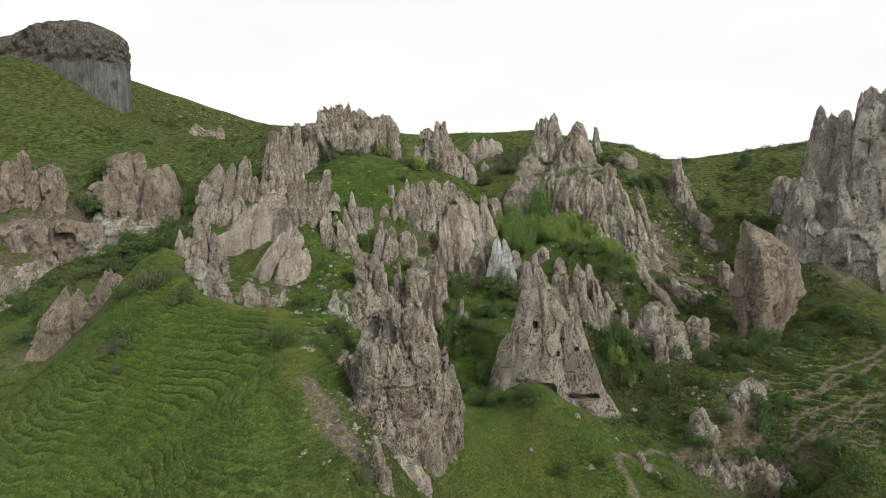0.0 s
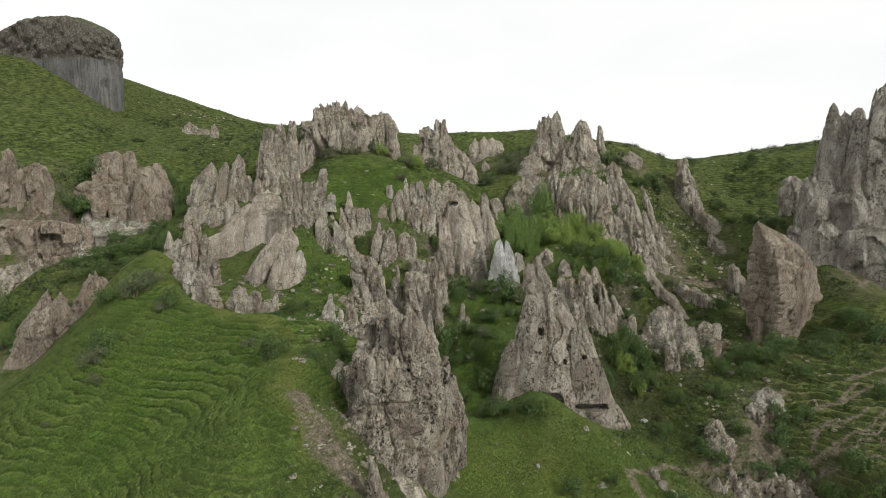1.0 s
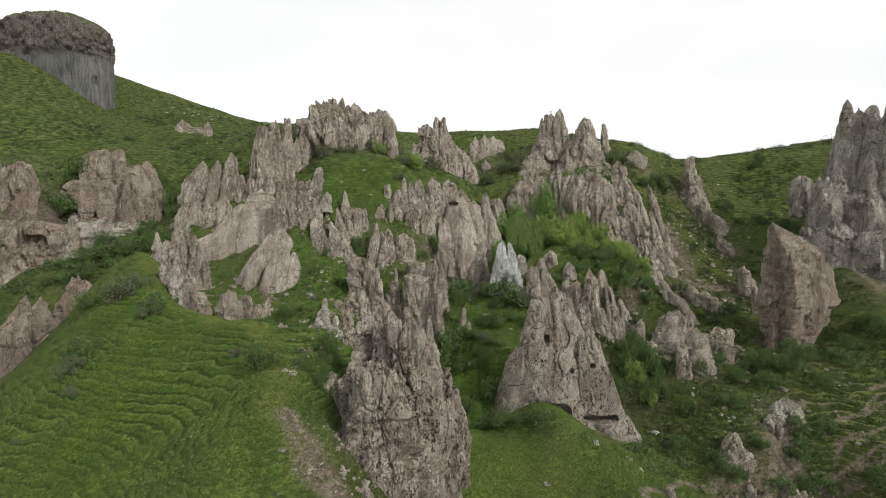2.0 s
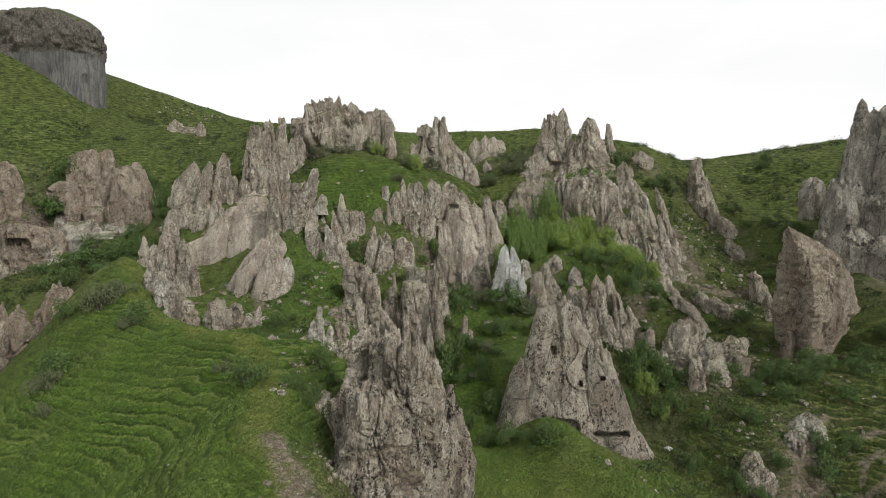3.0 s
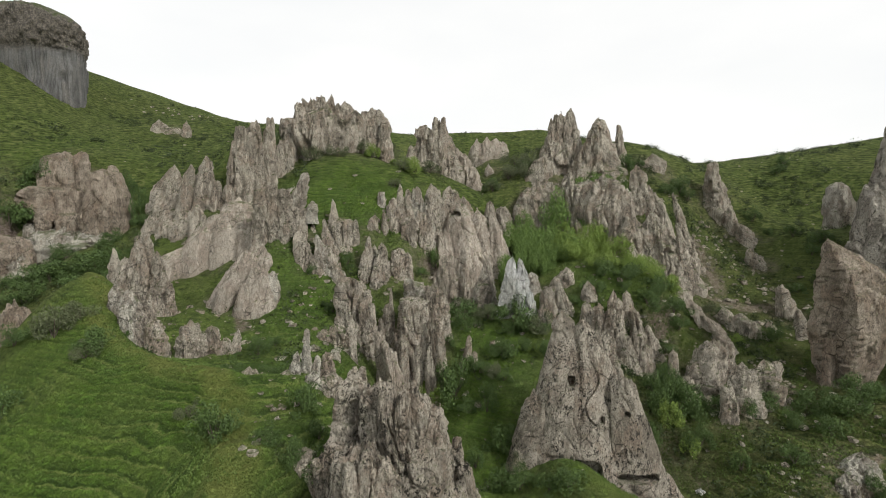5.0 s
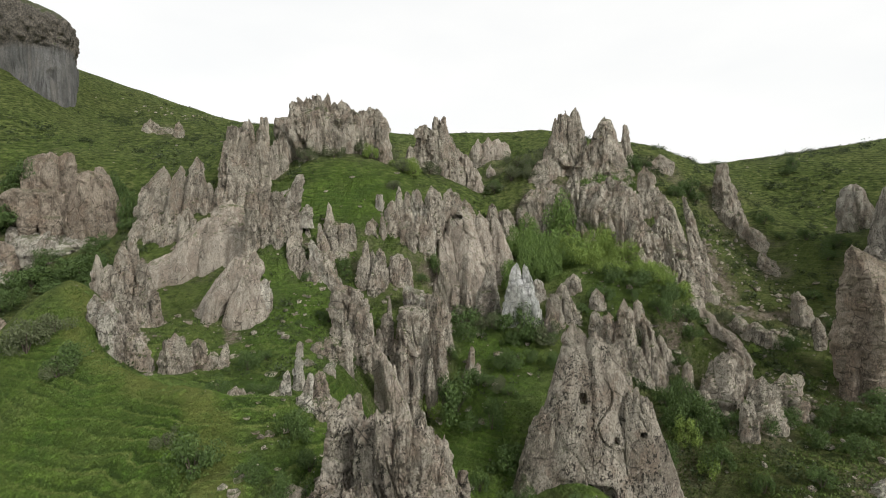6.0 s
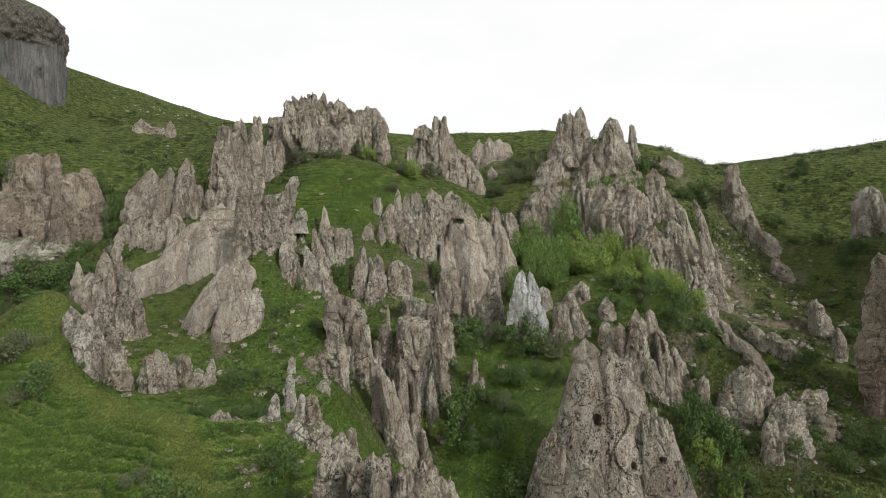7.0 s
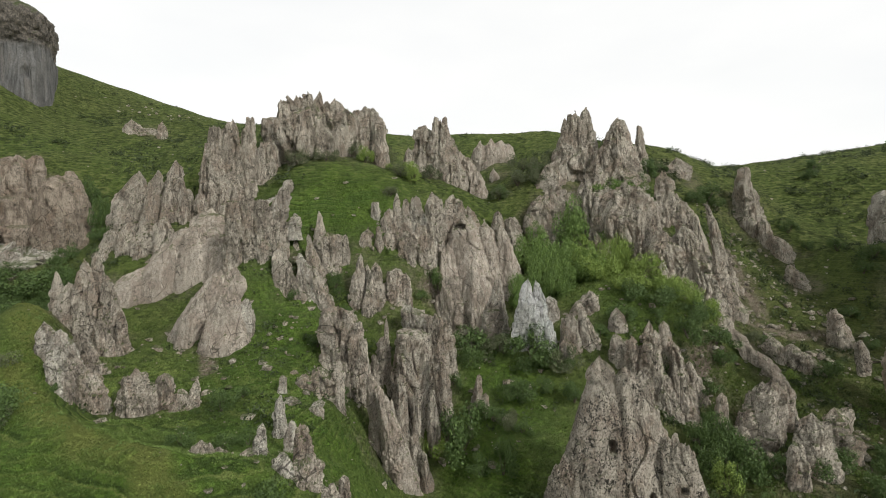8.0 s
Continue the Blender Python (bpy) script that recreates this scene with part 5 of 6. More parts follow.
def trodden(x, y):
    """1 on the dirt trails and bare patches."""
    x, y = wobble(x, y)
    bare = np.zeros(len(x))
    bare = np.maximum(bare, near_line(x, y, 0.2, (77.4, 86.4), (68.6, 83.7), (62.8, 83.6), (58.0, 84.2)))
    bare = np.maximum(bare, near_line(x, y, 0.2, (71.1, 79.0), (66.0, 80.3), (61.1, 82.3), (56.4, 83.7)))
    bare = np.maximum(bare, near_line(x, y, 0.2, (72.1, 88.2), (65.4, 86.0), (60.1, 85.1)))
    bare = np.maximum(bare, near_line(x, y, 0.2, (73.4, 92.8), (65.1, 88.4), (61.3, 87.9)))
    bare = np.maximum(bare, near_line(x, y, 0.25, (87.9, 99.1), (79.7, 95.4), (71.8, 93.4)))
    bare = np.maximum(bare, near_line(x, y, 0.9, (59.1, 92.1), (54.9, 88.9), (50.9, 86.3)))
    bare = np.maximum(bare, near_line(x, y, 0.6, (26.6, 75.0), (26.9, 72.2), (27.1, 69.8), (26.9, 66.5)))
    bare = np.maximum(bare, near_line(x, y, 0.35, (26.9, 75.3), (33.9, 80.6), (41.1, 82.1), (47.7, 82.0), (51.5, 84.1), (54.1, 87.0), (56.3, 90.0), (58.3, 92.1)))
    bare = np.maximum(bare, near_line(x, y, 0.9, (46.5, 81.5), (49.6, 83.0), (52.6, 84.8), (57.5, 89.9)))
    bare = np.maximum(bare, near_line(x, y, 0.5, (93.7, 135.0), (96.7, 131.7), (91.5, 115.6), (109.4, 124.0)))
    bare = np.maximum(bare, near_line(x, y, 0.25, (84.3, 95.7), (74.5, 91.4), (66.7, 89.3), (60.6, 87.5)))
    bare = np.maximum(bare, near_line(x, y, 0.22, (79.2, 88.6), (67.1, 84.3), (60.6, 86.0)))
    bare = np.maximum(bare, near_line(x, y, 0.2, (75.1, 83.7), (64.6, 82.2), (58.7, 84.4)))
    bare = np.maximum(bare, near_line(x, y, 1.1, (-16.3, 59.7), (-13.5, 56.3), (-11.0, 54.9), (-8.6, 53.5)))
    bare = np.maximum(bare, near_line(x, y, 0.8, (58.2, 92.8), (55.5, 90.0), (53.5, 87.7)))
    bare = np.maximum(bare, near_line(x, y, 1.2, (62.0, 147.4), (63.5, 144.4), (63.9, 140.9)))
    bare = np.maximum(bare, near_line(x, y, 0.8, (59.1, 138.0), (68.7, 137.0), (73.9, 136.6)))
    bare = np.maximum(bare, near_line(x, y, 0.6, (11.1, 149.4), (13.9, 148.0)))
    bare = np.maximum(bare, near_line(x, y, 0.9, (-38.8, 124.2), (-38.3, 117.8), (-35.3, 112.5)))
    return bare


crest = 0.7 * blob(XX, YY, 13, 75, 13, 12) + 0.5 * blob(XX, YY, 27, 86, 7, 6)
WX, WY = wobble(XX, YY)
crest = np.maximum(crest, near_line(WX, WY, 1.6, (-73.0, 132.6), (-56.6, 107.3), (-50.9, 98.4), (-45.5, 92.8), (-34.9, 86.2), (-28.5, 83.3), (-24.2, 79.3), (-21.5, 73.6), (-18.7, 64.4), (-17.4, 59.4)))
crest = np.maximum(crest, near_line(WX, WY, 1.2, (-20.1, 67.0), (-17.3, 59.7), (-14.3, 55.8)))
mark(gm, "crest", crest)
bare = trodden(XX, YY)
for rock, material, x, y, z, h, r0, *rest in SPIRES:
    i0, i1 = np.searchsorted(gx, (x - 2.2 * r0 - 1, x + 2.2 * r0 + 1))
    j0, j1 = np.searchsorted(gy, (y - 2.2 * r0 - 1, y + 2.2 * r0 + 1))
    near = idx[j0:j1, i0:i1].ravel()
    gapped = np.hypot(XX[near] - x, (YY[near] - y) * 1.15) / (r0 + 0.5)
    bare[near] = np.maximum(bare[near], 0.55 * np.clip(1.9 - gapped, 0, 1) * np.clip(0.5 + 1.6 * soft[near], 0, 1) * (1 - 0.75 * lush[near]))
mark(gm, "bare", bare)

ground = new("ground", gm)
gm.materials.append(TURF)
tagged(ground, "steep green grassy hillside with sheep steps and dirt trails", "hillside", kind="structure")

# ---------------------------------------------------------------- rock bodies


def weather(p, r, width, seed, grain=1.0, fluted=1.0):
    """How far the rock's skin stands out (+) or is worn in (-) at the points p; fluted: 1 for upright pillars, 0 for bedded blocks."""
    rr = np.clip(0.45 * r + 0.55 * width, 0.25, 7.0)
    warp = p + 0.30 * r * np.stack([vnoise(p / r, seed + 41), vnoise(p / r, seed + 42), vnoise(p / r, seed + 43)], 1)
    big, seam = facets(warp * np.array([1, 1, 0.36]) / (1.05 * r), seed)
    small, seam2 = facets((p + 0.35 * fbm(p / 0.9, 2, seed + 3)[:, None]) * np.array([1, 1, 0.6]) / 1.3, seed + 31)
    # upright columns parted by narrow clefts
    up = warp * np.array([1, 1, 0.0])
    up[:, 0] += 0.10 * p[:, 2] * math.sin(seed)
    pillar, cleft = facets(up / (0.62 * r) + 0.5, seed + 57, (0,))
    broken = np.clip(0.6 + 1.4 * vnoise(p / (0.9 * r), seed + 71), 0, 1)
    flute = ridged(warp * np.array([1, 1, 0.14]) / (0.5 * r), 2, seed + 6)
    bed = np.abs(vnoise(p * np.array([0.10, 0.10, 1.0]) / 0.9, seed + 19)) - 0.3
    lumps = fbm(p / 0.7, 3, seed + 13)
    pits = np.clip(vnoise(p / 0.45, seed + 17) - 0.3, 0, 1)
    thin = np.minimum(rr, 1.8)
    return (grain * (0.30 * rr * big - 0.12 * rr * np.exp(-seam / 0.03) + fluted * (0.07 * rr * pillar - 0.32 * rr * broken * np.exp(-cleft / 0.055) - 0.17 * rr * (flute - 0.4)))
            + (0.15 + 0.85 * grain) * ((0.05 + 0.22 * (1 - fluted)) * thin * bed + 0.10 * thin * small - 0.16 * thin * np.exp(-seam2 / 0.035) + 0.03 * thin * lumps - 0.26 * np.minimum(rr, 1.0) * pits))


def rock_mesh(x, y, z, h, r0, r1, lean, q, deep, bulge, seed, grain=1.0, fine=1.0, holes=(), sink=None, fluted=1.0, steps=()):
    away = max(28.0, math.hypot(x, y - 36))
    s = 0.0031 * away * fine
    sink = 2.0 + 0.30 * h if sink is None else sink
    nt = int(np.clip(4.4 * r0 * 0.9 / s, 20, 260))
    nz = int(np.clip(h / s, 12, 300)) + 5
    u = np.concatenate([np.linspace(-sink / h, 0, 6)[:-1], np.linspace(0, 1, nz - 5)])
    up = np.clip(u, 0, 1)
    w = r1 + (r0 - r1) * (1 - up ** q) * np.where(u < 0, 1 - u * 0.35, 1)
    w = w * (1 + bulge * np.sin(np.clip(u, 0, 1) * math.pi) ** 1.2)
    shift = np.zeros(len(u))
    if steps:
        su, sw, sx = np.array(steps).T
        w, shift = np.interp(u, su, sw), np.interp(u, su, sx)
    tip = min(0.2, 0.3 * r1 / h) if q > 3.9 else min(0.35, 0.7 * r1 / h) if q > 2.2 else min(0.6, 2.4 * r1 / h) if r1 < 0.25 * r0 else min(0.5, 1.2 * r1 / h)
    cap = np.clip((u - (1 - tip)) / tip, 0, 1)
    w = w * np.clip(1 - cap ** (2.0 if q > 2.2 else 1.25 if r1 < 0.25 * r0 else 1.6), 0.012, 1)
    th = np.linspace(0, 2 * math.pi, nt, endpoint=False)
    th = th - 0.62 * np.cos(th)
    U, T = np.meshgrid(u, th, indexing="ij")
    Wd = np.repeat(w[:, None], nt, 1).ravel()
    U, T = U.ravel(), T.ravel()
    # angular plan: a few broken faces whose distance from the axis drifts with height
    die = random.Random(seed)
    sides = die.randint(5, 8)
    inv = 0.0
    for k in range(sides):
        phi = 2 * math.pi * (k + die.uniform(-0.3, 0.3)) / sides
        drift = 1 + 0.13 * grain * np.sin(die.uniform(2, 5) * U + die.uniform(0, 6)) + 0.05 * grain * np.sin(die.uniform(7, 13) * U + die.uniform(0, 6))
        dist = die.uniform(1.0 - 0.26 * grain, 1.0) * drift
        inv = inv + np.clip(np.cos(T - phi) / dist, 0.02, None) ** 14
    wob = 1.08 * np.clip(inv ** (-1 / 14), 0.5, 1.3)
    c, sn = np.cos(T), np.sin(T)
    px = x + lean * np.clip(U, -0.2, 1) + np.repeat(shift[:, None], nt, 1).ravel() + Wd * wob * c
    py = y + 0.25 * abs(lean) * np.clip(U, 0, 1) + Wd * wob * sn * deep
    pz = z + h * U
    p = np.stack([px, py, pz], 1)
    d = weather(p, float(np.clip(0.5 * (r0 + r1), 0.5, 6.0)), np.maximum(Wd, 0.2 * r0), seed * 7 % 9973, grain, fluted)
    lim = 0.6 * np.maximum(Wd, 0.08 * r0)
    d = np.clip(d, -lim, lim)
    slant = 0.35 + 0.65 * np.repeat(cap[:, None], nt, 1).ravel()
    p[:, 0] += d * c
    p[:, 1] += d * sn * deep
    # a broken crown: every pillar ends at a height of its own
    teeth, gaps = facets(p * np.array([1, 1, 0]) / max(0.5, 0.55 * r1) + 0.5, seed + 3, (0,))
    crown = np.minimum(0.5 * r1 + 0.09 * h, 1.3 * r1) * (0.3 if q > 4.9 else 0.25 if r1 < 0.25 * r0 else 1.0)
    p[:, 2] += d * slant * 0.3 + np.clip(U, 0, 1) ** 4 * crown * (0.8 * teeth - 0.5 * np.exp(-gaps / 0.12) + 0.4 * ridged(p * np.array([1, 1, 0]) / max(0.3, 0.3 * r1), 2, seed + 9) - 0.1)
    # carved openings and hollows in the front
    for hx, hz, hw, hh, deepness in holes:
        g = (np.abs((p[:, 0] - hx) / hw) ** 4 + np.abs((p[:, 2] - hz) / hh) ** 4) ** 0.25
        front = sn < 0.25
        rim = front & (g > 0.8) & (g < 1.25)
        pull = 1.0 / np.where(rim, g, 1.0)
        inner = np.where(g < 1, 0.97, 1.03)
        p[:, 0] = np.where(rim, hx + (p[:, 0] - hx) * pull * inner, p[:, 0])
        p[:, 2] = np.where(rim, hz + (p[:, 2] - hz) * pull * inner, p[:, 2])
        p[:, 1] = np.where(front & (g < 1), p[:, 1] + deepness, p[:, 1])
    k = np.arange(nz * nt).reshape(nz, nt)
    f = np.stack([k[:-1], np.roll(k[:-1], -1, 1), np.roll(k[1:], -1, 1), k[1:]], -1).reshape(-1, 4)
    return p, f


GRAIN = {"pyramid_rock": 0.28, "pale_rock_slab": 0.3, "pale_rock_rib": 0.4, "rock_dome": 0.5, "central_crag": 0.5, "tan_rock": 0.6, "cliff_massif": 0.5, "rock_buttress": 0.7, "white_rock": 0.8}
FLUTED = {"layered_rock": 0.1, "pale_ledge": 0.0, "cave_rock": 0.1, "white_rock_bank": 0.2, "boulder": 0.2, "pyramid_rock": 0.2, "tan_rock": 0.75, "pale_rock_slab": 0.15, "rock_dome": 0.2, "pale_rock_rib": 0.2, "cliff_massif": 0.3, "central_crag": 0.5, "rock_monolith": 0.2, "leaning_rock_fin": 0.5}
HOLES = [
    ("pyramid_rock", 17.65, 8.69, 0.51, 0.76, 1.6),
    ("pyramid_rock", 21.61, 3.68, 0.38, 0.50, 1.4),
    ("pyramid_rock", 24.93, 4.72, 0.46, 0.42, 1.4),
    ("pyramid_rock", 26.04, -3.82, 2.92, 0.65, 2.2),
    ("pyramid_rock", 17.70, -3.13, 3.29, 1.81, 1.5),
    ("central_crag", 3.06, 33.0, 1.15, 0.5, 2.0),
    ("cave_rock", -103.85, 22.82, 2.67, 2.04, 2.6),
    ("pale_ledge", -96.46, 29.46, 3.55, 1.18, 2.5),
    ("cliff_massif", 92.93, 42.78, 0.60, 0.52, 1.2),
    ("cliff_massif", 92.88, 24.18, 0.55, 0.50, 1.2),
]


def local(ob, p):
    return p - np.array(ob.location)


for n, (rock, material, x, y, z, h, r0, r1, lean, q, deep, bulge, fine, sink, steps) in enumerate(SPIRES):
    p, f = rock_mesh(x, y, z, h, r0, r1, lean, q, deep, bulge, 31 + 13 * n, GRAIN.get(rock.name.split(".")[0], 1.0), fine, [c[1:] for c in HOLES if c[0] == rock.name], sink, FLUTED.get(rock.name.split(".")[0], 1.0), steps)
    kind = "pinnacle" if r1 < 0.3 * r0 else "block" if q > 2.2 else "buttress"
    me = mesh_from(kind, local(rock, p), f, False)
    me.materials.append(material)
    body = new(kind, me)
    body.parent = rock


# ---------------------------------------------------------------- basalt cliff
def basalt_cliff():
    cx, cy, ax, ay, z0, z1, shear = -180.0, 223.5, 44.0, 24.0, 50.0, 108.5, 0.66
    nt, nz = 420, 80
    u = np.linspace(0, 1, nz)
    th = np.linspace(0, 2 * math.pi, nt, endpoint=False)
    U, T = np.meshgrid(u, th, indexing="ij")
    U, T = U.ravel(), T.ravel()
    c, s = np.cos(T), np.sin(T)
    k = (np.abs(c) ** 4.0 + np.abs(s) ** 4.0) ** (-1 / 4.0)
    body = np.clip(U / 0.86, 0, 1)
    dome = np.clip((U - 0.86) / 0.14, 0, 1)
    w = (1.015 - 0.035 * body) * np.sqrt(np.clip(1 - dome ** 3.0, 0.0, 1))
    z = z0 + (z1 - 6 - z0) * body + 6 * np.sin(dome * math.pi / 2) ** 1.1
    lx, ly = ax * k * c * w, ay * k * s * w
    p = np.stack([cx + lx - shear * ly, cy + ly, z], 1)
    p[:, 1] += 0.17 * np.clip(-119 - p[:, 0], 0, 80)
    low = np.clip((91 - z) / 3, 0, 1)
    joints = ridged(p * np.array([1, 1, 0.012]) / 3.0, 2, 301)
    d = low * (-2.0 * np.clip(joints - 0.45, 0, 1) + 0.5 * vnoise(p * np.array([1, 1, 0.02]) / 4.0, 302))
    d = d + (1 - low) * (1.7 * fbm(p / 2.4, 3, 303) - 1.2 * np.clip(vnoise(p / 1.4, 304) - 0.3, 0, 1)) + 2.2 * fbm(p / 14, 2, 305)
    d = d - 0.4 * np.exp(-((z - 91) / 1.4) ** 2) - 2.0 * np.clip(vnoise(p / 5, 306) - 0.45, 0, 1)
    p[:, 0] += d * c
    p[:, 1] += d * s
    p[:, 2] += dome * 1.4 * fbm(p / 4, 3, 307) - 5.0 * np.clip((z - 88) / 12, 0, 1) * np.clip((p[:, 0] + 152) / 22, 0, 1) ** 2.0 - 9.0 * np.clip((z - 88) / 12, 0, 1) * np.clip((-160 - p[:, 0]) / 32, 0, 1.3)
    i = np.arange(nz * nt).reshape(nz, nt)
    f = np.stack([i[:-1], np.roll(i[:-1], -1, 1), np.roll(i[1:], -1, 1), i[1:]], -1).reshape(-1, 4)
    me = mesh_from("basalt_cliff", p, f)
    me.materials.append(BASALT)
    return tagged(new("basalt_cliff", me), "dark grey columnar basalt cliff with rounded pebbly top", "cliff")


basalt_cliff()

# ---------------------------------------------------------------- bushes and small trees


def leaves(rng, count, size, clumps, flat=1.0):
    """Leaves in loose clumps that fill a crown about 2 wide and 1 to 2 high."""
    cen = []
    for _ in range(clumps):
        a, r = rng.uniform(0, 2 * math.pi), math.sqrt(rng.uniform(0, 1)) * 0.72
        cen.append((r * math.cos(a), r * math.sin(a), rng.uniform(0.18, 1.0) * (1 - 0.55 * r) * flat, rng.uniform(0.2, 0.42)))
    cen = np.array(cen)
    g = np.random.default_rng(rng.randrange(10 ** 6))
    pick = g.integers(0, clumps, count)
    v = g.normal(size=(count, 3))
    v /= np.linalg.norm(v, axis=1)[:, None]
    rad = cen[pick, 3] * g.uniform(0.45, 1.0, count) ** 0.6
    o = cen[pick, :3] + v * rad[:, None] * np.array([1, 1, 0.8])
    o[:, 2] = np.maximum(o[:, 2], 0.02)
    n = v * 0.6 + g.normal(size=(count, 3)) * 0.7 + np.array([0, 0, 0.5])
    n /= np.linalg.norm(n, axis=1)[:, None]
    t = np.cross(n, g.normal(size=(count, 3)))
    t /= np.linalg.norm(t, axis=1)[:, None]
    b = np.cross(n, t)
    sz = size * g.uniform(0.6, 1.3, count)[:, None]
    corners = np.stack([o - t * sz, o + b * sz * 0.9, o + t * sz], 1).reshape(-1, 3)
    return corners, np.arange(3 * count).reshape(-1, 3)


def stem_mesh(rng, count, height):
    """Tapered, slightly bent stems that fork out from the foot."""
    V, Fc = [], []
    for _ in range(count):
        a, lean = rng.uniform(0, 2 * math.pi), rng.uniform(0.1, 0.55)
        r = rng.uniform(0.025, 0.045)
        rings = 4
        for k in range(rings):
            s = k / (rings - 1)
            bx, by, bz = lean * s ** 1.3 * math.cos(a), lean * s ** 1.3 * math.sin(a), height * s - 0.12
            for j in range(5):
                q = 2 * math.pi * j / 5
                V.append((bx + r * (1 - 0.8 * s) * math.cos(q), by + r * (1 - 0.8 * s) * math.sin(q), bz))
        base = len(V) - rings * 5
        for k in range(rings - 1):
            for j in range(5):
                Fc.append((base + k * 5 + j, base + k * 5 + (j + 1) % 5, base + (k + 1) * 5 + (j + 1) % 5, base + (k + 1) * 5 + j))
    return np.array(V), np.array(Fc)


KINDS = {
    "tree_dark": ("tree", "dense dark green small tree in a hillside thicket", "tree", LEAF_TREE, 8000, 0.036, 22, 1.0),
    "tree_bright": ("tree", "fresh light green small tree in a hillside thicket", "tree", LEAF_BRIGHT, 7500, 0.032, 20, 1.0),
    "bush_bright": ("bush", "fresh yellow-green bush on the scrub slope", "bush", LEAF_BRIGHT, 3200, 0.040, 12, 0.9),
    "bush_dark": ("bush", "dark green leafy bush on the grassy slope", "bush", LEAF, 2600, 0.042, 12, 0.9),
    "bush_grey": ("bush", "grey-green straggly bush on the grassy slope", "bush", LEAF_GREY, 2600, 0.036, 12, 0.9),
}
rng = random.Random(8)
FOLIAGE = {}
for key, (name, label, cat, mat, count, size, clumps, flat) in KINDS.items():
    for variant in range(4):
        cv, cf = leaves(rng, count, size, clumps, flat)
        cm = mesh_from("crown", cv, cf, False)
        cm.materials.append(mat)
        sv, sf = stem_mesh(rng, 5 if name == "bush" else 3, 0.6)
        sm = mesh_from("stem", sv, sf)
        sm.materials.append(BARK)
        FOLIAGE[key, variant] = cm, sm
PLANTED = []


def plant(key, x, y, r, h):
    """A bush or tree on the ground at x, y with half width r and height h."""
    name, label, cat = KINDS[key][:3]
    cm, sm = FOLIAGE[key, len(PLANTED) % 4]
    ob = new(name)
    ob.location = (x, y, ground_at(x, y) - 0.05 * h)
    ob.scale = (r, r, h)
    ob.rotation_euler = (0, 0, rng.uniform(0, 6.28))
    tagged(ob, label, cat, "hillside thicket" if name == "tree" else "slope bushes")
    for pn, me in (("crown" if name == "tree" else "foliage", cm), ("trunk" if name == "tree" else "stem", sm)):
        part = new(pn, me)
        part.parent = ob
    PLANTED.append((x, y, r))


plant("tree_dark", 17.8, 153.0, 4.60, 8.74)
plant("tree_dark", 22.3, 153.2, 4.61, 10.11)
plant("tree_dark", 25.4, 150.3, 4.51, 10.21)
plant("tree_dark", 30.7, 158.6, 5.58, 10.82)
plant("tree_dark", 35.2, 161.3, 5.69, 10.32)
plant("tree_dark", 39.8, 161.2, 5.68, 10.67)
plant("tree_dark", 43.6, 160.6, 4.87, 8.88)
plant("tree_dark", 29.4, 143.1, 4.27, 6.85)
plant("tree_dark", 22.6, 159.2, 4.03, 7.94)
plant("tree_dark", 37.0, 155.7, 4.24, 7.56)
plant("tree_dark", 15.9, 142.5, 3.60, 7.20)
plant("tree_dark", 19.5, 143.5, 4.20, 8.60)
plant("tree_dark", 22.8, 141.0, 3.90, 7.80)
plant("tree_dark", 25.2, 146.0, 4.60, 9.20)
plant("tree_dark", 21.0, 147.5, 4.40, 9.60)
plant("tree_dark", 47.5, 158.5, 4.20, 7.40)
plant("tree_bright", 28.6, 144.5, 3.80, 8.20)
plant("tree_bright", 36.2, 147.0, 4.30, 8.80)
plant("tree_bright", 32.2, 154.8, 4.67, 7.84)
plant("tree_bright", 38.1, 153.3, 4.62, 6.74)
plant("tree_bright", 31.4, 140.9, 4.87, 6.71)
plant("tree_bright", 38.8, 138.8, 4.12, 5.11)
plant("bush_bright", 41.7, 131.7, 3.24, 4.26)
plant("bush_bright", 43.6, 129.6, 3.18, 4.18)
plant("bush_bright", 46.7, 130.0, 3.19, 4.19)
plant("bush_bright", 49.5, 131.1, 2.59, 3.68)
plant("bush_bright", 40.1, 132.3, 2.61, 3.72)
plant("bush_bright", 34.5, 133.2, 3.93, 4.01)
plant("bush_bright", -2.9, 113.5, 2.71, 4.75)
plant("bush_bright", -7.5, 161.5, 4.10, 6.10)
plant("bush_bright", 36.6, 104.1, 2.92, 5.33)
plant("bush_bright", -18.8, 161.2, 2.47, 4.32)
plant("bush_bright", 37.6, 99.9, 1.86, 4.08)
plant("bush_bright", -44.8, 102.9, 1.93, 2.54)
plant("bush_bright", 57.6, 122.8, 1.80, 2.10)
plant("bush_bright", 43.8, 133.5, 2.64, 3.76)
plant("bush_dark", 33.7, 130.5, 3.83, 4.20)
plant("bush_dark", 38.0, 129.0, 4.39, 3.58)
plant("bush_dark", 43.2, 126.4, 3.69, 4.04)
plant("bush_dark", 45.9, 124.6, 4.22, 3.96)
plant("bush_dark", 41.0, 123.8, 3.60, 5.25)
plant("bush_dark", -47.1, 90.4, 3.09, 3.74)
plant("bush_dark", -62.6, 97.4, 3.13, 3.53)
plant("bush_dark", -53.8, 83.4, 3.28, 4.79)
plant("bush_dark", 1.2, 112.4, 4.76, 8.12)
plant("bush_dark", 5.2, 116.2, 2.79, 3.67)
plant("bush_dark", 14.2, 124.0, 5.36, 6.52)
plant("bush_dark", 4.2, 130.7, 5.70, 5.55)
plant("bush_dark", 13.9, 129.1, 3.78, 4.14)
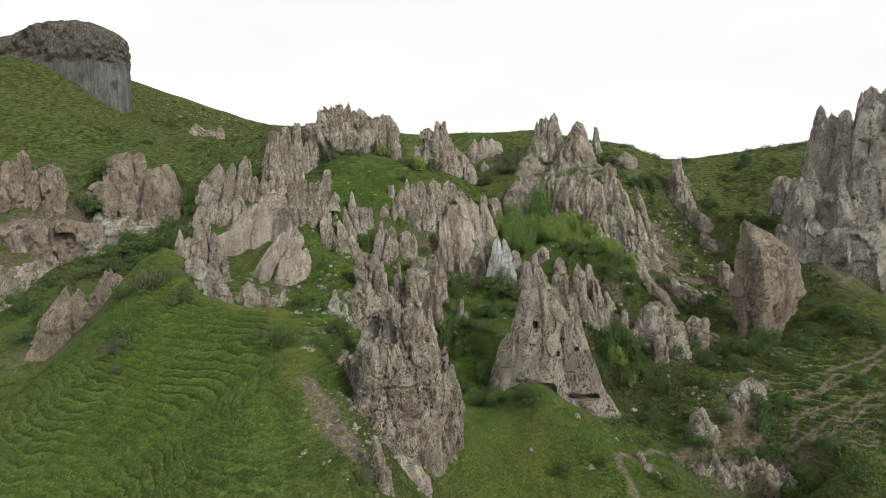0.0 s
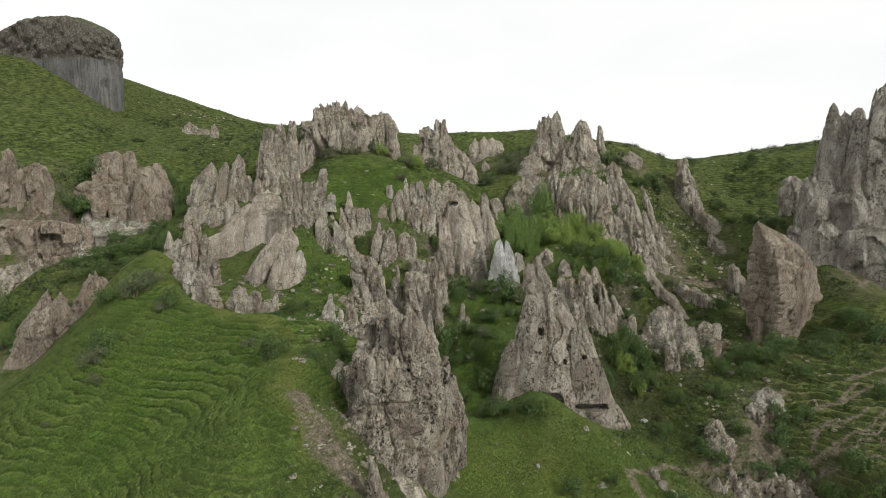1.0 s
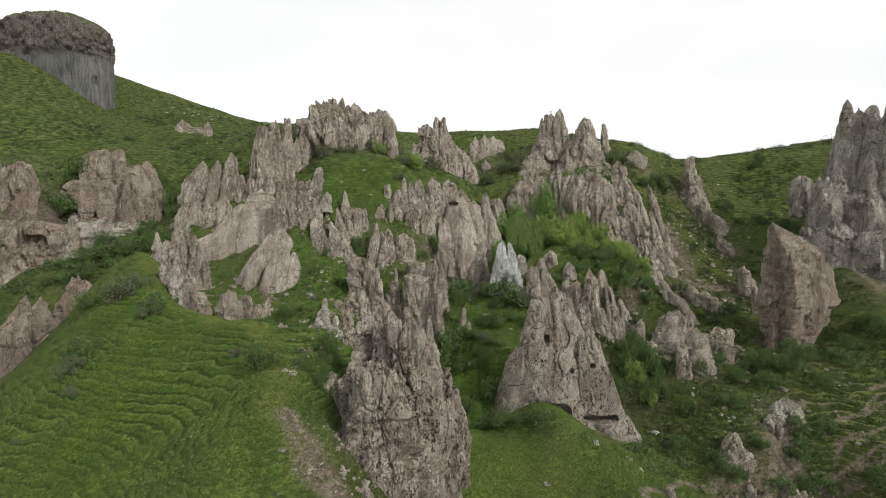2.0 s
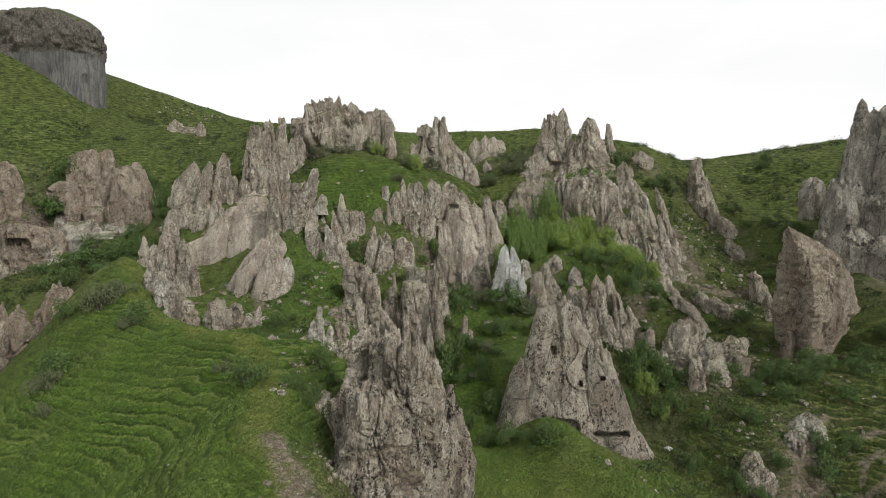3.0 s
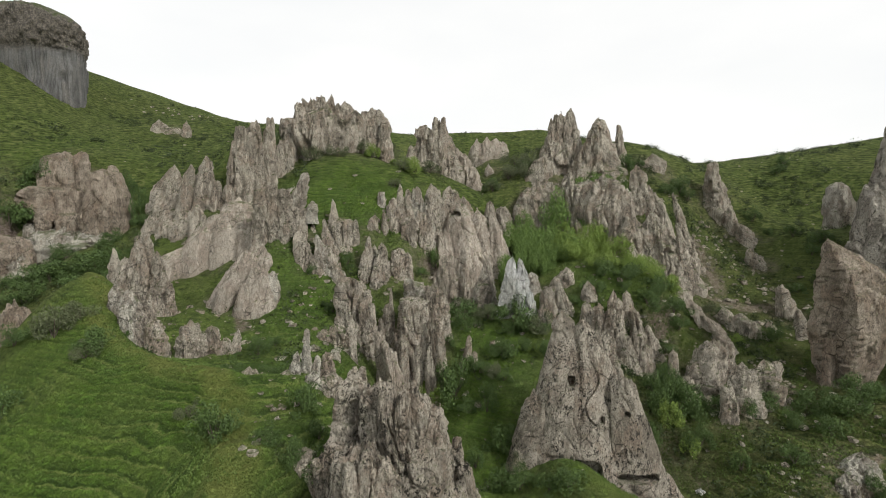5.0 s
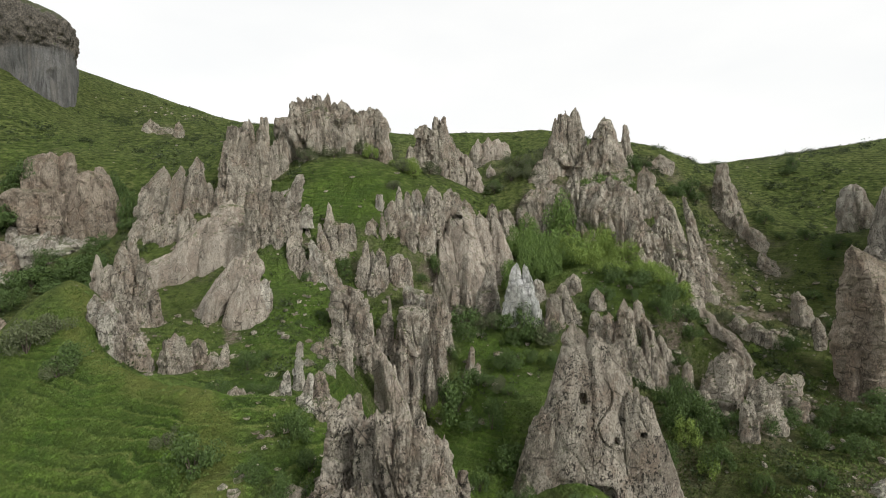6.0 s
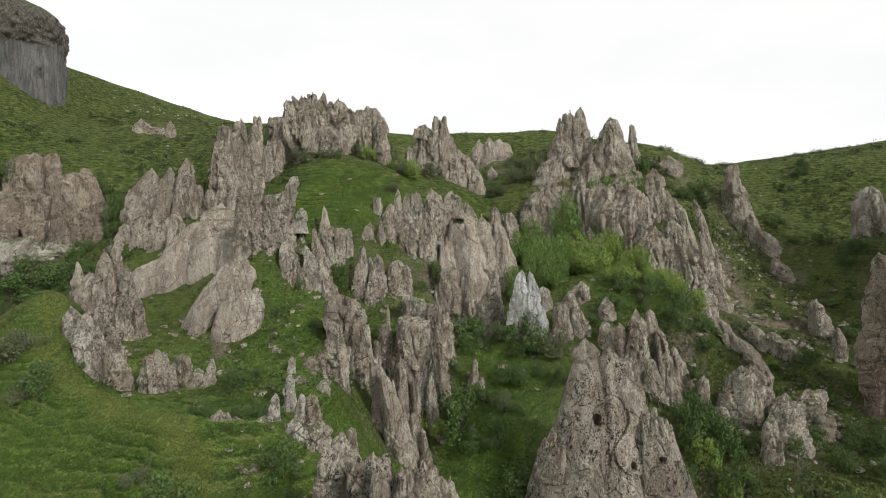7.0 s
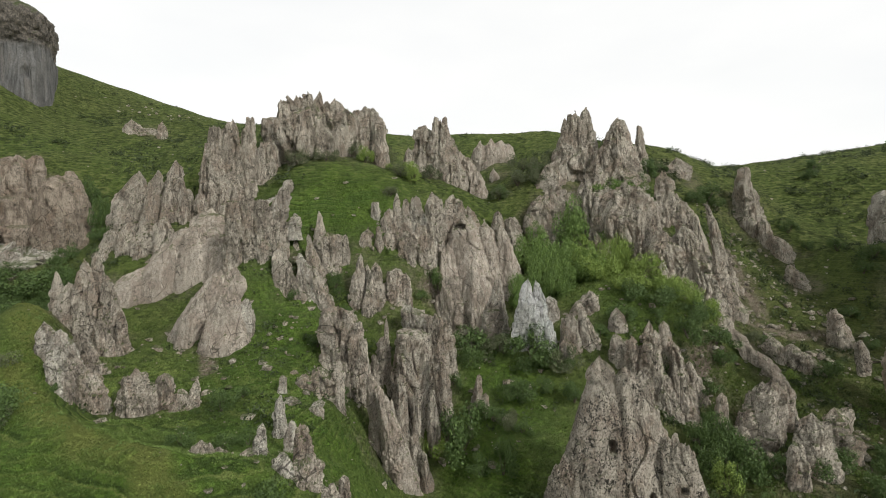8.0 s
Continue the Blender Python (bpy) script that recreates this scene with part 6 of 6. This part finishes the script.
plant("bush_dark", -13.8, 74.6, 1.60, 2.38)
plant("bush_dark", -17.0, 116.2, 2.02, 3.68)
plant("bush_dark", -29.0, 101.0, 2.35, 3.71)
plant("bush_dark", -42.9, 167.0, 4.25, 6.34)
plant("bush_dark", -43.5, 160.7, 4.07, 3.92)
plant("bush_grey", 19.4, 171.2, 5.23, 5.73)
plant("bush_grey", 24.9, 173.9, 4.45, 5.85)
plant("bush_grey", 14.4, 169.4, 3.47, 4.18)
plant("bush_grey", 22.9, 183.6, 4.73, 6.22)
plant("bush_dark", 41.8, 173.2, 3.56, 5.07)
plant("bush_dark", 52.0, 168.5, 3.45, 6.04)
plant("bush_dark", 66.1, 165.8, 5.05, 5.53)
plant("bush_dark", 111.6, 192.1, 2.81, 3.95)
plant("bush_dark", 87.0, 165.4, 3.04, 4.81)
plant("bush_dark", 35.5, 106.7, 3.01, 4.40)
plant("bush_dark", 40.1, 106.3, 3.49, 5.46)
plant("bush_dark", 32.0, 102.3, 2.39, 4.19)
plant("bush_dark", 44.2, 106.1, 2.50, 2.85)
plant("bush_dark", 39.7, 109.7, 3.11, 4.09)
plant("bush_dark", 61.6, 103.3, 2.89, 3.17)
plant("bush_dark", 65.6, 101.4, 3.29, 3.71)
plant("bush_dark", 60.7, 107.2, 2.53, 2.66)
plant("bush_dark", 52.4, 105.3, 2.96, 3.24)
plant("bush_dark", 56.5, 88.3, 2.38, 3.47)
plant("bush_dark", 12.3, 97.9, 3.15, 3.55)
plant("bush_dark", 7.4, 93.4, 2.55, 3.36)
plant("bush_dark", 13.2, 89.0, 2.40, 2.45)
plant("bush_dark", -105.0, 160.9, 6.46, 8.85)
plant("bush_dark", -105.2, 154.9, 6.18, 8.47)
plant("bush_dark", -107.0, 151.2, 5.28, 6.61)
plant("bush_dark", -107.7, 161.9, 4.91, 6.45)
plant("bush_dark", -85.3, 163.8, 3.34, 8.05)
plant("bush_dark", -78.0, 156.2, 2.85, 9.37)
plant("bush_dark", -78.3, 139.4, 6.15, 5.98)
plant("bush_dark", -69.9, 134.6, 3.32, 3.49)
plant("bush_grey", 30.6, 176.5, 3.63, 4.78)
plant("bush_grey", 25.9, 169.9, 4.34, 4.94)
plant("bush_dark", 33.1, 119.9, 2.33, 5.09)
plant("bush_dark", 36.3, 111.0, 2.64, 4.63)
plant("bush_dark", 40.4, 115.5, 2.22, 3.65)
plant("bush_dark", -2.0, 139.2, 2.36, 5.17)
plant("bush_dark", -6.1, 125.3, 1.48, 2.70)
plant("bush_dark", -20.8, 133.1, 1.98, 3.76)
plant("bush_dark", -27.4, 128.9, 1.91, 2.23)
plant("bush_dark", 50.7, 114.1, 1.65, 1.93)
plant("bush_dark", 88.4, 144.0, 2.88, 3.79)
plant("bush_dark", 17.4, 71.1, 2.13, 2.33)
plant("bush_dark", 23.0, 71.3, 1.16, 1.81)
plant("bush_dark", 54.9, 85.9, 2.96, 4.32)
plant("bush_dark", 56.0, 83.1, 3.33, 4.16)
plant("bush_dark", 63.1, 80.1, 2.76, 4.03)
plant("bush_dark", 58.7, 78.9, 2.71, 4.56)
plant("bush_dark", 61.8, 99.9, 3.44, 3.76)
plant("bush_dark", 66.5, 104.0, 3.58, 3.92)
plant("bush_dark", 65.0, 94.4, 2.72, 2.86)
plant("bush_dark", 75.3, 89.7, 2.07, 3.40)
plant("bush_dark", 48.8, 93.1, 2.15, 2.83)
plant("bush_dark", 42.7, 95.5, 1.66, 3.64)
plant("bush_dark", 78.5, 106.2, 3.06, 4.02)
plant("bush_dark", 85.7, 102.2, 3.52, 5.14)
plant("bush_dark", 84.6, 109.4, 2.53, 3.32)
plant("bush_dark", -97.2, 115.1, 3.96, 6.36)
plant("bush_dark", -87.0, 103.9, 3.58, 4.44)
plant("bush_dark", -87.3, 110.1, 3.17, 5.55)
plant("bush_dark", -85.9, 139.0, 4.79, 3.49)
plant("bush_dark", -23.6, 73.0, 2.93, 4.41)
plant("bush_dark", -86.5, 136.5, 5.99, 5.84)
plant("bush_dark", -76.9, 131.1, 5.10, 5.59)
plant("bush_dark", -85.5, 127.7, 4.34, 5.44)
plant("bush_dark", -70.6, 131.4, 3.23, 4.24)
plant("bush_dark", -90.4, 146.6, 4.38, 4.80)
plant("bush_dark", -103.9, 144.5, 4.31, 4.72)
plant("bush_dark", -69.9, 121.4, 3.52, 3.08)
plant("bush_grey", -55.3, 95.2, 4.30, 6.22)
plant("bush_grey", -53.6, 98.0, 2.71, 3.57)
plant("bush_grey", -34.1, 160.2, 4.06, 5.33)
plant("bush_grey", -27.8, 160.2, 3.26, 4.28)
plant("bush_grey", -22.5, 164.0, 3.34, 4.76)
plant("bush_grey", -15.0, 171.3, 3.51, 5.39)
plant("bush_grey", -10.6, 161.3, 3.28, 4.67)
plant("bush_grey", 8.8, 112.8, 2.48, 3.31)
plant("bush_grey", -12.2, 152.2, 3.07, 3.03)
plant("bush_grey", 10.8, 96.5, 2.66, 2.91)
plant("bush_grey", -3.7, 166.8, 4.25, 4.47)
plant("bush_grey", -28.5, 78.0, 2.02, 2.21)
plant("bush_grey", -29.4, 210.7, 2.23, 3.41)
plant("bush_grey", 18.5, 121.8, 4.10, 5.14)
plant("bush_grey", 9.0, 128.5, 3.76, 4.12)
plant("bush_grey", 57.9, 133.2, 2.63, 2.88)
plant("bush_grey", -8.1, 49.3, 1.25, 2.74)
plant("bush_grey", -46.8, 89.1, 2.56, 3.15)
plant("bush_grey", -53.8, 81.4, 2.80, 3.48)
plant("bush_grey", -49.8, 76.0, 1.76, 1.92)
plant("bush_grey", -53.1, 70.5, 0.98, 1.25)
plant("bush_dark", 64.2, 183.3, 1.34, 1.88)
plant("bush_dark", 81.1, 216.6, 1.38, 3.53)
plant("bush_dark", 38.2, 105.2, 3.62, 6.61)
plant("bush_dark", 38.9, 100.2, 2.88, 5.05)
plant("bush_dark", 38.8, 111.5, 2.58, 5.64)
plant("bush_dark", 37.4, 88.0, 2.03, 3.34)
plant("bush_dark", 40.9, 84.0, 2.42, 3.18)
plant("bush_dark", 58.5, 103.6, 2.98, 4.44)
plant("bush_dark", 57.3, 97.5, 2.81, 3.69)
plant("bush_dark", 53.9, 101.0, 2.33, 3.32)
plant("bush_dark", 48.5, 104.5, 3.01, 3.42)
plant("bush_dark", 71.8, 100.1, 3.45, 4.53)
plant("bush_dark", 84.7, 107.0, 3.68, 4.84)
plant("bush_dark", 60.6, 87.4, 2.51, 3.30)
plant("bush_dark", 48.9, 85.5, 1.97, 2.81)
plant("bush_dark", 49.4, 81.7, 2.81, 2.67)
plant("bush_dark", 43.7, 83.0, 2.39, 2.72)
plant("bush_dark", 55.7, 77.6, 3.11, 3.89)
plant("bush_dark", 59.1, 70.1, 2.81, 4.39)
plant("bush_dark", 32.3, 71.7, 2.06, 2.71)
plant("bush_dark", 8.5, 100.1, 3.44, 5.03)
plant("bush_dark", 9.8, 91.5, 3.15, 3.45)
plant("bush_dark", 6.6, 105.5, 2.44, 5.34)
plant("bush_dark", 4.0, 97.7, 1.70, 3.72)
plant("bush_dark", 15.3, 87.8, 3.02, 3.31)
plant("bush_dark", 11.2, 117.4, 3.38, 3.85)
plant("bush_dark", 18.8, 115.3, 2.66, 3.79)
plant("bush_dark", -1.7, 63.3, 0.74, 0.97)
plant("bush_dark", -16.1, 78.5, 2.26, 3.96)
plant("bush_dark", -12.7, 69.6, 2.39, 3.85)
plant("bush_dark", -14.9, 68.6, 1.58, 2.95)
plant("bush_dark", -17.7, 70.7, 1.63, 2.15)

# bushes at the rocks' feet and in the gullies
plant("bush_dark", -20.1, 132.5, 1.58, 1.56)
plant("bush_dark", -18.4, 129.5, 2.18, 2.20)
plant("bush_dark", -13.9, 124.0, 1.22, 1.35)
plant("bush_dark", -21.6, 121.0, 1.99, 2.52)
plant("bush_dark", -16.7, 113.5, 1.94, 2.02)
plant("bush_dark", -27.2, 103.5, 1.60, 1.70)
plant("bush_dark", -29.5, 103.0, 1.34, 1.33)
plant("bush_dark", -23.2, 94.0, 1.98, 2.62)
plant("bush_dark", -24.9, 91.5, 1.63, 2.08)
plant("bush_dark", -48.1, 108.5, 0.82, 0.84)
plant("bush_dark", -47.6, 99.0, 0.89, 1.07)
plant("bush_dark", -28.7, 90.5, 1.81, 2.34)
plant("bush_dark", -5.1, 135.0, 2.08, 2.05)
plant("bush_dark", -6.0, 130.5, 1.47, 1.79)
plant("bush_dark", 8.1, 142.0, 2.09, 2.13)
plant("bush_dark", 10.0, 131.0, 2.68, 2.65)
plant("bush_dark", 3.3, 125.0, 3.17, 4.10)
plant("bush_dark", 0.7, 121.5, 2.07, 2.22)
plant("bush_dark", 2.1, 114.0, 2.40, 2.83)
plant("bush_dark", 3.6, 107.0, 2.51, 3.24)
plant("bush_dark", 12.6, 122.5, 2.84, 3.17)
plant("bush_dark", 14.9, 118.0, 2.38, 2.67)
plant("bush_dark", 18.9, 121.0, 2.08, 2.23)
plant("bush_dark", 9.6, 118.5, 2.68, 2.60)
plant("bush_dark", 7.4, 115.0, 1.73, 2.08)
plant("bush_dark", 10.1, 111.0, 1.88, 2.19)
plant("bush_dark", 46.1, 122.5, 2.85, 3.09)
plant("bush_dark", 42.2, 119.5, 2.64, 2.71)
plant("bush_dark", 38.9, 111.0, 2.45, 2.52)
plant("bush_dark", 37.3, 106.0, 2.71, 2.87)
plant("bush_dark", 40.3, 104.5, 2.21, 2.76)
plant("bush_dark", 30.2, 126.5, 3.24, 3.81)
plant("bush_dark", 25.9, 125.0, 2.52, 2.50)
plant("bush_dark", 36.7, 126.5, 2.35, 2.45)
plant("bush_dark", 49.0, 166.5, 2.70, 3.22)
plant("bush_dark", 55.5, 170.0, 3.04, 3.29)
plant("bush_dark", 43.7, 171.0, 2.75, 3.12)
plant("bush_dark", 88.6, 160.5, 2.00, 2.46)
plant("bush_dark", 115.8, 195.5, 3.04, 4.04)
plant("bush_dark", 79.6, 167.5, 2.12, 2.83)
plant("bush_dark", 24.9, 173.0, 3.22, 3.43)
plant("bush_dark", 14.4, 169.0, 3.47, 4.37)
plant("bush_dark", 90.6, 154.0, 2.56, 3.40)
plant("bush_dark", 91.6, 145.5, 3.23, 4.12)
plant("bush_dark", 80.9, 138.0, 2.61, 2.68)
plant("bush_dark", 79.4, 131.0, 2.30, 2.31)
plant("bush_dark", 65.8, 124.5, 2.69, 3.59)
plant("bush_dark", 79.3, 152.0, 1.99, 1.89)
plant("bush_dark", 60.7, 133.5, 1.77, 1.80)
plant("bush_dark", 60.5, 162.0, 2.91, 3.19)
plant("bush_dark", 68.1, 165.5, 3.54, 3.50)
plant("bush_dark", -31.9, 100.5, 0.75, 0.84)
plant("bush_dark", -25.9, 116.5, 0.81, 0.79)
plant("bush_dark", -23.2, 121.5, 1.34, 1.37)
plant("bush_bright", -13.1, 163.0, 1.98, 2.00)
plant("bush_bright", -7.7, 164.0, 2.25, 2.58)
plant("bush_bright", 0.2, 215.0, 2.58, 3.48)
plant("bush_dark", -19.8, 162.0, 1.75, 2.03)

# dark bushes filling the west gully
rng = random.Random(33)
for _ in range(40):
    r = rng.uniform(1.6, 3.2)
    plant("bush_dark", rng.uniform(-99, -70), rng.uniform(132, 150), r, r * rng.uniform(0.9, 1.3))

# ---------------------------------------------------------------- grass tufts and loose stones
g = np.random.default_rng(5)


def tufts(count, x0, x1, y0, y1, size):
    x, y = g.uniform(x0, x1, count), g.uniform(y0, y1, count)
    keep = (fbm(np.stack([x, y, 0 * x], 1) / 3.0, 3, 61) > -0.12) & (trodden(x, y) < 0.2)
    x, y = x[keep], y[keep]
    z = np.array([ground_at(a, b) for a, b in zip(x, y)])
    n = len(x)
    out = []
    for k in range(3):
        a = g.uniform(0, 2 * math.pi, n)
        hgt = size * g.uniform(0.6, 1.4, n)
        wd = size * 0.32
        dx, dy = np.cos(a), np.sin(a)
        root = np.stack([x + 0.1 * dx, y + 0.1 * dy, z - 0.04], 1)
        side = np.stack([-dy * wd, dx * wd, 0 * z], 1)
        tip = root + np.stack([dx * hgt * 0.55, dy * hgt * 0.55, hgt], 1)
        out.append(np.stack([root - side, root + side, tip], 1))
    return np.concatenate(out).reshape(-1, 3)


tv = np.concatenate([tufts(75000, -62, 30, 46, 104, 0.17), tufts(30000, 20, 82, 66, 125, 0.28), tufts(36000, -60, 60, 100, 155, 0.24)])
tm = mesh_from("grass_tufts", tv, np.arange(len(tv)).reshape(-1, 3), False)
tm.materials.append(BLADE)
tagged(new("grass_tufts", tm), "scattered tufts of longer green grass", "grass", kind="stuff")

ICO = bmesh.new()
bmesh.ops.create_icosphere(ICO, subdivisions=1, radius=1.0)
IV = np.array([v.co[:] for v in ICO.verts])
IF = np.array([[v.index for v in f.verts] for f in ICO.faces])
ICO.free()


def stones(name, label, material, patches):
    V, Fc, base = [], [], 0
    for cx, cy, rx, ry, count, lo, hi in patches:
        for _ in range(count):
            x, y = g.normal(cx, rx * 0.5), g.normal(cy, ry * 0.5)
            r = lo + (hi - lo) * g.uniform(0, 1) ** 3
            v = IV * (1 + 0.28 * g.normal(size=(len(IV), 1))) * r * np.array([1, 1, 0.7]) * g.uniform(0.7, 1.3, 3)
            V.append(v + np.array([x, y, ground_at(x, y) + 0.1 * r]))
            Fc.append(IF + base)
            base += len(IV)
    me = mesh_from(name, np.concatenate(V), np.concatenate(Fc), False)
    me.materials.append(material)
    return tagged(new(name, me), label, "stones", kind="stuff")


stones("loose_stones", "grey loose stones strewn over the slopes", TUFF, ((-10, 57, 5, 9, 160, 0.08, 0.5), (-14, 80, 10, 14, 120, 0.08, 0.5), (64, 146, 7, 12, 110, 0.12, 0.8), (70, 132, 14, 16, 130, 0.12, 1.0), (58, 108, 12, 10, 120, 0.12, 0.7), (56, 90, 14, 10, 120, 0.1, 0.5), (-105, 236, 30, 8, 40, 0.2, 0.8), (100, 190, 40, 20, 40, 0.15, 0.6), (-80, 185, 40, 20, 18, 0.15, 0.6), (12, 80, 12, 10, 20, 0.1, 0.3), (30, 84, 6, 6, 10, 0.15, 0.4), (-30, 118, 30, 24, 260, 0.15, 0.7), (0, 125, 24, 30, 260, 0.15, 0.8), (45, 118, 20, 26, 240, 0.15, 0.9), (70, 150, 16, 20, 160, 0.2, 0.9)))

# low dark scrub clumps on the slopes, too many to count
cx = np.concatenate([g.uniform(-135, -30, 1100), g.uniform(55, 150, 1300), g.uniform(-5, 60, 400), g.uniform(30, 90, 1700), g.uniform(-2, 12, 120), g.uniform(-45, -5, 500), g.uniform(15, 60, 400), g.uniform(-98, -66, 900), g.uniform(-150, 190, 800)])
cy = np.concatenate([g.uniform(150, 240, 1100), g.uniform(140, 225, 1300), g.uniform(160, 220, 400), g.uniform(80, 142, 1700), g.uniform(92, 128, 120), g.uniform(98, 140, 500), g.uniform(110, 150, 400), g.uniform(110, 150, 900), g.uniform(205, 262, 800)])
keep = (fbm(np.stack([cx, cy, 0 * cx], 1) / 12, 3, 77) > -0.08) & (trodden(cx, cy) < 0.1)
cx, cy = cx[keep], cy[keep]
sv = []
for x, y in zip(cx, cy):
    r = (0.35 + 0.8 * g.uniform(0, 1) ** 2) * (1.3 if 145 < y < 205 else 0.9)
    r = r * (2.0 if g.uniform() < 0.06 else 1.0)
    n = 30 if r < 1.2 else 150
    v = g.normal(size=(n, 3)) * np.array([0.5, 0.5, 0.3]) * r
    o = v + np.array([x, y, ground_at(x, y) + 0.25 * r])
    d = g.normal(size=(n, 3, 3)) * (0.19 if n == 30 else 0.09) * r
    sv.append((o[:, None, :] + d).reshape(-1, 3))
sv = np.concatenate(sv)
sm = mesh_from("low_scrub", sv, np.arange(len(sv)).reshape(-1, 3), False)
sm.materials.append(LEAF_SCRUB)
tagged(new("low_scrub", sm), "low dark scrub clumps dotting the slopes", "scrub", kind="stuff")


# ---------------------------------------------------------------- wire fence at the foot of the meadow
def wire_fence(*feet):
    fence = new("fence")
    fence.location = (feet[0][0], feet[0][1], ground_at(*feet[0]))
    tagged(fence, "thin wooden post and wire fence in the meadow", "fence")
    tops = []
    for k, (x, y) in enumerate(feet):
        z = ground_at(x, y)
        bm = bmesh.new()
        bmesh.ops.create_cone(bm, cap_ends=True, segments=8, radius1=0.06, radius2=0.05, depth=1.7, matrix=Matrix.Translation((x, y, z + 0.5)) @ Matrix.Rotation(0.08 * (k % 3 - 1), 4, "Y"))
        for v in bm.verts:
            v.co -= fence.location
        me = bpy.data.meshes.new("post")
        bm.to_mesh(me)
        bm.free()
        me.materials.append(BARK)
        new("post", me).parent = fence
        tops.append(Vector((x, y, z)) - fence.location)
    for up in (0.6, 1.15):
        cu = bpy.data.curves.new("wire", "CURVE")
        cu.dimensions, cu.bevel_depth = "3D", 0.008
        sp = cu.splines.new("POLY")
        sp.points.add(len(tops) - 1)
        for p, q in zip(sp.points, tops):
            p.co = (q.x, q.y, q.z + up, 1)
        cu.materials.append(BARK)
        new("wire", cu).parent = fence


wire_fence((-0.58, 63.04), (0.89, 63.91), (2.49, 65.11), (4.10, 65.63), (5.95, 65.89))
